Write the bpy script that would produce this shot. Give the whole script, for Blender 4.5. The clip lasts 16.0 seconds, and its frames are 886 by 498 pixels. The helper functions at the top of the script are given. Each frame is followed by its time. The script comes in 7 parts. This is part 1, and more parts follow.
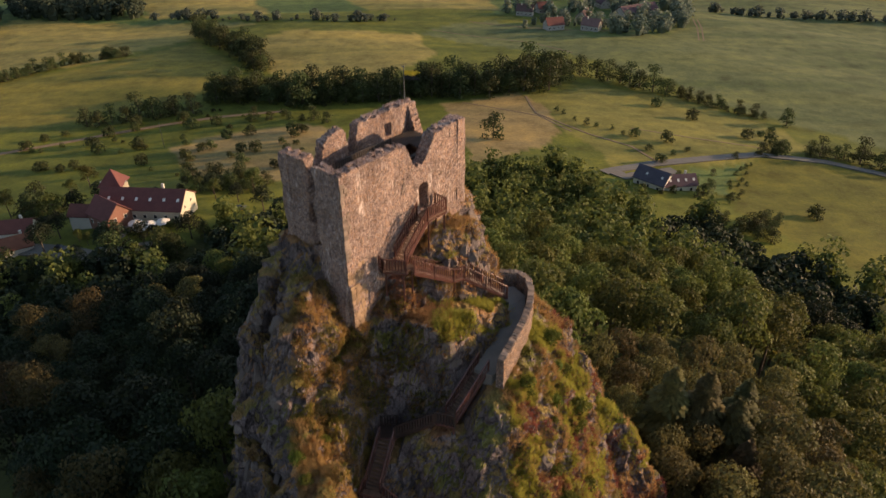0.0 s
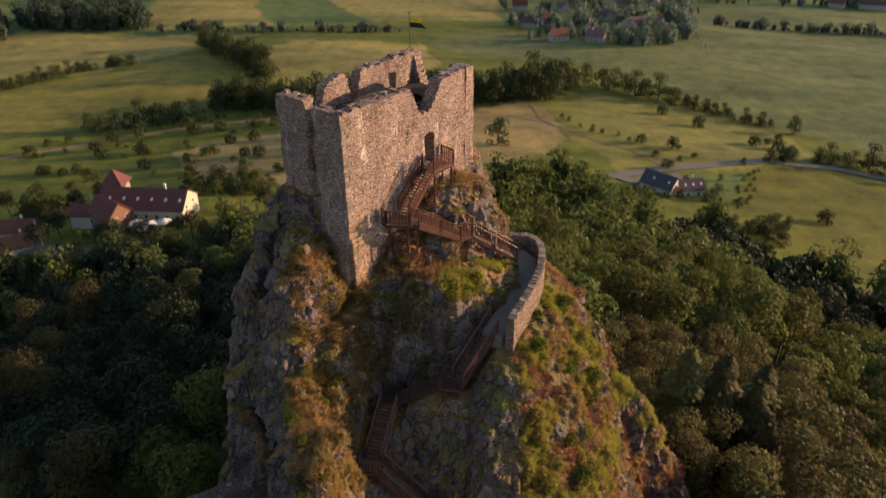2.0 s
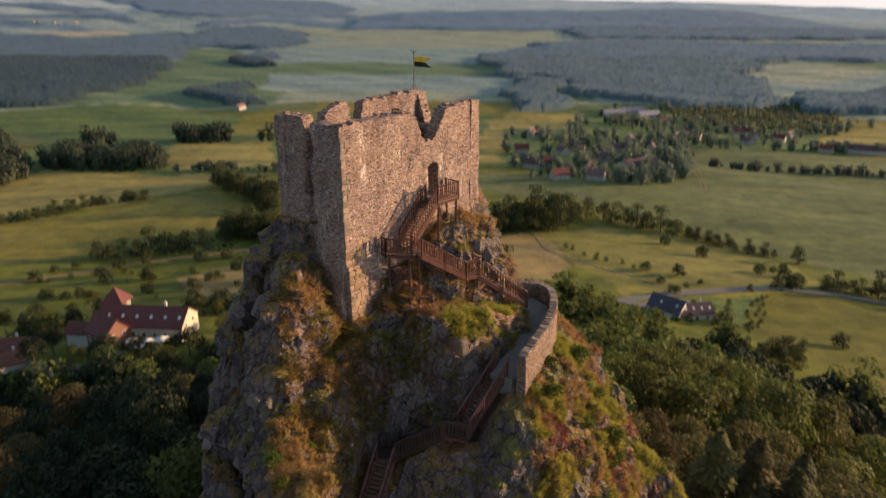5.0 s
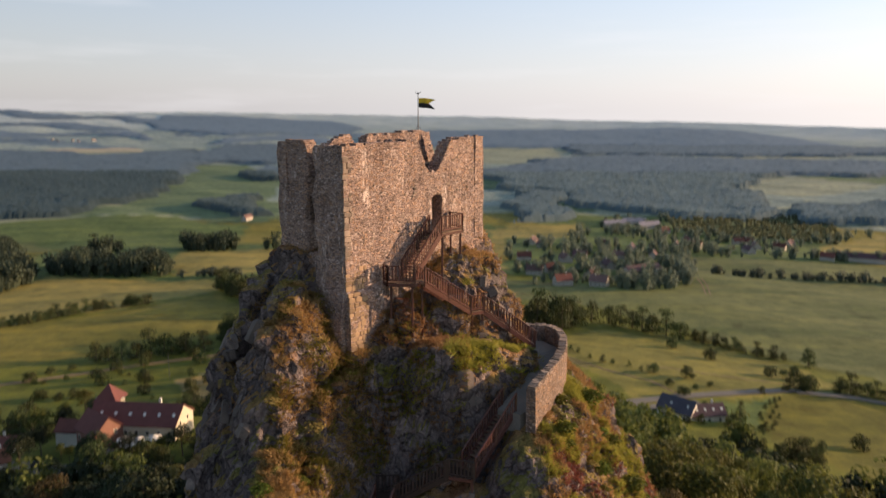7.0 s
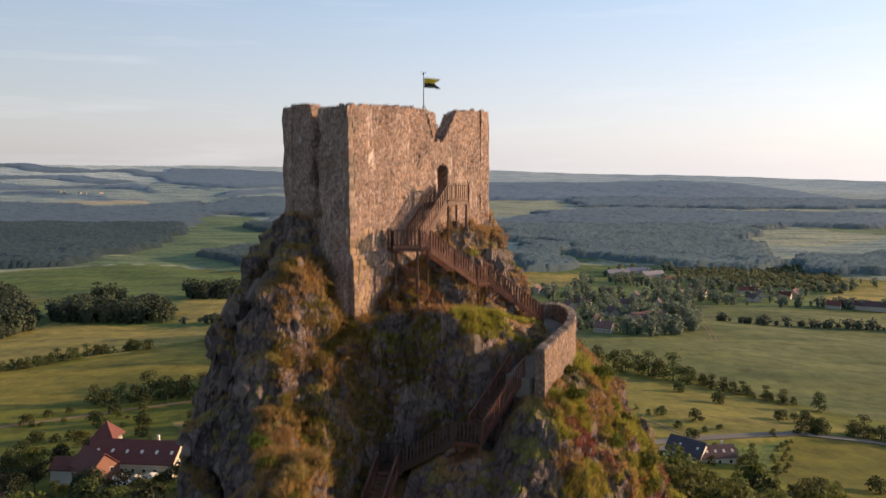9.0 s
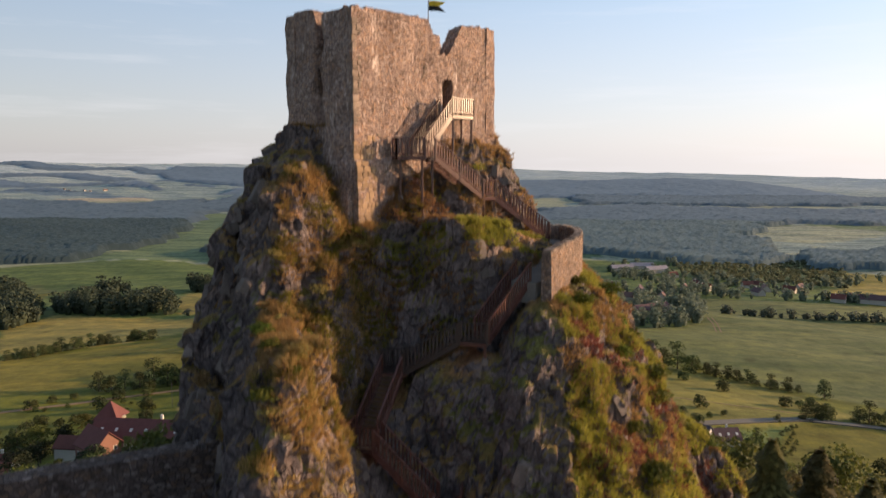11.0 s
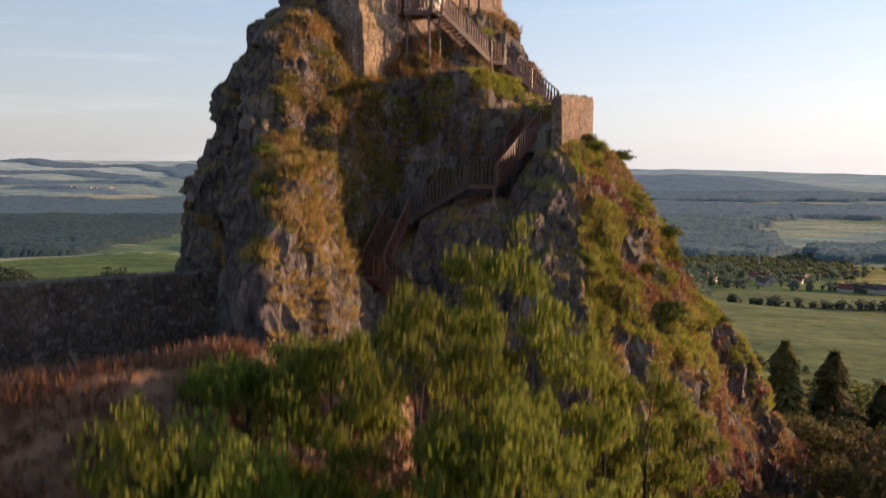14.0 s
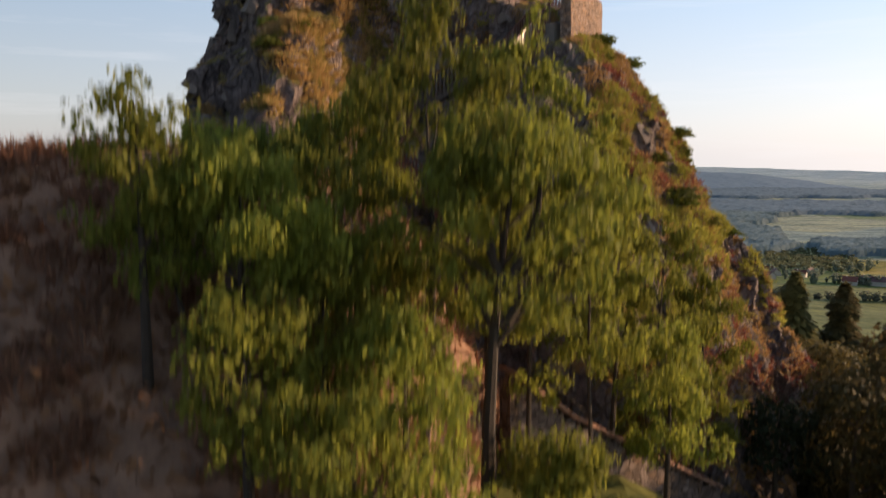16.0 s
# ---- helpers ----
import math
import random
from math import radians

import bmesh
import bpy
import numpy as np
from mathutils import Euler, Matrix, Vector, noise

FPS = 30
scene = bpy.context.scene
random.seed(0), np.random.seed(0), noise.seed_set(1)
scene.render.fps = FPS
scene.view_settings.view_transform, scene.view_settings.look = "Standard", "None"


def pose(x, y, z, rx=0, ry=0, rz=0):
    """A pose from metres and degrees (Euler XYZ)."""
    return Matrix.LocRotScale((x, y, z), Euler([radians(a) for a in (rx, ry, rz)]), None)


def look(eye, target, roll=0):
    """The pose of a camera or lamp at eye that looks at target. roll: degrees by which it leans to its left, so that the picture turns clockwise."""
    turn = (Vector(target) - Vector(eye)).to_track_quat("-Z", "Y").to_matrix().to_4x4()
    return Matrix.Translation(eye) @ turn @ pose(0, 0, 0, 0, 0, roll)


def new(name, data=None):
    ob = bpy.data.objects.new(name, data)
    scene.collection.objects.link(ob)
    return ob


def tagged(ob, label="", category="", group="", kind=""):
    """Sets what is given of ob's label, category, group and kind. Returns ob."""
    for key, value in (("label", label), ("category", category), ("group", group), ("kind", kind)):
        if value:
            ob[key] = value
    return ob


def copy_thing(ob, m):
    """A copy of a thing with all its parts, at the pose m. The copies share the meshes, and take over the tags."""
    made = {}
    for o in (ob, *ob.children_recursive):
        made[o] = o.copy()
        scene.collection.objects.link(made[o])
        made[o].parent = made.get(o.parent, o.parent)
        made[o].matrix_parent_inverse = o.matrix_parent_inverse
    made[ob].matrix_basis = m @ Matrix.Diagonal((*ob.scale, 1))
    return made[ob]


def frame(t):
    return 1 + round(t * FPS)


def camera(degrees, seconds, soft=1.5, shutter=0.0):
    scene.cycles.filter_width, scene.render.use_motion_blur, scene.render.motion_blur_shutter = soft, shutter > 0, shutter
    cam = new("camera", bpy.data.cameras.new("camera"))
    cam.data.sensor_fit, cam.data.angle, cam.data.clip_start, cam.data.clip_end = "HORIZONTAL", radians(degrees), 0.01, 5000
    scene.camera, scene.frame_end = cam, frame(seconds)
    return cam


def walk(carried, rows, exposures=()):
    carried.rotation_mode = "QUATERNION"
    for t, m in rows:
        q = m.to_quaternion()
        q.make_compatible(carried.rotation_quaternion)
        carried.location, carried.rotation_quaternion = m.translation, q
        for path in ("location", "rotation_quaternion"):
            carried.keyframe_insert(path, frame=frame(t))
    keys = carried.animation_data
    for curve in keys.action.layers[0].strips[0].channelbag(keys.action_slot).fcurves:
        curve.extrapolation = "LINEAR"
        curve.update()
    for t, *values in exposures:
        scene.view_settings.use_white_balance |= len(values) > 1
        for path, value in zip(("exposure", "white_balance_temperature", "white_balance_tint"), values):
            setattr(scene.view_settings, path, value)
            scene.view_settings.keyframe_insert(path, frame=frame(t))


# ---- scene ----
cam = camera(64.4, 16.0, 1.48, 1.8)
METRES, EYE, TILT, LEAN, TURN = 45.0, 60.0, -33.4, 0.0, 0.0
ROWS = [
    (0.0, 0.0, 0.0, 0.0, 0.0, 0.0, -0.0),
    (0.5, -0.0009, 0.0161, -0.0257, 0.08, -0.02, -0.09),
    (1.0, -0.0029, 0.0333, -0.0509, 0.16, -0.01, -0.15),
    (1.5, -0.0045, 0.0505, -0.0754, 0.23, 0.13, -0.2),
    (2.0, -0.0046, 0.068, -0.1009, 0.3, 1.36, -0.25),
    (2.5, -0.0042, 0.0847, -0.1271, 0.34, 3.03, -0.31),
    (3.0, -0.004, 0.1012, -0.1536, 0.4, 4.76, -0.34),
    (5.5, -0.0035, 0.1855, -0.2872, 0.69, 15.35, -0.55),
    (6.0, -0.0038, 0.2027, -0.3135, 0.74, 17.65, -0.58),
    (6.5, -0.0042, 0.2201, -0.3398, 0.79, 19.96, -0.61),
    (7.0, -0.0047, 0.2374, -0.3661, 0.85, 22.24, -0.65),
    (7.5, -0.0054, 0.2543, -0.3922, 0.91, 24.52, -0.67),
    (8.0, -0.0064, 0.2699, -0.4185, 0.96, 26.43, -0.69),
    (8.5, -0.0074, 0.2868, -0.4447, 1.02, 26.56, -0.74),
    (11.0, -0.0098, 0.3696, -0.5753, 1.32, 26.45, -0.95),
    (11.5, -0.0109, 0.3868, -0.6014, 1.39, 26.42, -0.97),
    (12.0, -0.0118, 0.4035, -0.6272, 1.44, 26.39, -0.97),
    (12.5, -0.012, 0.4211, -0.6536, 1.5, 26.36, -1.01),
    (13.0, -0.0123, 0.4383, -0.6798, 1.57, 26.35, -1.03),
    (13.5, -0.0124, 0.4554, -0.7069, 1.64, 26.32, -1.06),
    (14.0, -0.0129, 0.4725, -0.7339, 1.7, 26.3, -1.09),
    (14.5, -0.0139, 0.4898, -0.7607, 1.78, 26.26, -1.09),
    (15.0, -0.0159, 0.507, -0.7863, 1.84, 26.25, -1.09),
    (15.5, -0.0171, 0.5249, -0.8134, 1.92, 26.26, -1.06),
    (16.0, -0.018, 0.5418, -0.8399, 1.91, 26.15, -1.17),
]
walk(cam, [(t, pose(0, 0, EYE, TILT, LEAN, TURN) @ pose(METRES * x, METRES * y, METRES * z, 90 + pitch, roll, yaw)) for t, x, y, z, yaw, pitch, roll in ROWS],
     [(0.0, 0.5, 6500, 13), (16.0, 0.5, 6500, 13)])

# ---- light ----
SUN_BEARING, SUN_HEIGHT = 11.5, 10.0  # degrees from +x towards +y, degrees above the horizon
to_sun = Vector((math.cos(radians(SUN_BEARING)) * math.cos(radians(SUN_HEIGHT)),
                 math.sin(radians(SUN_BEARING)) * math.cos(radians(SUN_HEIGHT)), math.sin(radians(SUN_HEIGHT))))
world = bpy.data.worlds.new("evening_sky")
scene.world = world
world.use_nodes = True
wn = world.node_tree.nodes
sky = wn.new("ShaderNodeTexSky")
sky.sky_type, sky.sun_disc = "NISHITA", False
sky.sun_elevation, sky.sun_rotation = radians(SUN_HEIGHT), radians(90 - SUN_BEARING)
sky.air_density, sky.dust_density, sky.ozone_density = 1.0, 1.6, 1.0
wn["Background"].inputs["Strength"].default_value = 0.10
# evening haze lies along the horizon and thins upwards
coord, split = wn.new("ShaderNodeTexCoord"), wn.new("ShaderNodeSeparateXYZ")
tint, thin, haze = wn.new("ShaderNodeValToRGB"), wn.new("ShaderNodeValToRGB"), wn.new("ShaderNodeMix")
haze.data_type = "RGBA"
tint.color_ramp.elements[0].position, tint.color_ramp.elements[0].color = 0.0, (0.95, 0.935, 0.95, 1)
tint.color_ramp.elements[1].position, tint.color_ramp.elements[1].color = 0.23, (0.56, 0.74, 0.97, 1)
thin.color_ramp.elements[0].position, thin.color_ramp.elements[0].color = 0.20, (0.72, 0.72, 0.72, 1)
thin.color_ramp.elements[1].position, thin.color_ramp.elements[1].color = 0.55, (0.0, 0.0, 0.0, 1)
gain = wn.new("ShaderNodeVectorMath")
gain.operation = "SCALE"
wl = world.node_tree.links
wl.new(coord.outputs["Generated"], split.inputs[0])
wl.new(split.outputs["Z"], tint.inputs[0])
wl.new(split.outputs["Z"], thin.inputs[0])
wl.new(tint.outputs[0], gain.inputs[0])
wl.new(thin.outputs[0], haze.inputs[0])
zenith = wn.new("ShaderNodeVectorMath")
zenith.operation = "SCALE"
zenith.inputs["Scale"].default_value = 1.32
wl.new(sky.outputs[0], zenith.inputs[0])
wl.new(zenith.outputs[0], haze.inputs[6])
wl.new(gain.outputs[0], haze.inputs[7])
cirrus, stretch, wisp, veil = wn.new("ShaderNodeTexNoise"), wn.new("ShaderNodeMapping"), wn.new("ShaderNodeValToRGB"), wn.new("ShaderNodeMix")
stretch.inputs["Scale"].default_value, stretch.inputs["Rotation"].default_value = (1.2, 1.2, 14.0), (0.05, 0.08, 0.0)
cirrus.inputs["Scale"].default_value, cirrus.inputs["Detail"].default_value, cirrus.inputs["Roughness"].default_value = 2.2, 8.0, 0.62
wisp.color_ramp.elements[0].position, wisp.color_ramp.elements[0].color = 0.52, (0, 0, 0, 1)
wisp.color_ramp.elements[1].position, wisp.color_ramp.elements[1].color = 0.80, (0.3, 0.3, 0.3, 1)
veil.data_type = "RGBA"
veil.inputs[7].default_value = (7.4, 7.3, 7.4, 1)
wl.new(coord.outputs["Generated"], stretch.inputs["Vector"])
wl.new(stretch.outputs[0], cirrus.inputs["Vector"])
wl.new(cirrus.outputs["Fac"], wisp.inputs[0])
wl.new(wisp.outputs[0], veil.inputs[0])
# the haze is brighter towards the low sun
toward, glow = wn.new("ShaderNodeVectorMath"), wn.new("ShaderNodeMath")
toward.operation, glow.operation = "DOT_PRODUCT", "MULTIPLY_ADD"
toward.inputs[1].default_value = to_sun
glow.inputs[1].default_value, glow.inputs[2].default_value = 3.2, 6.4
wl.new(coord.outputs["Generated"], toward.inputs[0])
wl.new(toward.outputs["Value"], glow.inputs[0])
wl.new(glow.outputs[0], gain.inputs["Scale"])
wl.new(haze.outputs[2], veil.inputs[6])
wl.new(veil.outputs[2], wn["Background"].inputs["Color"])
sun = new("sun", bpy.data.lights.new("sun", "SUN"))
sun.data.energy, sun.data.angle, sun.data.color = 5.0, radians(0.6), (1.0, 0.66, 0.38)
sun.matrix_world = look((0, 0, 0), -to_sun) @ Matrix.Identity(4)
sun.location = (300, 80, 200)


# ---- materials ----
def material(name):
    m = bpy.data.materials.new(name)
    m.use_nodes = True
    nt = m.node_tree
    return m, nt, nt.nodes["Principled BSDF"]


def add(nt, kind, **values):
    node = nt.nodes.new(kind)
    for key, value in values.items():
        if key in node.inputs:
            node.inputs[key].default_value = value
    return node


def ramp(nt, source, stops):
    r = nt.nodes.new("ShaderNodeValToRGB")
    el = r.color_ramp.elements
    while len(el) < len(stops):
        el.new(0.5)
    for e, (p, c) in zip(el, stops):
        e.position, e.color = p, (*c, 1)
    nt.links.new(source, r.inputs[0])
    return r.outputs[0]


def blend(nt, fac, a, b, mode="MIX"):
    n = nt.nodes.new("ShaderNodeMix")
    n.data_type, n.blend_type = "RGBA", mode
    for socket, value in ((n.inputs[0], fac), (n.inputs[6], a), (n.inputs[7], b)):
        if hasattr(value, "is_output"):
            nt.links.new(value, socket)
        elif isinstance(value, tuple):
            socket.default_value = (*value, 1)
        else:
            socket.default_value = value
    return n.outputs[2]


def noise_tex(nt, scale, detail=6.0, rough=0.6, stretch=None):
    co = nt.nodes.new("ShaderNodeNewGeometry")
    src = co.outputs["Position"]
    if stretch:
        mp = nt.nodes.new("ShaderNodeMapping")
        mp.inputs["Scale"].default_value = stretch
        nt.links.new(src, mp.inputs["Vector"])
        src = mp.outputs[0]
    n = add(nt, "ShaderNodeTexNoise", Scale=scale, Detail=detail, Roughness=rough)
    nt.links.new(src, n.inputs["Vector"])
    return n.outputs["Fac"]


def bump(nt, bsdf, height, strength, distance):
    b = add(nt, "ShaderNodeBump", Strength=strength, Distance=distance)
    nt.links.new(height, b.inputs["Height"])
    nt.links.new(b.outputs[0], bsdf.inputs["Normal"])


def plain(name, dark, light, scale=3.0, rough=0.8, relief=0.02, strength=0.4, metallic=0.0, stretch=None, by_object=0.0):
    """A surface that wanders between two colours at two scales, with fine relief."""
    m, nt, bsdf = material(name)
    coarse, fine = noise_tex(nt, scale * 0.25, 3.0), noise_tex(nt, scale * 3.0, 8.0, 0.7, stretch)
    mean = tuple((a + b) / 2 for a, b in zip(dark, light))
    c = blend(nt, 0.5, ramp(nt, coarse, [(0.3, dark), (0.7, light)]), ramp(nt, fine, [(0.3, dark), (0.55, mean), (0.75, light)]))
    if by_object:
        info = nt.nodes.new("ShaderNodeObjectInfo")
        hsv = add(nt, "ShaderNodeHueSaturation")
        mr = add(nt, "ShaderNodeMapRange")
        mr.inputs[3].default_value, mr.inputs[4].default_value = 1 - by_object, 1 + by_object
        nt.links.new(info.outputs["Random"], mr.inputs[0])
        nt.links.new(mr.outputs[0], hsv.inputs["Value"])
        nt.links.new(c, hsv.inputs["Color"])
        c = hsv.outputs[0]
    nt.links.new(c, bsdf.inputs["Base Color"])
    bsdf.inputs["Roughness"].default_value, bsdf.inputs["Metallic"].default_value = rough, metallic
    bump(nt, bsdf, fine, strength, relief)
    return m


def leafy(name, dark, light, through_light=0.35, hue=0.03, gloss=0.2, grain=(0.06, 2.0)):
    """Foliage: varied by clump and by tree, and letting some light through."""
    m, nt, bsdf = material(name)
    geo, info = nt.nodes.new("ShaderNodeNewGeometry"), nt.nodes.new("ShaderNodeObjectInfo")
    mid = tuple((a + b) / 2 for a, b in zip(dark, light))
    c = ramp(nt, geo.outputs["Random Per Island"], [(0.0, dark), (0.55, mid), (1.0, light)])
    patch = noise_tex(nt, *grain)
    c = blend(nt, 0.35, c, ramp(nt, patch, [(0.35, dark), (0.65, light)]))
    hsv = add(nt, "ShaderNodeHueSaturation")
    for k, (a, b) in (("Hue", (0.5 - hue, 0.5 + hue)), ("Value", (0.7, 1.25))):
        mr = add(nt, "ShaderNodeMapRange")
        mr.inputs[3].default_value, mr.inputs[4].default_value = a, b
        nt.links.new(info.outputs["Random"], mr.inputs[0])
        nt.links.new(mr.outputs[0], hsv.inputs[k])
    nt.links.new(c, hsv.inputs["Color"])
    nt.links.new(hsv.outputs[0], bsdf.inputs["Base Color"])
    bsdf.inputs["Roughness"].default_value = 0.65
    bsdf.inputs["Specular IOR Level"].default_value = gloss
    tr, mix = nt.nodes.new("ShaderNodeBsdfTranslucent"), nt.nodes.new("ShaderNodeMixShader")
    nt.links.new(hsv.outputs[0], tr.inputs["Color"])
    mix.inputs[0].default_value = through_light
    nt.links.new(bsdf.outputs[0], mix.inputs[1])
    nt.links.new(tr.outputs[0], mix.inputs[2])
    nt.links.new(mix.outputs[0], nt.nodes["Material Output"].inputs["Surface"])
    return m


def ground_material():
    m, nt, bsdf = material("meadows_and_fields")
    at = nt.nodes.new("ShaderNodeAttribute")
    at.attribute_name = "cover"
    mott = noise_tex(nt, 0.09, 8.0, 0.65)
    fine = noise_tex(nt, 0.9, 6.0, 0.7)
    c = blend(nt, 1.0, at.outputs["Color"], ramp(nt, mott, [(0.3, (0.62, 0.62, 0.58)), (0.5, (1, 1, 1)), (0.7, (1.42, 1.34, 1.12))]), "MULTIPLY")
    c = blend(nt, 0.6, c, blend(nt, 1.0, c, ramp(nt, fine, [(0.3, (0.6, 0.62, 0.6)), (0.7, (1.35, 1.3, 1.2))]), "MULTIPLY"))
    strips = noise_tex(nt, 1.0, 3.0, 0.55, (0.005, 0.032, 0.0))
    c = blend(nt, 1.0, c, ramp(nt, strips, [(0.34, (0.66, 0.74, 0.70)), (0.5, (1, 1, 1)), (0.66, (1.22, 1.16, 1.0))]), "MULTIPLY")
    nt.links.new(c, bsdf.inputs["Base Color"])
    bsdf.inputs["Roughness"].default_value = 0.85
    bsdf.inputs["Specular IOR Level"].default_value = 0.14
    bump(nt, bsdf, fine, 0.5, 0.4)
    return m


def turf_colour(nt):
    """Patches of green grass, straw and rusty heather."""
    return ramp(nt, noise_tex(nt, 0.22, 4.0), [(0.38, (0.22, 0.215, 0.07)), (0.48, (0.33, 0.25, 0.095)), (0.58, (0.42, 0.25, 0.12)), (0.70, (0.33, 0.14, 0.095))])


def crag_material():
    """Weathered basalt, with dry and green grass wherever a slope can hold it."""
    m, nt, bsdf = material("basalt_and_turf")
    geo = nt.nodes.new("ShaderNodeNewGeometry")
    sep = nt.nodes.new("ShaderNodeSeparateXYZ")
    nt.links.new(geo.outputs["Normal"], sep.inputs[0])
    mid, fine = noise_tex(nt, 1.1, 6.0), noise_tex(nt, 5.0, 10.0, 0.75)
    rock = blend(nt, 0.55, ramp(nt, mid, [(0.3, (0.085, 0.07, 0.075)), (0.5, (0.24, 0.192, 0.188)), (0.72, (0.48, 0.375, 0.355))]),
                 ramp(nt, fine, [(0.34, (0.045, 0.04, 0.043)), (0.5, (0.24, 0.197, 0.193)), (0.68, (0.50, 0.405, 0.385))]))
    rock = blend(nt, ramp(nt, noise_tex(nt, 3.4, 9.0, 0.75), [(0.60, (0, 0, 0)), (0.70, (0.7, 0.7, 0.7))]), rock, (0.36, 0.32, 0.30))
    blocks, seams = add(nt, "ShaderNodeTexVoronoi", Scale=0.95), add(nt, "ShaderNodeTexVoronoi", Scale=0.95)
    seams.feature = "DISTANCE_TO_EDGE"
    tall = nt.nodes.new("ShaderNodeMapping")
    tall.inputs["Scale"].default_value, tall.inputs["Rotation"].default_value = (1.25, 1.25, 0.8), (0.25, -0.15, 0.3)
    wobble = nt.nodes.new("ShaderNodeVectorMath")
    wobble.operation = "ADD"
    grit = add(nt, "ShaderNodeTexNoise", Scale=1.4, Detail=4.0)
    nt.links.new(geo.outputs["Position"], grit.inputs["Vector"])
    nt.links.new(geo.outputs["Position"], wobble.inputs[0])
    nt.links.new(grit.outputs["Color"], wobble.inputs[1])
    nt.links.new(wobble.outputs[0], tall.inputs["Vector"])
    for v in (blocks, seams):
        nt.links.new(tall.outputs[0], v.inputs["Vector"])
    tone = nt.nodes.new("ShaderNodeSeparateXYZ")
    nt.links.new(blocks.outputs["Color"], tone.inputs[0])
    rock = blend(nt, 1.0, rock, ramp(nt, tone.outputs["X"], [(0.0, (0.68, 0.68, 0.69)), (0.5, (0.9, 0.9, 0.9)), (1.0, (1.16, 1.13, 1.1))]), "MULTIPLY")
    crevice = ramp(nt, seams.outputs["Distance"], [(0.0, (0, 0, 0)), (0.07, (1, 1, 1))])
    rock = blend(nt, crevice, blend(nt, 1.0, rock, (0.66, 0.65, 0.65), "MULTIPLY"), rock)
    turf = turf_colour(nt)
    turf = blend(nt, 1.0, turf, ramp(nt, fine, [(0.3, (0.5, 0.5, 0.5)), (0.7, (1.4, 1.35, 1.2))]), "MULTIPLY")
    w = nt.nodes.new("ShaderNodeMath")
    w.operation = "MULTIPLY_ADD"
    nt.links.new(mid, w.inputs[0])
    w.inputs[1].default_value = 0.62
    nt.links.new(sep.outputs["Z"], w.inputs[2])
    keep = ramp(nt, w.outputs[0], [(0.78, (0, 0, 0)), (1.0, (1, 1, 1))])
    c = blend(nt, keep, rock, turf)
    nt.links.new(c, bsdf.inputs["Base Color"])
    bsdf.inputs["Roughness"].default_value = 0.92
    bsdf.inputs["Specular IOR Level"].default_value = 0.2
    relief, facet = nt.nodes.new("ShaderNodeMath"), nt.nodes.new("ShaderNodeMath")
    relief.operation = facet.operation = "MULTIPLY_ADD"
    nt.links.new(tone.outputs["Y"], facet.inputs[0])
    facet.inputs[1].default_value = 0.7
    nt.links.new(crevice, facet.inputs[2])
    nt.links.new(fine, relief.inputs[0])
    relief.inputs[1].default_value = 1.4
    nt.links.new(facet.outputs[0], relief.inputs[2])
    bump(nt, bsdf, relief.outputs[0], 1.0, 0.26)
    return m


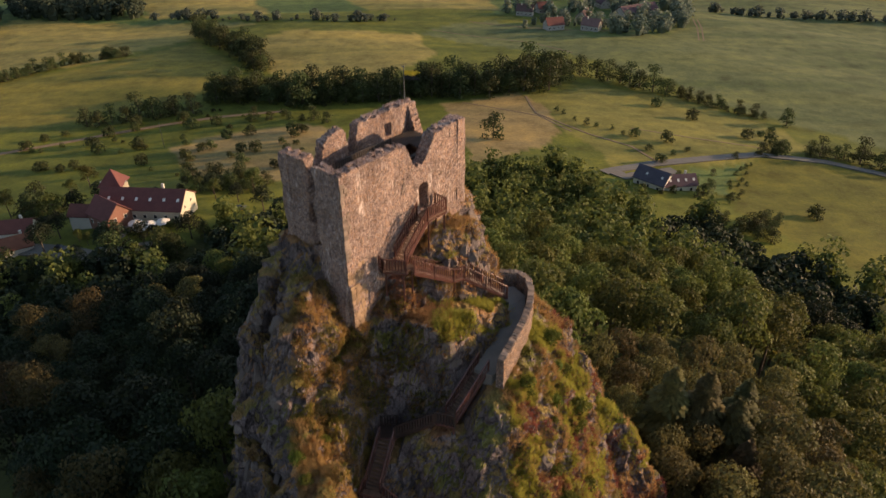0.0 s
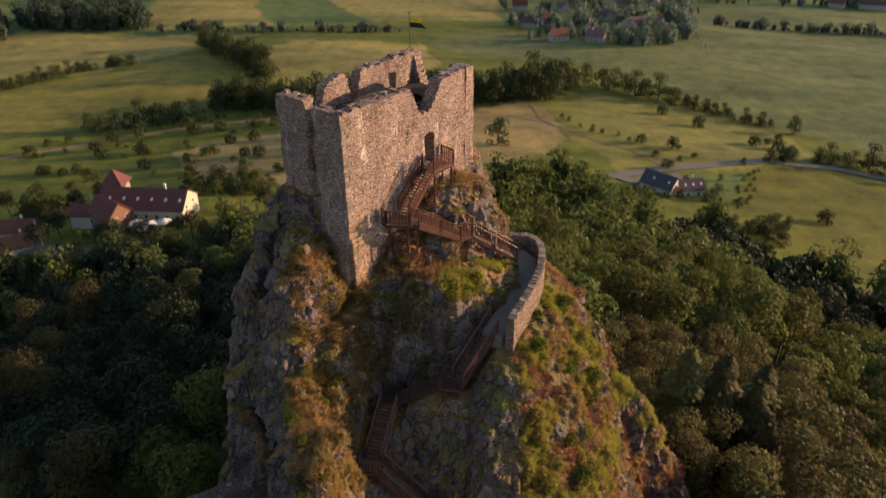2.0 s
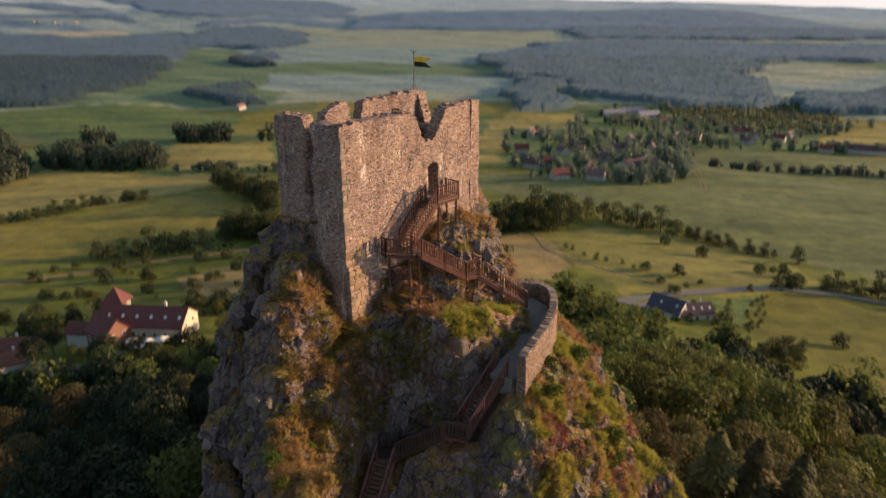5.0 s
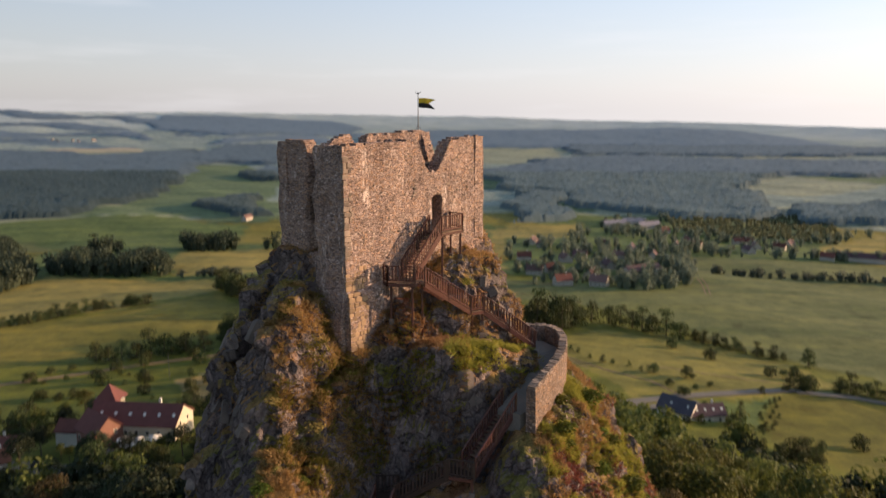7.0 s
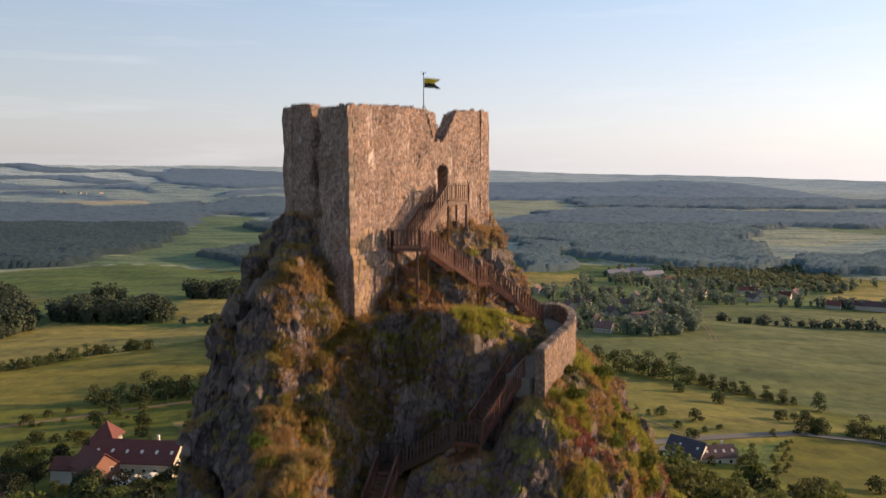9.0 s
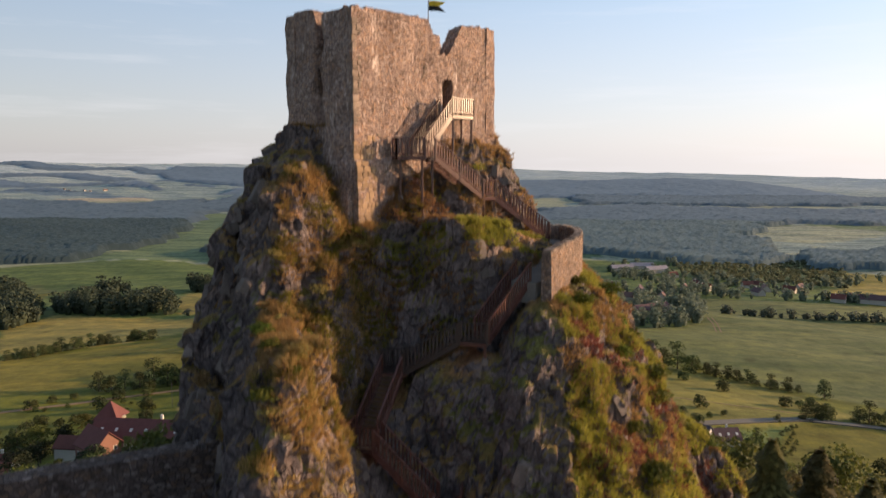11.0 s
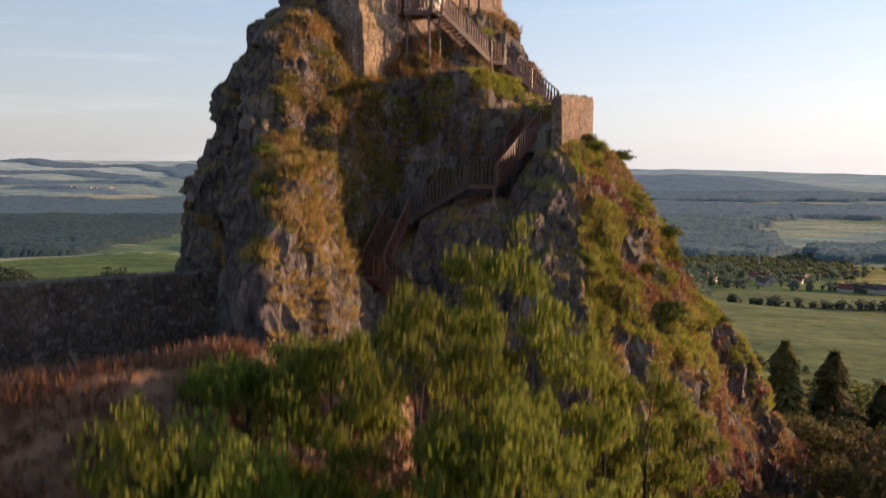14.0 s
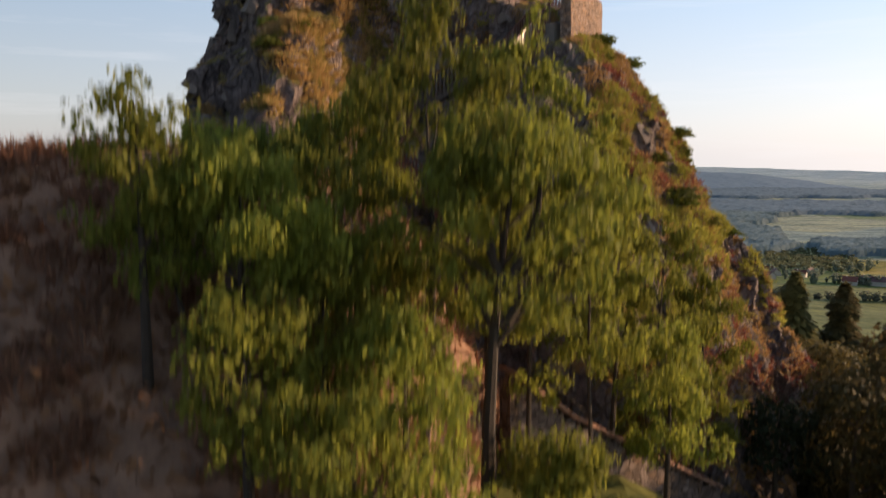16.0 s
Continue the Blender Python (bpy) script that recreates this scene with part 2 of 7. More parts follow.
def masonry_material(name, base, light, dark, cell=3.2, lime_share=0.62):
    """Rubble walling: small odd stones in recessed mortar, weather-stained, with old lime washed down in streaks."""
    m, nt, bsdf = material(name)
    geo = nt.nodes.new("ShaderNodeNewGeometry")
    mp = nt.nodes.new("ShaderNodeMapping")
    mp.inputs["Scale"].default_value = (1, 1, 1.65)
    nt.links.new(geo.outputs["Position"], mp.inputs["Vector"])
    vor = add(nt, "ShaderNodeTexVoronoi", Scale=cell, Randomness=0.9)
    edge = add(nt, "ShaderNodeTexVoronoi", Scale=cell, Randomness=0.9)
    edge.feature = "DISTANCE_TO_EDGE"
    for v in (vor, edge):
        nt.links.new(mp.outputs[0], v.inputs["Vector"])
    sep = nt.nodes.new("ShaderNodeSeparateXYZ")
    nt.links.new(vor.outputs["Color"], sep.inputs[0])
    stone = ramp(nt, sep.outputs["X"], [(0.0, dark), (0.35, tuple(0.9 * v for v in base)), (0.7, base), (1.0, light)])
    ochre = tuple(v * k for v, k in zip(base, (1.2, 1.02, 0.78)))
    stone = blend(nt, ramp(nt, sep.outputs["Y"], [(0.70, (0, 0, 0)), (0.78, (0.7, 0.7, 0.7))]), stone, ochre)
    fine = noise_tex(nt, 11.0, 6.0, 0.75)
    stain = noise_tex(nt, 0.7, 6.0, 0.65, (1, 1, 0.5))
    joint = ramp(nt, edge.outputs["Distance"], [(0.015, (0, 0, 0)), (0.085, (1, 1, 1))])
    c = blend(nt, joint, tuple(0.42 * v for v in base), stone)
    c = blend(nt, 0.8, c, blend(nt, 1.0, c, ramp(nt, stain, [(0.30, (0.62, 0.58, 0.56)), (0.5, (1, 1, 1)), (0.70, (1.28, 1.22, 1.16))]), "MULTIPLY"))
    c = blend(nt, 0.6, c, blend(nt, 1.0, c, ramp(nt, fine, [(0.32, (0.45, 0.45, 0.45)), (0.68, (1.45, 1.45, 1.45))]), "MULTIPLY"))
    lime = nt.nodes.new("ShaderNodeMath")
    lime.operation = "MULTIPLY"
    nt.links.new(ramp(nt, noise_tex(nt, 0.9, 8.0, 0.72, (1, 1, 0.30)), [(lime_share - 0.06, (0, 0, 0)), (lime_share + 0.03, (0.85, 0.85, 0.85))]), lime.inputs[0])
    nt.links.new(ramp(nt, noise_tex(nt, 8.0, 6.0, 0.7, (1, 1, 0.4)), [(0.46, (0, 0, 0)), (0.56, (1, 1, 1))]), lime.inputs[1])
    c = blend(nt, lime.outputs[0], c, tuple(min(0.8, 1.35 * v + 0.08) for v in light))
    nt.links.new(c, bsdf.inputs["Base Color"])
    bsdf.inputs["Roughness"].default_value = 0.93
    bsdf.inputs["Specular IOR Level"].default_value = 0.2
    mixh = nt.nodes.new("ShaderNodeMath")
    mixh.operation = "MULTIPLY_ADD"
    nt.links.new(fine, mixh.inputs[0])
    mixh.inputs[1].default_value = 0.35
    nt.links.new(joint, mixh.inputs[2])
    bump(nt, bsdf, mixh.outputs[0], 0.9, 0.06)
    return m


GROUND = ground_material()
CRAG = crag_material()
MASONRY = masonry_material("tower_rubble", (0.385, 0.282, 0.248), (0.55, 0.43, 0.38), (0.165, 0.12, 0.107), 5.4, 0.61)
PARAPET = masonry_material("parapet_rubble", (0.28, 0.205, 0.17), (0.40, 0.31, 0.26), (0.15, 0.112, 0.094), 4.6)
QUOIN = plain("ochre_quoin", (0.25, 0.165, 0.10), (0.38, 0.26, 0.16), 4.0, 0.9, 0.04, 0.6, by_object=0.35)
RUBBLE = plain("loose_stone", (0.16, 0.12, 0.10), (0.36, 0.28, 0.22), 5.0, 0.92, 0.04, 0.6, by_object=0.4)
BASALT = plain("basalt_block", (0.06, 0.05, 0.046), (0.26, 0.205, 0.175), 4.0, 0.9, 0.08, 0.8, by_object=0.3)
TIMBER = plain("red_brown_stained_timber", (0.075, 0.032, 0.027), (0.145, 0.066, 0.054), 6.0, 0.27, 0.004, 0.15, by_object=0.2)
# deck and gully timber: darker copies with the shade put into the colour
DECK = plain("shade_darkened_timber", (0.03, 0.024, 0.02), (0.07, 0.055, 0.046), 6.0, 0.8, 0.008, 0.3, by_object=0.2)
SHADED_TIMBER = plain("shade_darkened_timber", (0.03, 0.02, 0.017), (0.065, 0.042, 0.034), 6.0, 0.5, 0.006, 0.2, by_object=0.2)
TREAD = plain("worn_timber_tread", (0.13, 0.075, 0.05), (0.24, 0.15, 0.10), 6.0, 0.7, 0.01, 0.3, by_object=0.2)
PATHWAY = plain("worn_stone_path", (0.13, 0.12, 0.11), (0.24, 0.215, 0.19), 3.0, 0.9, 0.03, 0.5)
BARK_DARK = plain("dark_birch_bark", (0.02, 0.015, 0.012), (0.06, 0.045, 0.036), 8.0, 0.9, 0.03, 0.7, stretch=(1, 1, 0.3))
BARK = plain("bark", (0.05, 0.038, 0.03), (0.13, 0.10, 0.075), 8.0, 0.9, 0.03, 0.7, stretch=(1, 1, 0.3))
LEAF = leafy("broadleaf_foliage", (0.05, 0.066, 0.02), (0.19, 0.202, 0.05), 0.40)
# blue-green thickets, darkened further to put the western slope's shade into the colour
LEAF_DEEP_AND_SHADE = leafy("deep_green_and_shade_foliage", (0.010, 0.018, 0.010), (0.047, 0.060, 0.027), 0.25)
LEAF_HEDGE = leafy("hedgerow_foliage", (0.026, 0.038, 0.016), (0.105, 0.122, 0.04), 0.30)
LEAF_NEAR = leafy("birch_foliage", (0.09, 0.115, 0.022), (0.29, 0.30, 0.052), 0.55, 0.014)
LEAF_MID = leafy("garden_foliage", (0.036, 0.056, 0.042), (0.11, 0.135, 0.082), 0.40)
NEEDLE = leafy("needles", (0.026, 0.032, 0.012), (0.095, 0.088, 0.03), 0.2)
RED_TILE = plain("red_roof_tiles", (0.11, 0.038, 0.031), (0.19, 0.067, 0.05), 2.0, 0.8, 0.03, 0.5, by_object=0.2)
DARK_RED = plain("dark_red_roof_tiles", (0.11, 0.035, 0.032), (0.19, 0.065, 0.055), 2.0, 0.8, 0.03, 0.5)
ORANGE_TILE = plain("orange_roof_tiles", (0.19, 0.072, 0.042), (0.29, 0.12, 0.07), 2.0, 0.8, 0.03, 0.5, by_object=0.2)
SLATE = plain("blue_grey_roof_slates", (0.05, 0.045, 0.065), (0.11, 0.10, 0.13), 2.0, 0.7, 0.02, 0.4)
DARK_TILE = plain("dark_roof_tiles", (0.085, 0.045, 0.055), (0.15, 0.085, 0.09), 2.0, 0.75, 0.03, 0.5)
RENDER_W = plain("white_lime_render", (0.62, 0.58, 0.50), (0.82, 0.78, 0.70), 2.0, 0.85, 0.01, 0.2)
# render and tiles of the far houses, dulled to put haze into the colour
RENDER_G = plain("haze_dulled_grey_render", (0.34, 0.315, 0.28), (0.52, 0.475, 0.42), 2.0, 0.85, 0.01, 0.2)
VILLAGE_ROOF = plain("haze_dulled_village_tiles", (0.12, 0.072, 0.066), (0.21, 0.125, 0.11), 2.0, 0.85, 0.03, 0.4, by_object=0.3)
PALE_ROOF = plain("pale_sheet_roofing", (0.26, 0.24, 0.27), (0.40, 0.37, 0.41), 2.0, 0.7, 0.02, 0.2)
CLADDING = plain("red_brown_timber_cladding", (0.19, 0.09, 0.065), (0.32, 0.155, 0.11), 3.0, 0.8, 0.01, 0.3)
RENDER_Y = plain("yellow_lime_render", (0.46, 0.42, 0.32), (0.60, 0.55, 0.43), 2.0, 0.85, 0.01, 0.2)
GLASSY = plain("dark_window_glass", (0.02, 0.024, 0.03), (0.05, 0.055, 0.065), 1.0, 0.15, 0.001, 0.05)
ASPHALT = plain("asphalt", (0.12, 0.115, 0.105), (0.20, 0.19, 0.17), 2.0, 0.9, 0.02, 0.3)
COPING = plain("reddish_coping", (0.20, 0.10, 0.07), (0.36, 0.20, 0.13), 4.0, 0.9, 0.03, 0.5, by_object=0.25)
CRAG_GRASS = leafy("crag_grass", (0.23, 0.148, 0.068), (0.54, 0.33, 0.155), 0.5)
LEDGE_GRASS = leafy("lush_ledge_grass", (0.20, 0.20, 0.042), (0.43, 0.39, 0.09), 0.5, 0.015)
HEATHER = leafy("rusty_heather", (0.20, 0.08, 0.058), (0.48, 0.20, 0.13), 0.45, 0.012)
BRAMBLE = leafy("autumn_bramble", (0.15, 0.12, 0.042), (0.42, 0.28, 0.11), 0.45, 0.03)
SHRUB = leafy("shrub_foliage", (0.06, 0.085, 0.012), (0.17, 0.19, 0.03), 0.4)
DRY_BRACKEN = leafy("dry_bracken", (0.22, 0.115, 0.068), (0.52, 0.31, 0.18), 0.45, 0.015)
DEAD_LEAF = leafy("dead_leaves", (0.14, 0.075, 0.045), (0.40, 0.22, 0.115), 0.3, 0.015)
# rubble of the lower castle walls, their shade put into the stone colour
SHADED_MASONRY = masonry_material("shade_darkened_rubble", (0.16, 0.122, 0.108), (0.26, 0.205, 0.185), (0.095, 0.072, 0.063), 3.2)
LITTER = plain("leaf_litter_and_earth", (0.11, 0.066, 0.05), (0.38, 0.22, 0.14), 2.5, 0.95, 0.05, 0.7)
# far foliage: haze put into the colours, bluer and paler with distance
LEAF_PLAIN = leafy("hazed_woodland_on_the_plain", (0.090, 0.138, 0.150), (0.178, 0.232, 0.218), 0.0, 0.01, 0.3, (0.011, 5.0))
# western woods: a darker copy, less haze in its colour than the sunward side
LEAF_WEST = leafy("less_hazed_west_woodland", (0.044, 0.077, 0.086), (0.098, 0.135, 0.128), 0.0, 0.01, 0.3, (0.011, 5.0))
LEAF_HILL = leafy("hazed_hill_woodland", (0.19, 0.265, 0.345), (0.235, 0.315, 0.40), 0.0, 0.01, 0.3, (0.008, 6.0))
LEAF_FAR = leafy("hazed_distant_woodland", (0.108, 0.165, 0.212), (0.168, 0.228, 0.275), 0.0, 0.01, 0.3, (0.006, 5.0))
# village and orchard leaves lightened, contrast lowered: haze put into the colour
LEAF_GARDEN = leafy("hazed_village_foliage", (0.11, 0.136, 0.112), (0.175, 0.20, 0.14), 0.4)
LEAF_ORCHARD = leafy("hazed_orchard_foliage", (0.14, 0.15, 0.085), (0.20, 0.205, 0.115), 0.4)
NEEDLE_OLIVE = leafy("olive_needles", (0.052, 0.05, 0.021), (0.19, 0.155, 0.057), 0.4)
EARTH = plain("bare_earth", (0.16, 0.11, 0.065), (0.30, 0.215, 0.13), 2.0, 0.95, 0.03, 0.5)
STEEL = plain("grey_painted_steel", (0.10, 0.10, 0.105), (0.2, 0.2, 0.2), 4.0, 0.4, 0.002, 0.1, 0.6)
CLOTH_Y = plain("yellow_flag_cloth", (0.62, 0.40, 0.02), (0.78, 0.54, 0.04), 6.0, 0.8, 0.005, 0.2)
CLOTH_K = plain("black_flag_cloth", (0.008, 0.008, 0.008), (0.02, 0.02, 0.02), 6.0, 0.8, 0.005, 0.2)
CANVAS = plain("off_white_canvas", (0.66, 0.63, 0.57), (0.82, 0.79, 0.73), 3.0, 0.8, 0.01, 0.2)


# ---- mesh helpers ----
class Build:
    """Gathers vertices and faces for one mesh."""

    def __init__(self):
        self.v, self.f = [], []

    def quad_strip(self, a, b):
        n = len(self.v)
        self.v += list(a) + list(b)
        k = len(a)
        self.f += [(n + i, n + (i + 1) % k, n + k + (i + 1) % k, n + k + i) for i in range(k)]

    def box(self, m, sx, sy, sz, chamfer=0.0):
        """A box of full sizes sx, sy, sz round the pose m, with its long edges chamfered."""
        n = len(self.v)
        c = chamfer
        x, y, z = sx / 2, sy / 2, sz / 2
        if c <= 0:
            pts = [(i, j, k) for k in (-z, z) for i, j in ((-x, -y), (x, -y), (x, y), (-x, y))]
            self.v += [m @ Vector(p) for p in pts]
            self.f += [tuple(n + i for i in q) for q in ((3, 2, 1, 0), (4, 5, 6, 7), (0, 1, 5, 4), (1, 2, 6, 5), (2, 3, 7, 6), (3, 0, 4, 7))]
            return self
        ring = [(-x + c, -y), (x - c, -y), (x, -y + c), (x, y - c), (x - c, y), (-x + c, y), (-x, y - c), (-x, -y + c)]
        self.v += [m @ Vector((i, j, k)) for k in (-z, z) for i, j in ring]
        self.f += [tuple(n + i for i in range(7, -1, -1)), tuple(n + 8 + i for i in range(8))]
        self.f += [(n + i, n + (i + 1) % 8, n + 8 + (i + 1) % 8, n + 8 + i) for i in range(8)]
        return self

    def beam(self, p, q, w, h, chamfer=0.0):
        """A beam from p to q, w wide (level) and h deep."""
        p, q = Vector(p), Vector(q)
        d = q - p
        side = Vector((-d.y, d.x, 0))
        side = side.normalized() if side.length > 1e-6 else Vector((1, 0, 0))
        up = side.cross(d.normalized()) * -1
        up = d.normalized().cross(side)
        m = Matrix((side, up, d.normalized())).transposed().to_4x4()
        m.translation = (p + q) / 2
        return self.box(m, w, h, d.length, chamfer)

    def tube(self, pts, radii, sides=8):
        rings = []
        for i, p in enumerate(pts):
            d = (Vector(pts[min(i + 1, len(pts) - 1)]) - Vector(pts[max(i - 1, 0)])).normalized()
            a = d.orthogonal().normalized()
            b = d.cross(a)
            rings.append([Vector(p) + radii[i] * (math.cos(6.2832 * k / sides) * a + math.sin(6.2832 * k / sides) * b) for k in range(sides)])
        n = len(self.v)
        for r in rings:
            self.v += r
        for i in range(len(rings) - 1):
            for k in range(sides):
                self.f.append((n + i * sides + k, n + i * sides + (k + 1) % sides, n + (i + 1) * sides + (k + 1) % sides, n + (i + 1) * sides + k))
        self.f.append(tuple(n + k for k in range(sides - 1, -1, -1)))
        self.f.append(tuple(n + (len(rings) - 1) * sides + k for k in range(sides)))
        return self

    def mesh(self, name, mat, smooth=False):
        me = bpy.data.meshes.new(name)
        me.from_pydata([tuple(p) for p in self.v], [], self.f)
        me.materials.append(mat)
        if smooth:
            me.shade_smooth()
        return me


def part(name, build, mat, parent=None, label="", smooth=False):
    ob = new(name, build.mesh(name, mat, smooth))
    ob.parent = parent
    if label:
        tagged(ob, label)
    return ob


def thing(name, label, category, place=(0, 0, 0), group="", kind=""):
    ob = new(name)
    ob.location = place
    return tagged(ob, label, category, group, kind)


# ---- lie of the land ----
LAND_D = [0, 8, 14, 22, 34, 42, 70, 110, 145, 180, 220, 300, 420, 620, 800, 950, 1300, 2600, 3300, 4000, 4500, 4900]
LAND_Z = [6.5, 5, 1, -5, -11, -15, -27, -46, -57, -61, -67, -76, -84, -101, -114, -127, -132, -133, -118, -80, -24, 36]
# heights added beyond the woods: far ground drops eastwards to fit the skyline in camera view
EAST_D, EAST_Z = [0, 2600, 3300, 4000, 4500, 4900], [0, 0, -12, -42, -78, -88]


def land(x, y):
    """Height of the open ground: a ridge-backed hill that falls to a wide plain and rises to far hills."""
    x, y = np.asarray(x, float), np.asarray(y, float)
    near = np.interp(np.hypot(x, y - 40), [0, 60, 140], [1, 1, 0])
    d = np.hypot(x + 4 * near, y - np.clip(y, -60, 45))
    z = np.interp(d, LAND_D, LAND_Z)
    sway = np.clip((d - 60) / 300, 0, 1)
    z = z + np.interp(d, EAST_D, EAST_Z) * np.interp(np.degrees(np.arctan2(x, y)), [-33, -15, 0, 6, 17, 30, 42], [0, 0.1, 0.37, 0.52, 0.72, 1.0, 1.1])
    z = z + sway * (1.6 * np.sin(x / 47 + 0.6) * np.cos(y / 61 + 1.0) + 0.9 * np.sin((x + y) / 29))
    z = z + 7.0 * np.exp(-((x + 92) / 48) ** 2 - ((y - 188) / 40) ** 2)
    far = np.clip((d - 2300) / 1500, 0, 1)
    z = z + far * (3 * np.sin(x / 310 + 1.2) * np.cos(y / 400) + 2 * np.sin(x / 170 + y / 260) + np.interp(x, [-520, -250, 300, 1060, 1330, 1600, 1780], [0, 50, 68, 66, 54, 25, 0]) * np.exp(-((y - 3500) / 270) ** 2) + 34 * np.exp(-((x + 1250) / 520) ** 4 - ((y - 3500) / 280) ** 2))
    return z


def land_at(x, y):
    return float(land(x, y))


def inside(px, py, poly):
    px, py = np.asarray(px, float), np.asarray(py, float)
    hit = np.zeros(px.shape, bool)
    for (x0, y0), (x1, y1) in zip(poly, poly[1:] + poly[:1]):
        if y0 != y1:
            hit ^= ((y0 > py) != (y1 > py)) & (px < (x1 - x0) * (py - y0) / (y1 - y0) + x0)
    return hit


MEADOW, DRY, STUBBLE, CROP, LUSH, PALE = (0.222, 0.197, 0.045), (0.33, 0.25, 0.115), (0.31, 0.262, 0.085), (0.150, 0.172, 0.072), (0.125, 0.172, 0.06), (0.225, 0.212, 0.06)
PASTURE, ROUGH = (0.142, 0.14, 0.028), (0.14, 0.155, 0.030)
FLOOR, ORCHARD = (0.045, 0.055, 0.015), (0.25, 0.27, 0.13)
# far colours hold the distance haze: paler and bluer than the land itself
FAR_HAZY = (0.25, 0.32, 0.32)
FAR_GREEN, FAR_WOOD, FAR_PALE, FAR_TAN, RIM_HAZE = (0.148, 0.208, 0.122), (0.17, 0.245, 0.33), (0.31, 0.345, 0.275), (0.46, 0.41, 0.33), (0.50, 0.60, 0.71)
FIELDS = [
    (DRY, [(-121, 279), (-95, 300), (-74, 307), (-48, 300), (-42, 240), (-58, 228), (-80, 240), (-103, 250)]),
    (STUBBLE, [(-358, 528), (-348, 590), (-143, 540), (-177, 510), (-215, 435), (-288, 412)]),
    (MEADOW, [(-280, 397), (-211, 426), (-170, 487), (-125, 420), (-133, 355), (-193, 317), (-223, 303)]),
    (STUBBLE, [(-138, 477), (-107, 507), (-20, 504), (-3, 442), (-15, 407), (-81, 366), (-110, 426)]),
    (CROP, [(-18, 500), (7, 547), (176, 530), (210, 689), (301, 750), (424, 684), (422, 636), (340, 300), (213, 288), (175, 318), (135, 360), (128, 390), (82, 444)]),
    (PALE, [(42, 349), (76, 367), (118, 364), (162, 314), (168, 291), (126, 264), (69, 250), (58, 295)]),
    (PASTURE, [(126, 262), (158, 271), (192, 254), (260, 200), (139, 150), (121, 180), (100, 213)]),
    (DRY, [(-4, 340), (42, 353), (55, 294), (42, 273), (13, 251)]),
    (LUSH, [(101, 253), (125, 262), (105, 227), (85, 223)]),
    (LUSH, [(-747, 1046), (-602, 1131), (-464, 1136), (-392, 1063), (-306, 1034), (-288, 896), (-316, 763), (-389, 781), (-473, 814), (-554, 893), (-619, 862)]),
    (STUBBLE, [(-300, 735), (-204, 745), (-140, 580), (-242, 587)]),
    (FAR_GREEN, [(-634, 1475), (-300, 1300), (-290, 1040), (-464, 1140), (-602, 1135), (-655, 1140), (-625, 1310)]),
    (FAR_GREEN, [(-617, 1382), (-666, 1649), (-446, 1722), (-364, 1406), (-381, 1298), (-527, 1294)]),
    (FAR_GREEN, [(-717, 1815), (-810, 2217), (-682, 2294), (-501, 1799)]),
    (FAR_TAN, [(-2057, 3074), (-1668, 3082), (-1344, 3013), (-1264, 2803), (-1520, 2760), (-1835, 2876)]),
    (FAR_PALE, [(-1850, 3768), (-1774, 3866), (-1350, 3403), (-1088, 3340), (-1076, 3217), (-1239, 3049), (-1349, 3200)]),
    (FAR_PALE, [(-743, 3206), (-424, 3490), (-123, 3526), (421, 2904), (374, 2570), (142, 2393), (-331, 2552), (-599, 2872)]),
    (FAR_PALE, [(592, 1462), (762, 1840), (883, 1883), (1020, 1715), (954, 1600), (735, 1459)]),
    (FAR_PALE, [(604, 1295), (739, 1443), (684, 1354), (574, 1196)]),
    (FAR_GREEN, [(166, 1293), (203, 1413), (248, 1318), (250, 1210), (184, 1172)]),
    (STUBBLE, [(46, 984), (79, 1025), (200, 1075), (179, 981), (99, 786), (34, 729)]),
    (LUSH, [(64, 868), (133, 860), (223, 1101), (351, 1086), (363, 934), (480, 887), (520, 800), (436, 705), (273, 701), (234, 721), (162, 509), (101, 494), (79, 569), (43, 577)]),
    (STUBBLE, [(480, 887), (597, 980), (501, 819), (406, 797)]),
    (ORCHARD, [(329, 1100), (630, 1170), (482, 879), (378, 954), (309, 979)]),
    (STUBBLE, [(-284, 677), (-253, 751), (-196, 749), (-172, 614), (-258, 613)]),
]
FOREST = [(-210, 60), (-150, 152), (-111, 166), (-90, 167), (-74, 172), (-58, 190), (-30, 198), (4, 200), (6, 230), (33, 233), (54, 226), (58, 200), (69, 192), (83, 196), (93, 182), (111, 164), (129, 142), (160, 105), (170, 20), (60, 8), (24, 10), (-30, 8), (-160, 0)]


FAR_OPEN = ([(592, 1462), (762, 1840), (883, 1883), (1020, 1715), (954, 1600), (735, 1459)], [(604, 1295), (739, 1443), (684, 1354), (574, 1196)])
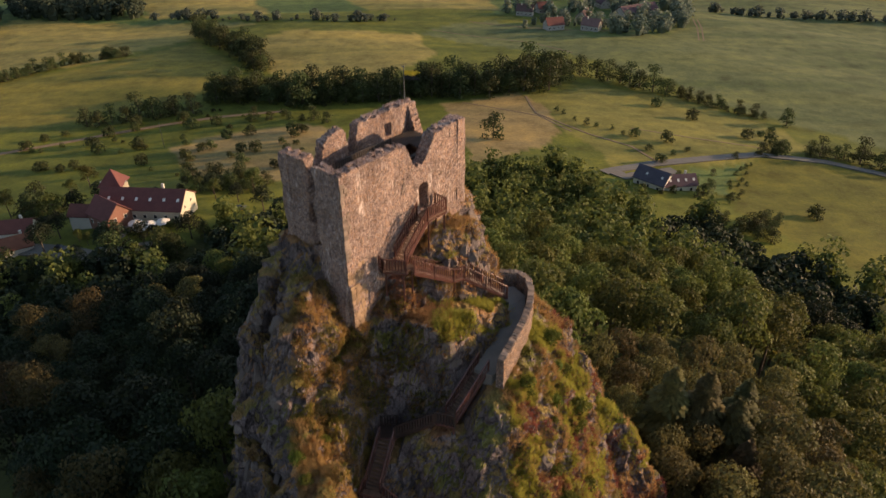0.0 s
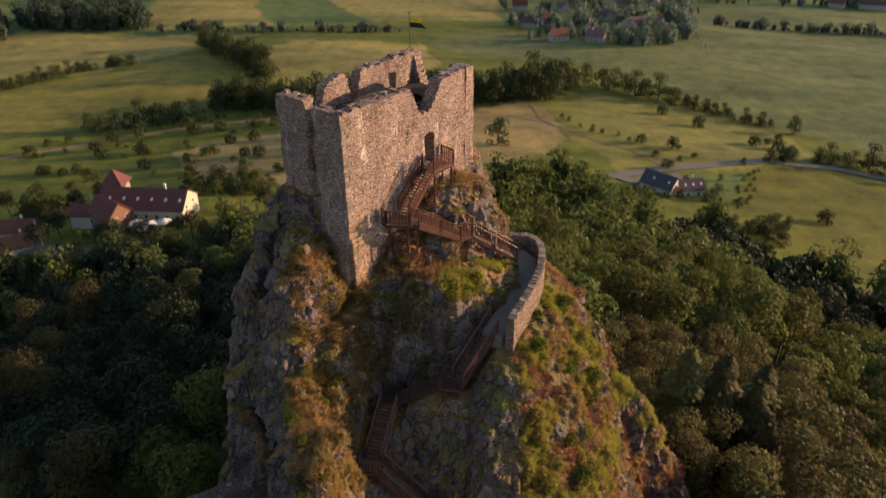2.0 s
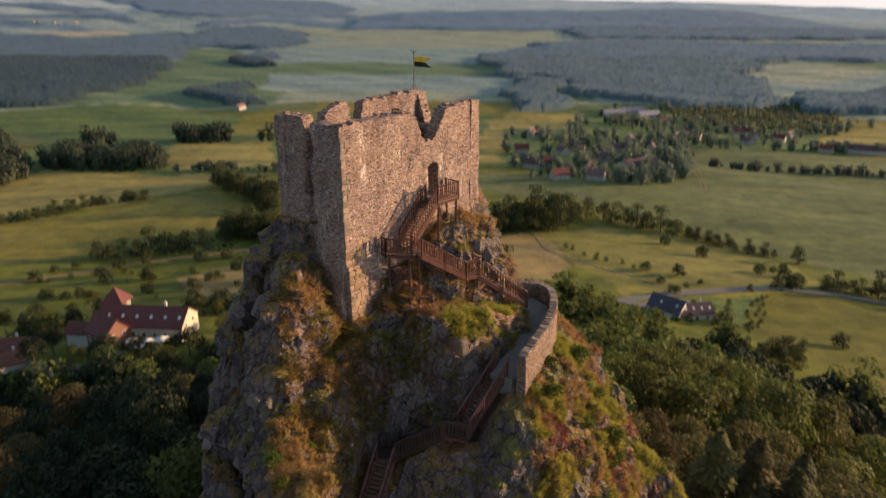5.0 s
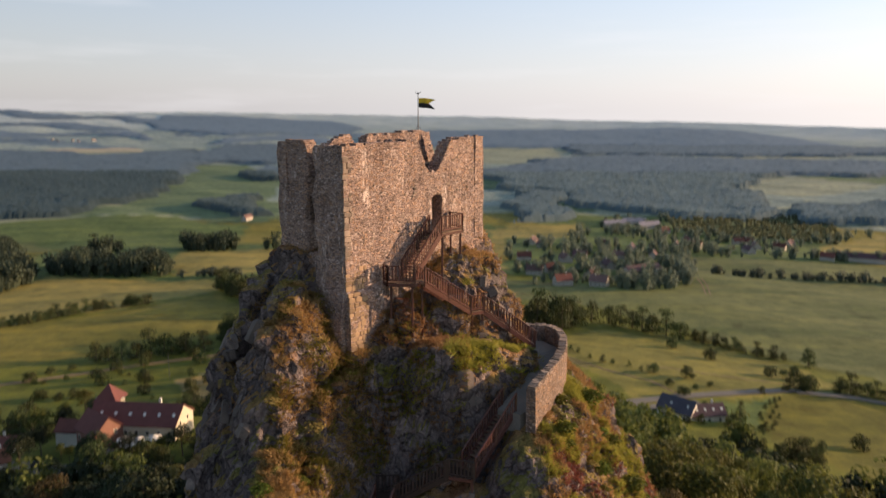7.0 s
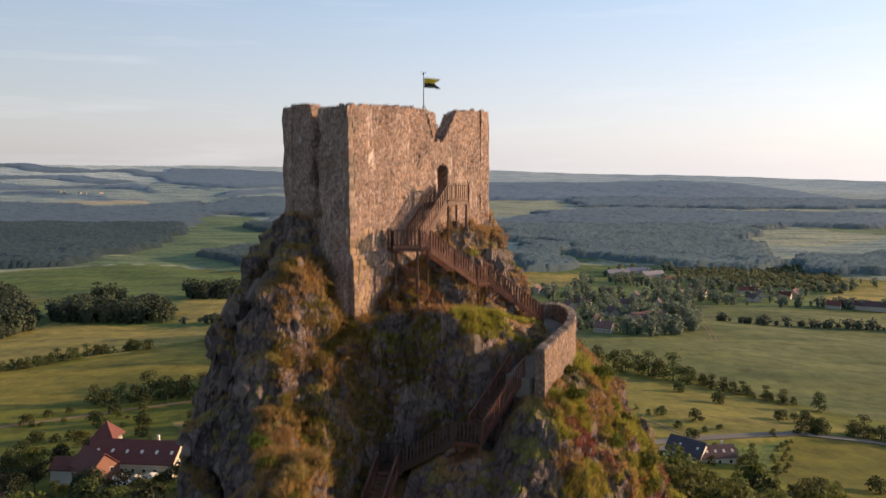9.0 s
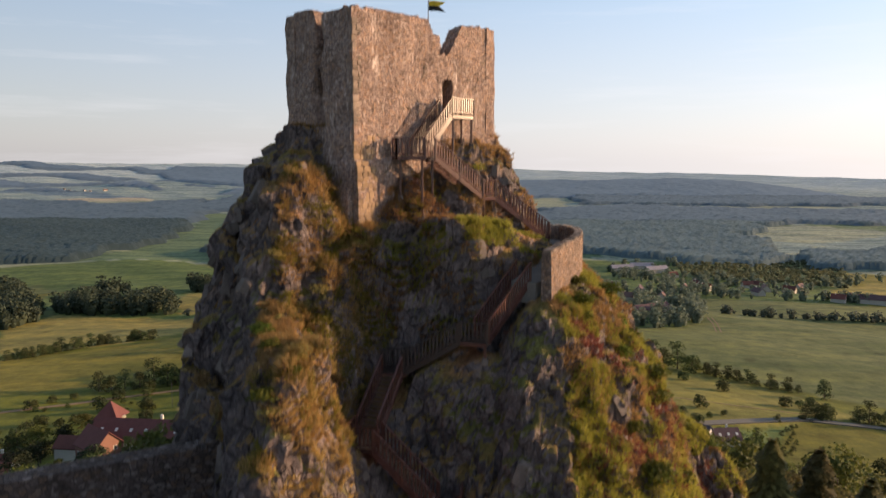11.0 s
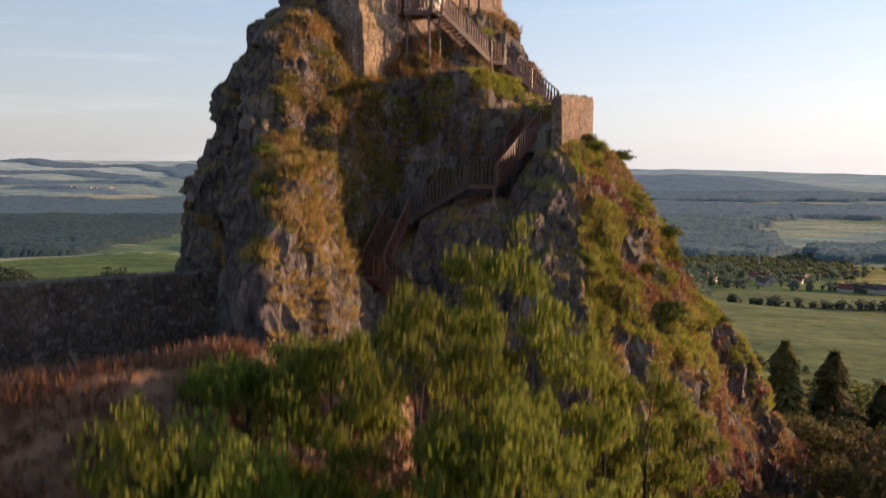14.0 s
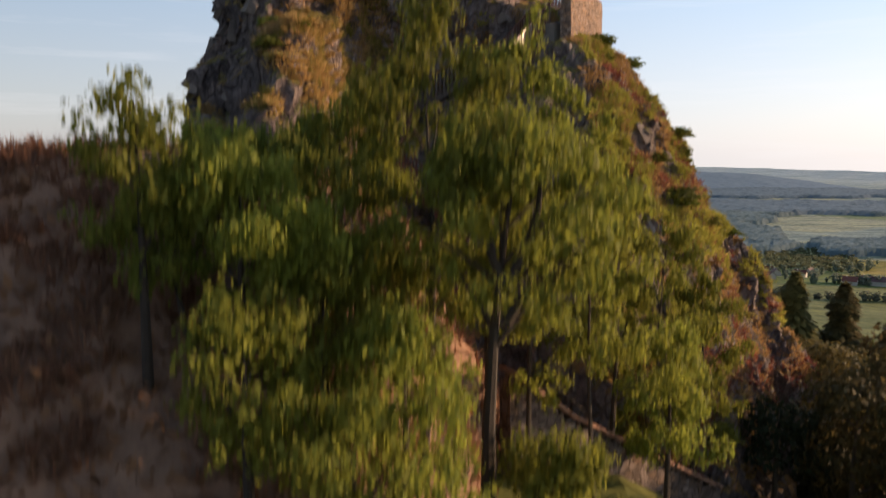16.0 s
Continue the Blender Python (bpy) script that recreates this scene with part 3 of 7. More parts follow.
FAR_WOODS = ([(-1900, 2560), (-1582, 2680), (-1354, 2531), (-1192, 2669), (-1085, 2895), (-825, 2264), (-744, 1887), (-618, 1526), (-634, 1475), (-618, 1310), (-651, 1136), (-760, 1080), (-1500, 1500), (-2400, 2500)],
             [(-988, 2631), (-998, 3133), (-834, 3168), (-608, 2978), (-503, 2450), (-584, 2271), (-841, 2330)],
             [(-454, 1252), (-441, 1335), (-378, 1327), (-317, 1132), (-386, 1123)], [(-590, 2040), (-533, 2120), (-430, 1714), (-520, 1739)],
             [(60, 2050), (157, 2091), (385, 2513), (521, 2246), (926, 2389), (1400, 2100), (1131, 1906), (1017, 1915), (771, 1862), (618, 1543), (575, 1272), (536, 1143), (356, 1121), (231, 1223), (199, 1512), (118, 1561)],
             [(470, 2760), (480, 3160), (1900, 3160), (1750, 2740), (1290, 2720), (760, 2740)], [(250, 2380), (420, 2560), (740, 2640), (760, 2520), (1300, 2400), (1600, 2330), (1400, 2100), (926, 2300), (521, 2200)],
             [(533, 1109), (627, 1241), (1050, 1400), (700, 1010), (525, 1062)], [(128, 1511), (217, 1415), (167, 1086), (88, 1084)])


def far_wood(x, y):
    """True where the far plain is wooded, clear of the open fields there."""
    jx, jy = x + 18 * np.sin(y / 47) + 9 * np.sin(y / 17 + x / 29), y + 22 * np.sin(x / 53) + 10 * np.sin(x / 19 - y / 31)
    w = np.zeros(np.shape(x), bool)
    for poly in FAR_WOODS:
        w |= inside(jx, jy, poly)
    for poly in FAR_OPEN:
        w &= ~inside(jx, jy, poly)
    return w


def hill_wood(x, y):
    """True where the far hills are wooded: thin bands between open fields in the west, and the whole of the long ridges."""
    w = np.sin(y / 58 + 1.3 * np.sin(x / 240)) + 0.7 * np.sin(x / 130 + y / 90) + 0.5 * np.sin(x / 61 - y / 47) > 0.5
    w &= (x < -500) & (y < 4300)
    w &= ~inside(x, y, [(-1850, 3768), (-1774, 3866), (-1350, 3403), (-1088, 3340), (-1076, 3217), (-1239, 3049), (-1349, 3200)])
    w |= inside(x, y, [(-1751, 4065), (-1807, 4402), (-1378, 4500), (-772, 4500), (-555, 4215), (-702, 3658), (-1077, 3390), (-1390, 3508)])
    return w | ((np.abs(y - 3440 + 40 * np.sin(x / 160)) < 310) & (x > -460) & (x < 1760))


def build_ground():
    a = np.concatenate([np.radians(np.arange(-46, 46, 0.4)), np.radians(np.arange(46, 314, 6.0))])
    r = 2.5 * 1.0165 ** np.arange(0, 464)
    r = r[r < 4950]
    A, R = np.meshgrid(a, r)
    X, Y = R * np.sin(A), 20 + R * np.cos(A)
    Z = land(X, Y)
    # the courtyard and crag rise above this sheet, so it is sunk a little beneath them
    Z = Z - 1.5 * np.exp(-((X / 16) ** 2 + ((Y - 40) / 16) ** 2) ** 2)
    D = np.hypot(X, Y - 40)
    cols = np.empty(X.shape + (3,))
    rng = np.random.default_rng(4)
    # a patchwork of strips for the far plain
    cell = (np.floor((X + 0.35 * Y) / 330 + 0.6 * np.sin(Y / 500)) * 7 + np.floor((Y - 0.2 * X) / 260 + 0.5 * np.sin(X / 400)) * 13).astype(int)
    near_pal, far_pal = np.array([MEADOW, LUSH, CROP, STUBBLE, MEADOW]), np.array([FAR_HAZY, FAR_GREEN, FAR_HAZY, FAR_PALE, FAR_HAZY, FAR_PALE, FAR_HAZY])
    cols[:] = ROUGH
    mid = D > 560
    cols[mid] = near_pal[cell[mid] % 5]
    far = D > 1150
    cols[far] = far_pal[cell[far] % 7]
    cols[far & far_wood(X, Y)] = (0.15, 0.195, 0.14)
    jx, jy = X + 2.5 * np.sin(Y / 9) + 0.004 * D * np.sin(Y / 31), Y + 2.5 * np.sin(X / 8)
    for colour, poly in FIELDS:
        cols[inside(jx, jy, poly)] = colour
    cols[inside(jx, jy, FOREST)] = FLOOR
    cols[np.hypot(X, Y - 24) < 26] = (0.11, 0.115, 0.032)
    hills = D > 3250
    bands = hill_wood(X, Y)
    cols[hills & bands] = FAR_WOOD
    cols[hills & ~bands] = 0.85 * np.array(FAR_HAZY) + 0.15 * np.array(RIM_HAZE)
    # ground colour fades into the haze tint with distance
    haze_depth = np.clip((D - 3900) / 700, 0, 1)[..., None]
    cols[:] = cols * (1 - 0.65 * haze_depth) + 0.65 * haze_depth * np.array(RIM_HAZE)
    n_r, n_a = X.shape
    verts = np.stack([X, Y, Z], -1).reshape(-1, 3)
    idx = np.arange(n_r * n_a).reshape(n_r, n_a)
    q = np.stack([idx[:-1], np.roll(idx, -1, 1)[:-1], np.roll(idx, -1, 1)[1:], idx[1:]], -1).reshape(-1, 4)
    me = bpy.data.meshes.new("ground")
    me.from_pydata(verts.tolist(), [], [tuple(idx[0])] + q[:, ::-1].tolist())
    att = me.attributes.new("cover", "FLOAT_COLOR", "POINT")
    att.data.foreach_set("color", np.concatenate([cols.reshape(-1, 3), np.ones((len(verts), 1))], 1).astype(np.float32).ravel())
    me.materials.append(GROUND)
    me.shade_smooth()
    return tagged(new("ground", me), "gently rolling evening meadows, crop fields and woodland floor, far parts hazed in colour", "ground", kind="structure")


build_ground()


# ---- the crag ----
# each spine: its crest (x, y, z), the half-width of its top, and how it falls to its left and right: slope, and added slope per metre
SPINES = {
    "summit": ([(-9.3, 46.0, 31.6), (-4.5, 49.0, 31.4), (-1.0, 52.0, 31.8)], 2.3, (2.6, 0.0), (2.3, 0.0)),
    "foot_of_wall": ([(-6.8, 42.2, 25.4), (-3.6, 44.8, 28.2), (-0.5, 47.6, 30.3), (1.5, 49.7, 30.3)], 0.6, (3.0, 0.2), (1.7, 0.16)),
    "left_shoulder": ([(-10.2, 41.5, 29.8), (-10.8, 39.4, 28.0), (-10.8, 37.8, 24.6), (-10.3, 35.6, 21.8), (-9.4, 32.4, 20.9), (-8.6, 30.2, 20.7)], 0.8, (2.2, 0.5), (2.3, 0.4)),
    "pillar": ([(-7.7, 32.0, 20.9), (-8.1, 28.9, 20.8), (-8.7, 26.6, 17.0), (-8.9, 24.6, 11.5)], 0.4, (3.3, 0.2), (4.5, 0.0)),
    "inner_rib": ([(-8.6, 39.0, 24.2), (-8.1, 36.6, 21.0), (-7.5, 35.0, 19.7), (-7.3, 34.0, 18.6)], 0.5, (1.0, 0.5), (1.9, 0.5)),
    "left_flank": ([(-11.9, 46.4, 31.0), (-13.1, 44.2, 29.0), (-14.2, 42.8, 27.1), (-14.8, 41.7, 25.6), (-13.4, 40.7, 22.8), (-13.6, 39.4, 21.6), (-15.3, 38.1, 19.9), (-16.0, 37.6, 18.6), (-14.8, 35.4, 17.2), (-12.6, 32.8, 15.7)], 0.5, (7.0, 1.2), (3.0, 0.4)),
    "bench": ([(-6.4, 40.4, 24.3), (-4.0, 40.6, 24.6), (-1.7, 41.9, 25.9), (1.2, 43.6, 25.7), (4.0, 45.6, 24.3)], 0.9, (1.6, 0.3), (0.9, 0.55)),
    "spur": ([(6.8, 49.6, 22.6), (6.6, 46.6, 22.2), (6.0, 43.6, 21.9), (4.6, 40.4, 21.8), (3.7, 38.4, 21.2), (3.3, 36.6, 18.8), (3.2, 35.0, 15.2), (3.2, 33.0, 11.5), (3.5, 30.0, 6.0)], 0.7, (0.85, 0.11), (1.3, 0.42)),
    "east_rib": ([(8.0, 48.6, 19.8), (10.0, 47.6, 17.0), (12.2, 47.0, 14.4), (14.4, 47.0, 11.9), (16.6, 47.0, 9.9), (18.3, 46.8, 7.0), (21.0, 46.4, 2.6), (23.2, 46.0, -3.0)], 0.5, (2.6, 0.1), (2.3, 0.15)),
    "south_east": ([(9.6, 41.0, 16.6), (10.6, 38.6, 12.6), (11.3, 36.8, 7.0), (11.8, 35.0, 0.0)], 0.6, (2.8, 0.2), (1.3, 0.1)),
    "pinnacle": ([(12.4, 48.2, 17.3), (13.2, 48.4, 16.6)], 0.15, (5.0, 1.0), (5.0, 1.0)),
    "gully": ([(0.8, 37.8, 18.8), (-2.0, 38.0, 17.8), (-4.6, 37.4, 16.2), (-5.0, 34.6, 13.2), (-2.2, 34.2, 10.8), (-1.6, 31.0, 8.0), (-1.5, 27.0, 6.0)], 0.6, (1.4, 0.1), (1.9, 0.2)),
}
BANK = {
    "bank": ([(-26.0, 6.0, 16.2), (-17.0, 12.4, 15.7), (-12.0, 15.9, 15.3), (-9.3, 17.4, 15.3), (-7.8, 19.9, 15.2), (-5.6, 22.2, 14.4), (-4.2, 23.2, 12.0), (-2.8, 23.2, 8.5), (-1.6, 22.8, 5.0)], 0.4, (0.95, 0.0), (0.72, 0.0)),
}


def crag_height(X, Y, spines):
    top = np.full(X.shape, -40.0)
    for crest, flat, left, right in spines.values():
        for (x0, y0, z0), (x1, y1, z1) in zip(crest, crest[1:]):
            dx, dy = x1 - x0, y1 - y0
            k = np.clip(((X - x0) * dx + (Y - y0) * dy) / (dx * dx + dy * dy), 0, 1)
            ox, oy = X - x0 - k * dx, Y - y0 - k * dy
            d = np.maximum(np.hypot(ox, oy) - flat, 0)
            on_left = (dx * oy - dy * ox) > 0
            fall = np.where(on_left, left[0] * d + left[1] * d * d, right[0] * d + right[1] * d * d)
            top = np.maximum(top, z0 + k * (z1 - z0) - fall)
    top = top - 0.9 * np.maximum(Y - 50.5, 0) * np.clip((X - 2) / 3, 0, 1)
    if spines is BANK:
        top = top - 1.4 * np.maximum(X + 3.2, 0)
    return top


# the cut in the rock that the timber stairs follow, at tread height
STAIR_WAY = [(3.1, 40.3, 22.55), (0.6, 37.8, 19.6), (-0.65, 37.95, 19.5), (-4.3, 38.2, 17.6), (-5.35, 34.1, 15.0), (-4.6, 33.8, 15.0), (-1.6, 32.8, 12.1), (-2.0, 29.4, 9.6)]


def soften(H, times):
    for _ in range(times):
        P = np.pad(H, 1, mode="edge")
        H = (P[:-2, 1:-1] + P[2:, 1:-1] + P[1:-1, :-2] + P[1:-1, 2:] + 2 * H) / 6
    return H


def build_crag(name, label, spines, mat, reach, rough):
    step = 0.14 if spines is SPINES else 0.2
    x0, x1, y0, y1 = reach
    xs, ys = np.arange(x0, x1 + 0.01, step), np.arange(y0, y1 + 0.01, step)
    X, Y = np.meshgrid(xs, ys)
    H = soften(crag_height(X, Y, spines), 5)
    L = land(X, Y)
    H = np.maximum(H, L - 4.0)
    clear = np.full(X.shape, 9.0)
    for (ax, ay, az), (bx, by, bz) in zip(STAIR_WAY, STAIR_WAY[1:]) if spines is SPINES else ():
        k = np.clip(((X - ax) * (bx - ax) + (Y - ay) * (by - ay)) / ((bx - ax) ** 2 + (by - ay) ** 2), 0, 1)
        d = np.hypot(X - ax - k * (bx - ax), Y - ay - k * (by - ay))
        H = np.minimum(H, az + k * (bz - az) - 0.65 + 3.5 * np.maximum(d - 1.15, 0))
        clear = np.minimum(clear, d)
    gy, gx = np.gradient(H, step)
    steep = np.hypot(gx, gy)
    V = np.stack([X, Y, H], -1).reshape(-1, 3)
    N = np.stack([-gx, -gy, np.ones_like(gx)], -1).reshape(-1, 3)
    N /= np.linalg.norm(N, axis=1)[:, None]
    S = np.clip(steep.ravel() / 1.6, 0.12, 1.0) * rough * np.clip((clear.ravel() - 0.8) / 1.6, 0.12, 1.0) * np.clip((Y.ravel() - 22.0) / 10.0, 0.75, 1.0)
    out, cut = [], spines is SPINES
    for (x, y, z), (nx, ny, nz), s in zip(V.tolist(), N.tolist(), S.tolist()):
        p = Vector((x, y, z))
        big = noise.fractal(p * 0.3, 1.0, 2.0, 3)
        split = noise.ridged_multi_fractal(Vector((x * 0.55, y * 0.55, z * 0.28)), 1.0, 2.1, 4, 1.0, 2.0) - 1.2
        d1, near = noise.voronoi(Vector((x * 1.3, y * 1.3, z * 0.75)))
        block = 0.6 * (min(d1[1] - d1[0], 0.3) - 0.15) + 0.36 * noise.cell(near[0] * 9.0)
        crack = noise.ridged_multi_fractal(Vector((x * 1.3, y * 1.3, z * 0.7)), 1.0, 2.1, 3, 1.0, 2.0) - 1.1
        fine = noise.fractal(p * 2.2, 0.8, 2.1, 3) - 0.9 * crack
        k = s * (0.55 * big - 0.50 * split + 0.45 * block) + (0.06 + 0.14 * s) * fine
        x, y, z = x + nx * k, y + ny * k, z + nz * k
        if cut:
            # the outer west face overhangs below its brow, with a notch higher up
            west = min(max((-11.5 - x) / 3.0, 0.0), 1.0)
            x += west * (1.5 * min(max((18.4 - z) / 2.2, 0.0), 1.0) + 0.9 * math.exp(-((z - 22.7) / 0.9) ** 2))
        out.append((x, y, z))
    n_y, n_x = X.shape
    idx = np.arange(n_y * n_x).reshape(n_y, n_x)
    q = np.stack([idx[:-1, :-1], idx[:-1, 1:], idx[1:, 1:], idx[1:, :-1]], -1)
    keep = (H > L - 3.2)[:-1, :-1] | (H > L - 3.2)[1:, 1:]
    me = bpy.data.meshes.new(name)
    me.from_pydata(out, [], q[keep].reshape(-1, 4).tolist())
    me.materials.append(mat)
    if spines is BANK:
        me.shade_smooth()
    used = np.zeros(n_y * n_x, bool)
    used[q[keep].ravel()] = True
    return tagged(new(name, me), label, "rock"), np.array(out)[used], N[used], steep.ravel()[used]


CRAG_OB, CRAG_V, CRAG_N, CRAG_STEEP = build_crag("basalt_crag", "steep weathered basalt crag with dry and green turf", SPINES, CRAG, (-24, 30, 24, 62), 1.0)
BANK_OB, BANK_V = build_crag("courtyard_bank", "brown leaf-strewn earth bank below the castle crag", BANK, LITTER, (-40, 12, -14, 34), 0.9)[:2]
tagged(BANK_OB, category="bank", kind="structure")


def crag_blocks():
    """Jointed basalt blocks that stand out of the steep faces, with moss-free broken edges."""
    rng = random.Random(14)
    nr = np.random.default_rng(14)
    shapes = []
    for _ in range(10):
        b = Build()
        k = rng.choice((5, 6))
        w, h = rng.uniform(0.25, 0.55), rng.uniform(0.5, 1.2)
        ring = [(math.cos(6.283 * i / k + rng.uniform(-0.2, 0.2)) * w * rng.uniform(0.8, 1.1), math.sin(6.283 * i / k + rng.uniform(-0.2, 0.2)) * w * rng.uniform(0.8, 1.1)) for i in range(k)]
        lean = rng.uniform(-0.12, 0.12)
        low = [Vector((x, y, -h / 2)) for x, y in ring]
        high = [Vector((x * 0.9 + lean, y * 0.9, h / 2 + rng.uniform(-0.12, 0.12))) for x, y in ring]
        tip = [Vector((p.x * 0.6, p.y * 0.6, h / 2 + 0.16)) for p in high]
        b.quad_strip(low, high)
        n = len(b.v)
        b.v += tip
        b.f += [(k + i, k + (i + 1) % k, n + (i + 1) % k, n + i) for i in range(k)]
        b.f.append(tuple(n + i for i in range(k)))
        shapes.append(b.mesh("basalt_block", BASALT))
    steep = (CRAG_STEEP > 1.4) & (CRAG_V[:, 1] < 53) & (CRAG_V[:, 2] > 4) & (CRAG_V[:, 2] < 30.5)
    grain = np.array([noise.noise(Vector(p) * 0.33 + Vector((7, 3, 1))) for p in CRAG_V.tolist()])
    # scattered over the faces, and close-set on the broken outcrop beside the tower and down the outer left face
    outcrop = steep & (CRAG_V[:, 0] > 1.4) & (CRAG_V[:, 0] < 5.5) & (CRAG_V[:, 1] > 45.5) & (CRAG_V[:, 2] > 25)
    outer = steep & (CRAG_V[:, 0] < -11.8) & (CRAG_V[:, 2] > 13) & (CRAG_V[:, 2] < 29) & (CRAG_V[:, 1] < 44)
    for keep, count, sunk in ((steep & (grain > 0.12), 150, 0.24), (outcrop, 60, 0.16), (outer, 80, 0.14)):
        pts, nor = CRAG_V[keep], CRAG_N[keep]
        for i in nr.choice(len(pts), count, replace=False).tolist():
            p = Vector(pts[i].tolist()) - Vector(nor[i].tolist()) * sunk - Vector((0, 0, 0.3))
            ob = new("basalt_block", rng.choice(shapes))
            ob.parent = CRAG_OB
            k = rng.uniform(0.6, 1.15)
            ob.matrix_basis = pose(*p, 22 * nor[i][1] + rng.uniform(-14, 14), -22 * nor[i][0] + rng.uniform(-14, 14), 0) @ pose(0, 0, 0, 0, 0, rng.uniform(0, 360)) @ Matrix.Diagonal((k, k, k, 1))


crag_blocks()


# ---- the tower ----
TA, TB = Vector((-6.95, 41.5)), Vector((1.7, 51.0))
TC, TE = Vector((-11.7, 45.25)), Vector((-2.9, 54.5))


def steps(stops, s):
    xs, zs = zip(*stops)
    return float(np.interp(s, xs, zs))


def rubble_wall(name, p0, p1, thick, foot, crown, holes, parent, label="", cell=0.14, batter=None, jag=0.08, mat=None, groove=None, uneven=0.12):
    """A thick wall from p0 to p1 (its outer face; the inner side lies to the left), built of small cells so that foot, crown and openings are ragged."""
    u = (p1 - p0).normalized()
    n = Vector((-u.y, u.x))
    length = (p1 - p0).length
    nx, nl = round(length / cell), max(2, round(thick / 0.3))
    lo = min(z for _, z in foot)
    hi = max(z for _, z in crown) + 0.4
    nz = round((hi - lo) / cell)
    solid = np.zeros((nx + 2, nl + 2, nz + 2), bool)
    for i in range(nx):
        s = (i + 0.5) * cell
        for l in range(nl):
            rough = jag * 2.2 * noise.noise(Vector((p0.x + s * 1.9, l * 1.3, p0.y)))
            top, bot = steps(crown, s) + rough, steps(foot, s)
            for k in range(nz):
                z = lo + (k + 0.5) * cell
                open_here = any(a < s < b and c < z < (d - (arch * ((2 * s - a - b) / (b - a)) ** 2)) for a, b, c, d, arch in holes)
                solid[i + 1, l + 1, k + 1] = bot < z < top and not open_here
    ids, b = {}, Build()

    def corner(i, l, k):
        key = (i, l, k)
        if key not in ids:
            s, t, z = i * cell, l * thick / nl, lo + k * cell
            q = p0 + u * s + n * t
            p = Vector((q.x, q.y, z))
            d1, _ = noise.voronoi(Vector((p.x * 3.6, p.y * 3.6, p.z * 5.0)))
            face = 0.045 * (min(d1[1] - d1[0], 0.35) - 0.15) + uneven * noise.noise(p * 0.6) - (0.6 * math.exp(-((s - groove - 0.3 * noise.noise(Vector((0, 0, z * 0.7)))) / 0.34) ** 2) if groove and l == 0 and z > 31.5 else 0) + 0.02 * noise.noise(p * 3.1)
            o = noise.noise_vector(p * 2.3) * 0.022
            if l == 0:
                p -= Vector((n.x, n.y, 0)) * (face + (steps(batter, z) if batter else 0))
            elif l == nl:
                p += Vector((n.x, n.y, 0)) * face
            ids[key] = len(b.v)
            b.v.append(p + o)
        return ids[key]

    quads = {0: [(0, 0, 0), (0, 0, 1), (0, 1, 1), (0, 1, 0)], 1: [(1, 0, 0), (1, 1, 0), (1, 1, 1), (1, 0, 1)],
             2: [(0, 0, 0), (1, 0, 0), (1, 0, 1), (0, 0, 1)], 3: [(0, 1, 0), (0, 1, 1), (1, 1, 1), (1, 1, 0)],
             4: [(0, 0, 0), (0, 1, 0), (1, 1, 0), (1, 0, 0)], 5: [(0, 0, 1), (1, 0, 1), (1, 1, 1), (0, 1, 1)]}
    step6 = [(-1, 0, 0), (1, 0, 0), (0, -1, 0), (0, 1, 0), (0, 0, -1), (0, 0, 1)]
    for i, l, k in np.argwhere(solid).tolist():
        for side, (di, dl, dk) in enumerate(step6):
            if not solid[i + di, l + dl, k + dk]:
                b.f.append(tuple(corner(i - 1 + a, l - 1 + c, k - 1 + e) for a, c, e in quads[side]))
    return part(name, b, mat or MASONRY, parent, label)


tower = thing("ruined_tower", "roofless square tower ruin of brown rubble masonry on its crag", "tower")
front = rubble_wall("front_wall", TA, TB, 1.0, [(0, 24.4), (3.0, 26.6), (8, 29.4), (13, 30.6)],
            [(0, 38.2), (1.6, 38.35), (4.6, 38.45), (6.2, 38.4), (6.5, 37.7), (7.0, 36.5), (8.1, 36.25), (8.6, 36.9), (9.35, 38.3), (10.5, 38.55), (13, 38.5)],
            [(7.5, 8.6, 32.4, 34.85, 0.45)], tower, batter=[(24, 0.5), (29.2, 0.32), (29.6, 0.06), (39, 0.0)])
left = rubble_wall("left_wall", TC, TA, 0.95, [(0, 31.2), (3.2, 30.6), (4.2, 27.0), (6.1, 24.4)],
            [(0, 38.45), (2.5, 38.5), (2.6, 37.2), (2.7, 36.3), (3.15, 36.25), (3.3, 37.6), (3.45, 38.2), (6.1, 38.25)],
            [(2.45, 2.95, 33.5, 35.1, 0.2)], tower, batter=[(24, 0.4), (29.2, 0.25), (30, 0.05), (39, 0.0)], groove=2.9, uneven=0.32)
rubble_wall("back_wall", TE, TC, 0.9, [(0, 30.5), (13, 30.5)],
            [(0, 38.7), (1.2, 38.9), (3.4, 38.75), (6.1, 38.6), (6.35, 37.4), (6.6, 36.4), (7.1, 36.4), (7.3, 38.2), (7.6, 38.75), (8.4, 38.6), (9.3, 38.1), (9.6, 37.0), (10.2, 36.4), (11.2, 36.8), (11.6, 37.8), (13, 37.9)],
            [(2.7, 3.4, 36.7, 37.8, 0.1)], tower)
right = rubble_wall("right_wall", TB, TE, 0.9, [(0, 30.4), (6, 30.6)],
            [(0, 38.5), (1.3, 38.55), (1.9, 37.9), (2.4, 36.4), (3.4, 35.9), (4.2, 36.3), (4.7, 37.8), (5.0, 38.6), (6, 38.9)], [], tower)


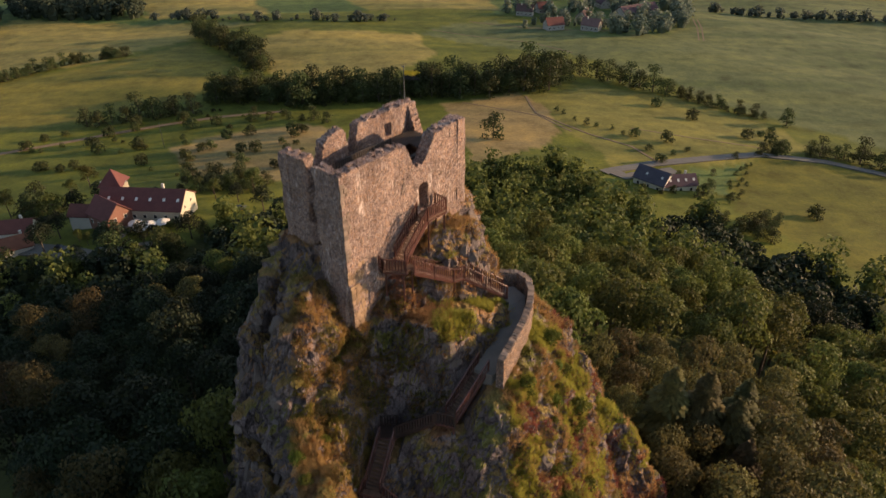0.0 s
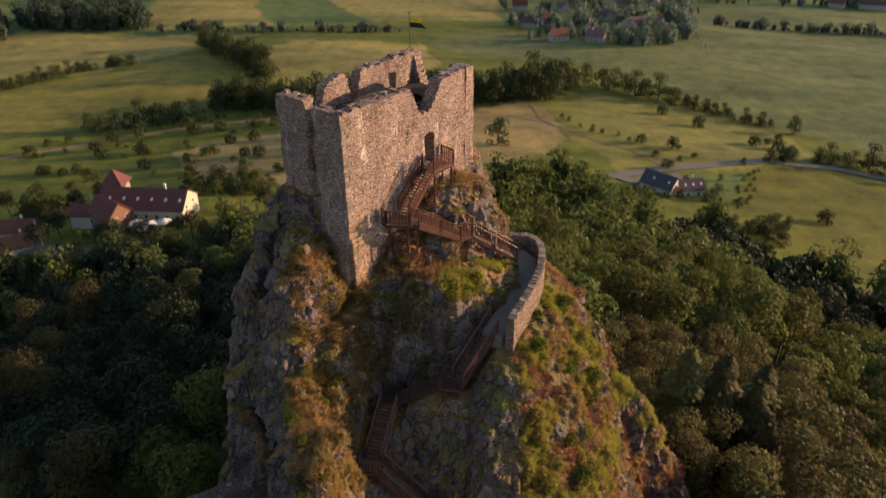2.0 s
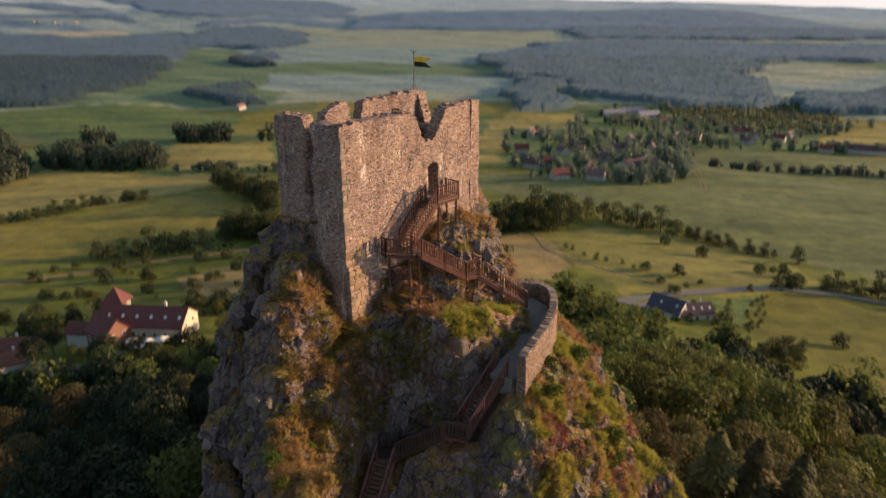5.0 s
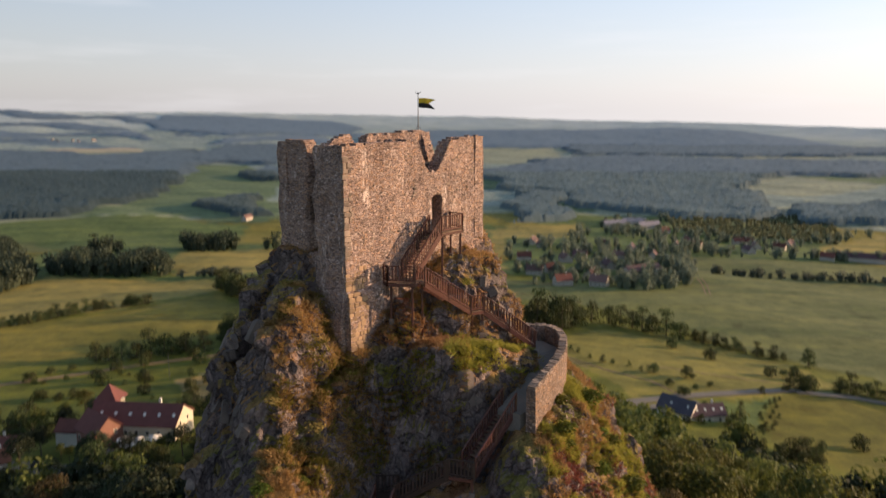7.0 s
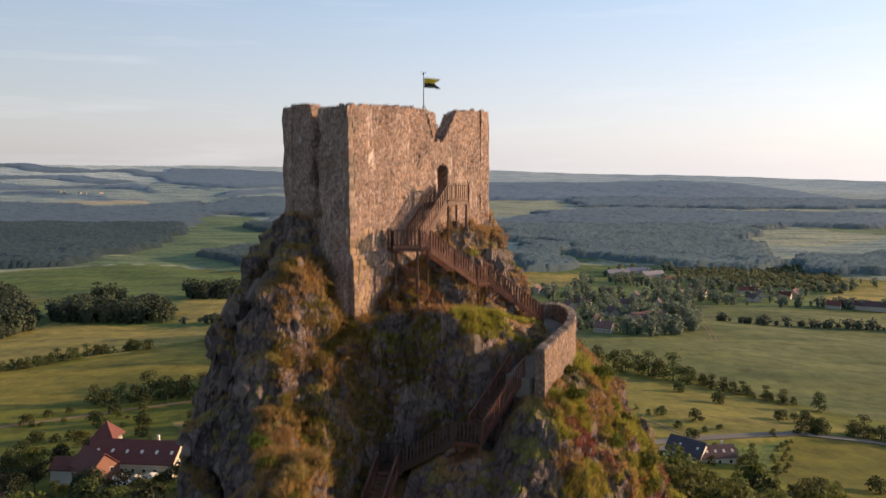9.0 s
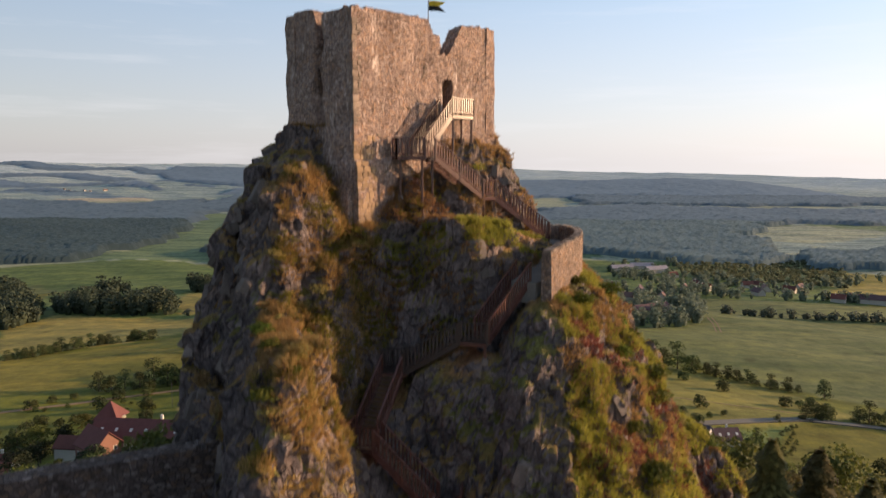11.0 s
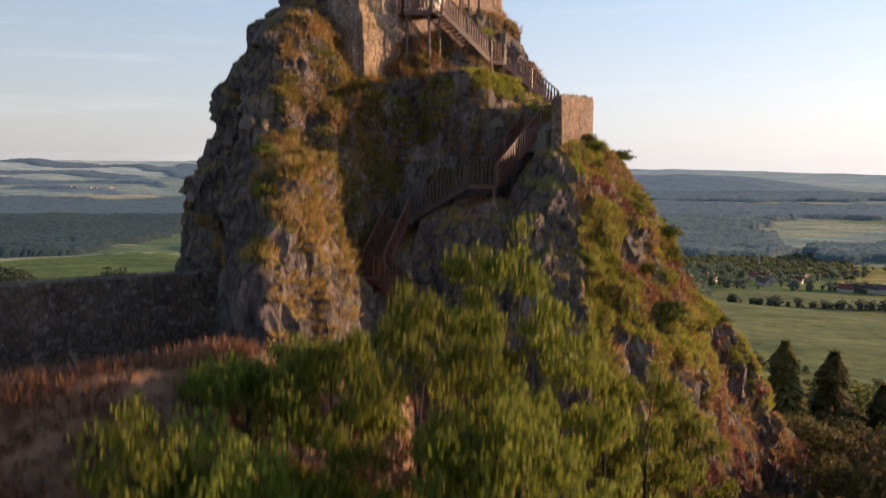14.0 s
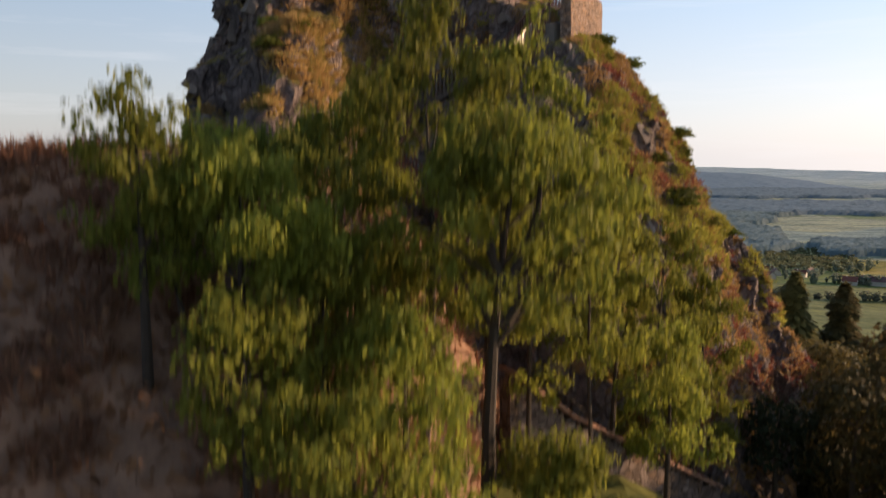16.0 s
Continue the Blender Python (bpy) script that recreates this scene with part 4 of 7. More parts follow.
def inner_deck():
    """The boarded viewing deck inside the walls, darkened for shade, with its railing and stair hatch."""
    root = thing("viewing_deck", "timber viewing deck with a railing inside the tower, darkened for shade", "deck")
    u = (TB - TA).normalized()
    n = Vector((-u.y, u.x))
    for i in range(21):
        t = 1.15 + i * 0.17
        for a, c in ((1.2, 7.6), (9.6, 11.6)) if 1.4 < t < 3.0 else ((1.2, 11.6),):
            p, q = TA + u * a + n * t, TA + u * c + n * t
            part("plank", Build().beam((p.x, p.y, 36.55), (q.x, q.y, 36.55), 0.16, 0.05), DECK, root)
    for t in (1.3, 4.4):
        p, q = TA + u * 1.0 + n * t, TA + u * 11.8 + n * t
        part("joist", Build().beam((p.x, p.y, 36.35), (q.x, q.y, 36.35), 0.16, 0.24), DECK, root)
    a, b = TA + u * 2.2 + n * 2.9, TA + u * 7.6 + n * 2.9
    rail(root, (a.x, a.y, 36.6), (b.x, b.y, 36.6), mat=DECK)


def facing_stone(rng, w, h, d, mat):
    """One rough walling stone with a slightly domed face."""
    b = Build()
    pts = []
    for x, z in ((-0.5, -0.35), (-0.35, -0.5), (0.35, -0.5), (0.5, -0.35), (0.5, 0.35), (0.35, 0.5), (-0.35, 0.5), (-0.5, 0.35)):
        pts.append(((x + rng.uniform(-0.06, 0.06)) * w, (z + rng.uniform(-0.08, 0.08)) * h))
    b.quad_strip([Vector((x, 0.1, z)) for x, z in pts], [Vector((x, -d * 0.5, z)) for x, z in pts])
    n = len(b.v)
    b.v += [Vector((x * 0.8, -d, z * 0.8)) for x, z in pts]
    b.f += [(8 + i, 8 + (i + 1) % 8, n + (i + 1) % 8, n + i) for i in range(8)]
    b.f.append(tuple(n + i for i in range(8)))
    return b.mesh("quoin", mat)


def quoins():
    """Larger ochre stones, roughly coursed, that face the foot of the tower's bare corner and run up its edge."""
    u = (TB - TA).normalized()
    n = Vector((u.y, -u.x))
    rng = random.Random(5)
    ang = math.degrees(math.atan2(u.y, u.x))
    z = 24.9
    while z < 37.6:
        h = rng.uniform(0.2, 0.42) if z < 30.6 else rng.uniform(0.26, 0.42)
        reach = 1.55 * rng.uniform(0.55, 1.0) if z < 30.6 else rng.uniform(0.3, 0.62)
        s = rng.uniform(-0.05, 0.0)
        while s < reach:
            w = min(rng.uniform(0.26, 0.62), max(0.25, reach - s + 0.1))
            out = steps([(24, 0.5), (29.2, 0.32), (29.6, 0.06), (39, 0.0)], z + h / 2)
            q = TA + u * (s + w / 2) + n * out
            ob = new("quoin", facing_stone(rng, w - 0.03, h - 0.03, rng.uniform(0.02, 0.06), QUOIN if z < 30.6 else RUBBLE))
            ob.parent = tower
            ob.matrix_basis = pose(q.x, q.y, z + h / 2, rng.uniform(-2, 2), rng.uniform(-4, 4), ang)
            s += w
        z += h


quoins()


def wall_stones():
    """Bigger stones that stand proud of the front face."""
    rng = random.Random(8)
    u = (TB - TA).normalized()
    n = Vector((u.y, -u.x))
    ang = math.degrees(math.atan2(u.y, u.x))
    shapes = []
    for _ in range(8):
        b = Build()
        w, d, h = rng.uniform(0.2, 0.42), 0.17, rng.uniform(0.13, 0.24)
        pts = [(math.cos(6.283 * k / 7 + rng.uniform(-0.25, 0.25)) * w / 2, math.sin(6.283 * k / 7 + rng.uniform(-0.25, 0.25)) * h / 2) for k in range(7)]
        b.quad_strip([Vector((x, 0, z)) for x, z in pts], [Vector((x * 0.72, -d / 2, z * 0.72)) for x, z in pts])
        b.f.append(tuple(range(7, 14)))
        shapes.append(b.mesh("stone", RUBBLE))
    for _ in range(150):
        s = rng.uniform(0.9, 12.5)
        z = rng.uniform(steps([(0, 25.6), (13, 31.4)], s), 38.0)
        if 6.2 < s < 9.4 and (z > 36 or 32 < z < 35.2) or 2.4 < s < 4.9 and z < 29.7:
            continue
        out = steps([(24, 0.5), (29.2, 0.32), (29.6, 0.06), (39, 0.0)], z)
        q = TA + u * s + n * (out - 0.055)
        ob = new("stone", rng.choice(shapes))
        ob.parent = tower
        ob.matrix_basis = pose(q.x, q.y, z, rng.uniform(-3, 3), rng.uniform(-14, 14), ang)


# ---- timber stairs ----
def rail(owner, p, q, height=1.05, first=True, last=True, spacing=0.2, mat=None):
    """Railing between two points on a deck edge: posts, handrail, lower rail and upright slats."""
    wood = mat or TIMBER
    p, q = Vector(p), Vector(q)
    d = q - p
    run = Vector((d.x, d.y, 0)).length
    up = Vector((0, 0, 1))
    n_posts = max(1, round(run / 1.7))
    for i in range(n_posts + 1):
        if (i == 0 and not first) or (i == n_posts and not last):
            continue
        b = p + d * (i / n_posts)
        part("post", Build().box(Matrix.Translation(b + up * (height / 2 - 0.1)), 0.11, 0.11, height + 0.28, 0.015), wood, owner)
    part("handrail", Build().beam(p + up * height, q + up * height, 0.13, 0.06, 0.012), wood, owner)
    part("lower_rail", Build().beam(p + up * 0.14, q + up * 0.14, 0.06, 0.08, 0.01), wood, owner)
    n = max(2, int(run / spacing))
    ang = math.degrees(math.atan2(d.y, d.x))
    me = Build().box(pose(0, 0, 0, 0, 0, ang), 0.088, 0.03, height - 0.16).mesh("slat", wood)
    for i in range(n):
        b = p + d * ((i + 0.5) / n)
        ob = new("slat", me)
        ob.parent, ob.location = owner, b + up * (0.12 + (height - 0.16) / 2)


def flight(name, label, a, b, width, sides="lr"):
    """A straight timber flight from the top at a to the foot at b."""
    st = thing(name, label, "staircase")
    a, b = Vector(a), Vector(b)
    d = b - a
    run = Vector((d.x, d.y, 0))
    side = Vector((-d.y, d.x, 0)).normalized() * width / 2
    n = max(3, round(abs(d.z) / 0.18))
    ang = math.degrees(math.atan2(run.y, run.x))
    tread = Build().box(pose(0, 0, 0, 0, 0, ang), run.length / n + 0.03, width - 0.06, 0.05, 0.01).mesh("tread", SHADED_TIMBER if "dark" in label else TREAD)
    for i in range(n):
        c = a + d * ((i + 0.5) / n)
        ob = new("tread", tread)
        ob.parent, ob.location = st, (c.x, c.y, a.z - abs(d.z) * (i + 0.5) / n - 0.03)
    for s in (side, -side):
        part("stringer", Build().beam(a + s + Vector((0, 0, -0.14)), b + s + Vector((0, 0, -0.14)), 0.07, 0.30, 0.01), SHADED_TIMBER if "dark" in label else TIMBER, st)
    wood = SHADED_TIMBER if "dark" in label else TIMBER
    if "l" in sides:
        rail(st, a + side, b + side, mat=wood)
    if "r" in sides:
        rail(st, a - side, b - side, mat=wood)
    return st


def rock_at(x, y):
    """Height of the crag's surface under a place."""
    return float(CRAG_V[np.argmin(np.hypot(CRAG_V[:, 0] - x, CRAG_V[:, 1] - y)), 2])


def deck(name, label, corners, z, railed, posts=()):
    """A timber landing: planks on a frame, with railings along the named edges and legs down to the rock."""
    st = thing(name, label, "landing")
    c = [Vector((x, y, z)) for x, y in corners]
    ex = (c[1] - c[0]).normalized()
    ey = Vector((-ex.y, ex.x, 0))
    lo, hi = min((p - c[0]).dot(ex) for p in c), max((p - c[0]).dot(ex) for p in c)
    k = lo
    while k < hi - 0.02:
        m = k + 0.07
        ys = []
        for p, q in zip(c, c[1:] + c[:1]):
            a, b = (p - c[0]).dot(ex), (q - c[0]).dot(ex)
            if (a - m) * (b - m) <= 0 and abs(a - b) > 1e-6:
                f = (m - a) / (b - a)
                ys.append((p - c[0]).dot(ey) * (1 - f) + (q - c[0]).dot(ey) * f)
        if len(ys) >= 2 and max(ys) - min(ys) > 0.1:
            p0, p1 = c[0] + ex * m + ey * min(ys), c[0] + ex * m + ey * max(ys)
            part("plank", Build().beam(p0 - Vector((0, 0, 0.025)), p1 - Vector((0, 0, 0.025)), 0.13, 0.045), SHADED_TIMBER if "dark" in label else TREAD, st)
        k += 0.14
    for p, q in zip(c, c[1:] + c[:1]):
        part("edge_beam", Build().beam(p - Vector((0, 0, 0.16)), q - Vector((0, 0, 0.16)), 0.08, 0.2, 0.01), TIMBER, st)
    for i in railed:
        rail(st, c[i], c[(i + 1) % len(c)], mat=SHADED_TIMBER if "dark" in label else TIMBER)
    for x, y, foot in posts:
        foot = min(z - 0.6, rock_at(x, y))
        part("leg", Build().box(Matrix.Translation((x, y, (z + foot) / 2 - 0.1)), 0.14, 0.14, z - foot, 0.015), TIMBER, st)
        part("footing", Build().box(Matrix.Translation((x, y, foot)), 0.34, 0.34, 0.4, 0.05), BASALT, st)
    return st


def wall_xy(along, out):
    u = (TB - TA).normalized()
    p = TA + u * along + Vector((u.y, -u.x)) * out
    return p.x, p.y


def stairs():
    new_stair = "red-brown stained timber flight with slatted railings on the crag"
    deck("doorway_landing", "red-brown timber landing before the tower doorway", [wall_xy(7.1, 0.15), wall_xy(7.1, 1.35), wall_xy(9.2, 1.35), wall_xy(9.2, 0.15)], 32.4, [1, 2],
         [(*wall_xy(7.3, 1.25), 29.6), (*wall_xy(9.1, 1.25), 30.2), (*wall_xy(9.1, 0.35), 30.6)])
    flight("upper_flight", new_stair, (*wall_xy(7.1, 0.8), 32.4), (*wall_xy(4.55, 0.8), 29.72), 1.1)
    deck("middle_landing", "red-brown timber landing on legs against the tower wall", [wall_xy(4.4, 0.2), wall_xy(2.9, 0.25), (-4.52, 42.95), (-2.75, 42.75), (-2.2, 43.75)], 29.7, [1, 2],
         [(-4.3, 43.2, 26.6), (-2.95, 43.0, 26.4), (-2.35, 43.55, 27.2)])
    flight("middle_flight", new_stair, (-2.5, 43.25, 29.7), (0.5, 45.75, 27.15), 1.1)
    deck("small_landing", "small red-brown timber landing on two legs", [(0.85, 45.3), (1.75, 45.85), (1.45, 46.95), (0.2, 46.2)], 27.12, [0, 2],
         [(0.9, 45.45, 24.9), (1.6, 45.95, 24.8)])
    flight("lower_flight", new_stair, (1.5, 46.35, 27.1), (5.2, 47.5, 24.25), 1.1)
    flight("spur_flight", "narrow brown timber flight below the parapet path", (3.1, 40.3, 22.55), (0.6, 37.8, 19.6), 1.1)
    deck("gully_landing", "timber landing darkened for shade at the head of the gully", [(0.9, 37.0), (0.6, 38.4), (-0.7, 38.5), (-0.6, 37.4)], 19.55, [3], [(0.8, 37.05, 17.6)])
    flight("gully_walk", "sloping timber walkway across the gully, darkened for shade", (-0.65, 37.95, 19.5), (-3.7, 38.25, 17.7), 1.2, "l")
    deck("gully_turn", "timber landing where the walkway turns, darkened for shade", [(-3.6, 37.6), (-3.6, 38.9), (-4.9, 38.8), (-4.9, 37.6)], 17.65, [1])
    flight("gully_flight", "steep brown timber flight down the gully", (-4.35, 37.6, 17.6), (-5.35, 34.7, 15.1), 1.2)
    deck("crag_landing", "brown timber corner landing hard beside the crag", [(-4.7, 34.6), (-6.05, 34.9), (-6.3, 33.5), (-4.6, 33.2)], 15.05, [1, 2], [(-6.15, 33.7, 13), (-4.75, 33.35, 13)])
    flight("foot_flight", "slatted brown timber flight down to the courtyard", (-4.7, 33.75, 15.0), (-1.75, 32.9, 12.2), 1.2)
    deck("foot_landing", "brown timber landing near the foot of the crag", [(-1.85, 32.2), (-0.5, 32.0), (-0.4, 33.4), (-1.7, 33.6)], 12.15, [1], [(-1.7, 32.35, 10), (-0.65, 32.2, 10)])
    flight("last_flight", "brown timber flight that ends in the courtyard", (-1.2, 32.2, 12.1), (-2.0, 29.4, 9.6), 1.2)


stairs()
inner_deck()


def parapet():
    """The curved masonry wall and the path that it guards."""
    line = [(3.6, 49.0), (5.1, 49.8), (6.5, 49.7), (7.25, 48.9), (7.4, 47.6), (7.1, 45.6), (6.4, 43.5), (5.5, 41.5), (4.75, 40.0), (4.3, 39.1)]
    tops = [24.8, 24.8, 24.75, 24.7, 24.65, 24.6, 24.5, 24.4, 24.3, 24.2]
    feet = [23.5, 23.0, 22.6, 22.2, 21.8, 21.6, 21.4, 21.2, 21.2, 21.4]
    root = thing("parapet_wall", "curved rubble parapet wall along the crag path", "wall")
    rng = random.Random(3)
    pts = []
    for i in range(len(line) - 1):
        for k in range(8):
            f = k / 8
            pts.append(tuple(np.array((*line[i], tops[i], feet[i])) * (1 - f) + np.array((*line[i + 1], tops[i + 1], feet[i + 1])) * f))
    pts.append((*line[-1], tops[-1], feet[-1]))
    b = Build()
    cols = 12
    for i, (x, y, t, f) in enumerate(pts):
        a, c = pts[max(i - 1, 0)], pts[min(i + 1, len(pts) - 1)]
        d = Vector((c[0] - a[0], c[1] - a[1])).normalized()
        n = Vector((-d.y, d.x))  # outward, away from the path, is to the left of travel reversed
        top = t + 0.09 * noise.noise(Vector((x * 2, y * 2, 0)))
        prof = [(0.3, f - 0.3 + (top - f + 0.3) * k / 6) for k in range(7)] + [(0.1, top + 0.05), (-0.1, top + 0.05)] + [(-0.3, f + (top - f) * k / 3) for k in (3, 1.5, 0)]
        for o, z in prof:
            p = Vector((x + n.x * o, y + n.y * o, z))
            b.v.append(p + noise.noise_vector(p * 2.4) * 0.07)
    for i in range(len(pts) - 1):
        for k in range(cols - 1):
            b.f.append((i * cols + k, i * cols + k + 1, (i + 1) * cols + k + 1, (i + 1) * cols + k))
    b.f.append(tuple(range(cols - 1, -1, -1)))
    b.f.append(tuple((len(pts) - 1) * cols + k for k in range(cols)))
    part("wall_body", b, PARAPET, root)
    # rough capping stones
    shapes = [Build().box(pose(0, 0, 0), rng.uniform(0.2, 0.34), rng.uniform(0.42, 0.6), rng.uniform(0.12, 0.2), 0.05).mesh("capstone", RUBBLE) for _ in range(6)]
    for i in range(0, len(pts) - 1):
        x, y, t, _ = pts[i]
        dx, dy = pts[i + 1][0] - x, pts[i + 1][1] - y
        ob = new("capstone", rng.choice(shapes))
        ob.parent = root
        ob.matrix_basis = pose(x, y, t + rng.uniform(0.02, 0.1), rng.uniform(-8, 8), rng.uniform(-8, 8), math.degrees(math.atan2(dy, dx)) + rng.uniform(-12, 12))
    # the path surface
    b = Build()
    edge = [((4.3, 48.6), (5.2, 46.7), 24.0), ((6.1, 48.8), (5.5, 46.6), 23.95), ((7.0, 47.6), (5.5, 46.2), 23.85), ((6.7, 45.6), (5.1, 45.2), 23.6),
            ((6.0, 43.5), (4.4, 43.6), 23.3), ((5.1, 41.5), (3.5, 42.0), 22.9), ((4.2, 39.9), (2.6, 40.5), 22.5), ((3.7, 39.4), (2.4, 40.2), 22.45)]
    for (x0, y0), (x1, y1), z in edge:
        b.v += [Vector((x0, y0, z)), Vector((x1, y1, z)), Vector((x1, y1, z - 1.2)), Vector((x0, y0, z - 1.2))]
    for i in range(len(edge) - 1):
        for k in range(4):
            b.f.append((i * 4 + k, i * 4 + (k + 1) % 4, i * 4 + 4 + (k + 1) % 4, i * 4 + 4 + k))
    b.f += [(3, 2, 1, 0), tuple(4 * (len(edge) - 1) + k for k in range(4))]
    tagged(part("crag_path", b, PATHWAY), "grey worn stone path inside the parapet", "path", kind="structure")


parapet()


def flag():
    root = thing("flagpole", "thin steel flagpole with braces on the tower wall", "flagpole", (-3.1, 53.9, 38.3))
    part("pole", Build().tube([(0, 0, 0), (0, 0, 3.2)], [0.045, 0.03]), STEEL, root)
    for a in (0.4, 2.5, 4.6):
        part("brace", Build().tube([(0.55 * math.cos(a), 0.45 * math.sin(a), 0.05), (0, 0, 1.0)], [0.02, 0.02], 5), STEEL, root)
    part("finial", Build().tube([(0, 0, 3.2), (0, 0, 3.3), (0, 0, 3.42)], [0.03, 0.08, 0.01]), STEEL, root)
    for s in (-1, 1):
        part("finial_arm", Build().tube([(0, 0, 3.25), (0.16 * s, 0, 3.36), (0.22 * s, 0, 3.48)], [0.015, 0.015, 0.01], 5), STEEL, root)
    for name, z0, z1, tip, mat in (("yellow_half", 0.36, 0.72, 0.72, CLOTH_Y), ("black_half", 0.0, 0.36, 0.0, CLOTH_K)):
        b = Build()
        n = 10
        for i in range(n + 1):
            x = 1.25 * i / n
            w = 0.07 * math.sin(i * 1.1) * i / n
            mid = 0.36
            lo_, hi_ = (z0, z1)
            if i > 6:
                k = (i - 6) / 4
                if tip > 0.5:
                    lo_ = z0 + (z1 - z0) * k * 0.95
                else:
                    hi_ = z1 - (z1 - z0) * k * 0.95
            for y in (-0.008, 0.008):
                b.v += [Vector((0.05 + x, w + y, 2.25 + lo_ - 0.12 * (x / 1.25) ** 2)), Vector((0.05 + x, w + y, 2.25 + hi_ - 0.12 * (x / 1.25) ** 2))]
        for i in range(n):
            o = i * 4
            b.f += [(o, o + 4, o + 5, o + 1), (o + 2, o + 3, o + 7, o + 6), (o + 1, o + 5, o + 7, o + 3), (o, o + 2, o + 6, o + 4)]
        part(name, b, mat, root)


flag()


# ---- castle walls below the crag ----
curtain = thing("curtain_wall", "castle curtain wall darkened for shade, with pale lime patches", "wall")
rubble_wall("wall_body", Vector((-33.0, 20.4)), Vector((-12.0, 32.8)), 1.2, [(0, 5), (25, 5)], [(0, 15.6), (6, 15.75), (12, 15.6), (18, 15.5), (25, 15.3)], [], curtain, cell=0.3, jag=0.02, mat=SHADED_MASONRY)
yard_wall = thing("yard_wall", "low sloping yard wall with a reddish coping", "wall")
rubble_wall("wall_body", Vector((0.4, 19.6)), Vector((8.4, 24.6)), 0.6, [(0, 2.5), (9.4, -4.0)], [(0, 8.7), (2.4, 6.9), (9.4, 2.9)], [], yard_wall, cell=0.22, jag=0.05, mat=SHADED_MASONRY)


def yard_coping():
    rng = random.Random(2)
    line = [Vector((0.3, 19.85, 8.82)), Vector((2.35, 21.12, 7.02)), Vector((8.3, 24.85, 3.02))]
    for p0, p1, n in ((line[0], line[1], 8), (line[1], line[2], 18)):
        for i in range(n):
            a, b = p0.lerp(p1, i / n), p0.lerp(p1, (i + 0.94) / n)
            part("coping_stone", Build().beam(a + Vector((0, 0, rng.uniform(-0.02, 0.03))), b, 0.85, 0.13, 0.03), COPING, yard_wall)


yard_coping()


# ---- trees ----
def cards(rng, lobes, count, size, squash=0.85, low=-0.35, inner=0.72):
    """Leaf clumps on the skin of overlapping lobes: arrays of corners, four to a clump."""
    lob = np.array(lobes, float)
    w = lob[:, 3] ** 2
    pick = rng.choice(len(lob), count, p=w / w.sum())
    d = rng.normal(size=(count * 3, 3))
    d /= np.linalg.norm(d, axis=1)[:, None]
    d = d[d[:, 2] > low + 0.25 * rng.random(len(d))][:count]
    while len(d) < count:
        d = np.concatenate([d, d])[:count]
    r = lob[pick, 3] * rng.uniform(inner, 1.06, count)
    pos = lob[pick, :3] + d * r[:, None] * np.array([1, 1, squash])
    nrm = d + rng.normal(scale=0.42, size=d.shape)
    nrm /= np.linalg.norm(nrm, axis=1)[:, None]
    a = np.cross(nrm, rng.normal(size=d.shape))
    a /= np.linalg.norm(a, axis=1)[:, None]
    b = np.cross(nrm, a)
    s = (size * rng.uniform(0.55, 1.3, count))[:, None]
    k = rng.uniform(0.55, 1.0, (count, 1))
    v = np.stack([pos - a * s * 0.5, pos - b * s * 0.5 * k + nrm * s * 0.12, pos + a * s * 0.55, pos + b * s * 0.5 * k - nrm * s * 0.1], 1)
    # every clump turns its face outwards
    away = ((np.cross(v[:, 1] - v[:, 0], v[:, 2] - v[:, 0]) * d).sum(1) < 0)
    v[away] = v[away][:, ::-1]
    return v


def card_mesh(name, v, mat):
    me = bpy.data.meshes.new(name)
    n = len(v)
    me.from_pydata(v.reshape(-1, 3).tolist(), [], np.arange(4 * n).reshape(n, 4).tolist())
    me.materials.append(mat)
    return me


def crown_lobes(rng, height, radius, start):
    lobes = [(0, 0, start + (height - start) * 0.5, radius * 0.72), (0, 0, height - radius * 0.5, radius * 0.55)]
    for i in range(9):
        a = 6.283 * i / 9 + rng.uniform(-0.3, 0.3)
        k = rng.uniform(0.25, 0.85)
        z = start + (height - start) * k
        out = radius * (0.62 if k < 0.6 else 0.42) * rng.uniform(0.8, 1.15)
        lobes.append((math.cos(a) * out, math.sin(a) * out, z, radius * rng.uniform(0.32, 0.5)))
    return lobes


def limbs(build, rng, height, lobes, thick, foot=0.0):
    bend = [rng.uniform(-0.3, 0.3) for _ in range(2)]
    stem = [(0, 0, foot - 0.6), (bend[0] * 0.3, bend[1] * 0.3, height * 0.25), (bend[0], bend[1], height * 0.55), (bend[0] * 0.6, bend[1] * 0.6, height * 0.88)]
    build.tube(stem, [thick * 1.35, thick, thick * 0.65, thick * 0.15], 7)
    for x, y, z, r in lobes[2:]:
        z0 = max(height * 0.22, z - 0.45 * math.hypot(x, y) - 0.8)
        build.tube([(bend[0] * z0 / height, bend[1] * z0 / height, z0), (x * 0.5, y * 0.5, (z0 + z) / 2 - 0.1), (x, y, z)], [thick * 0.42, thick * 0.25, thick * 0.06], 5)


def broadleaf(name, label, seed, height, radius, start, count, size, mat, thick=0.22):
    rng = random.Random(seed)
    nr = np.random.default_rng(seed)
    root = thing(name, label, "tree")
    lobes = crown_lobes(rng, height, radius, start)
    b = Build()
    limbs(b, rng, height, lobes, thick)
    part("trunk", b, BARK, root)
    v = cards(nr, lobes, count, size)
    ob = new("crown", card_mesh("crown", v, mat))
    ob.parent = root
    return root, lobes


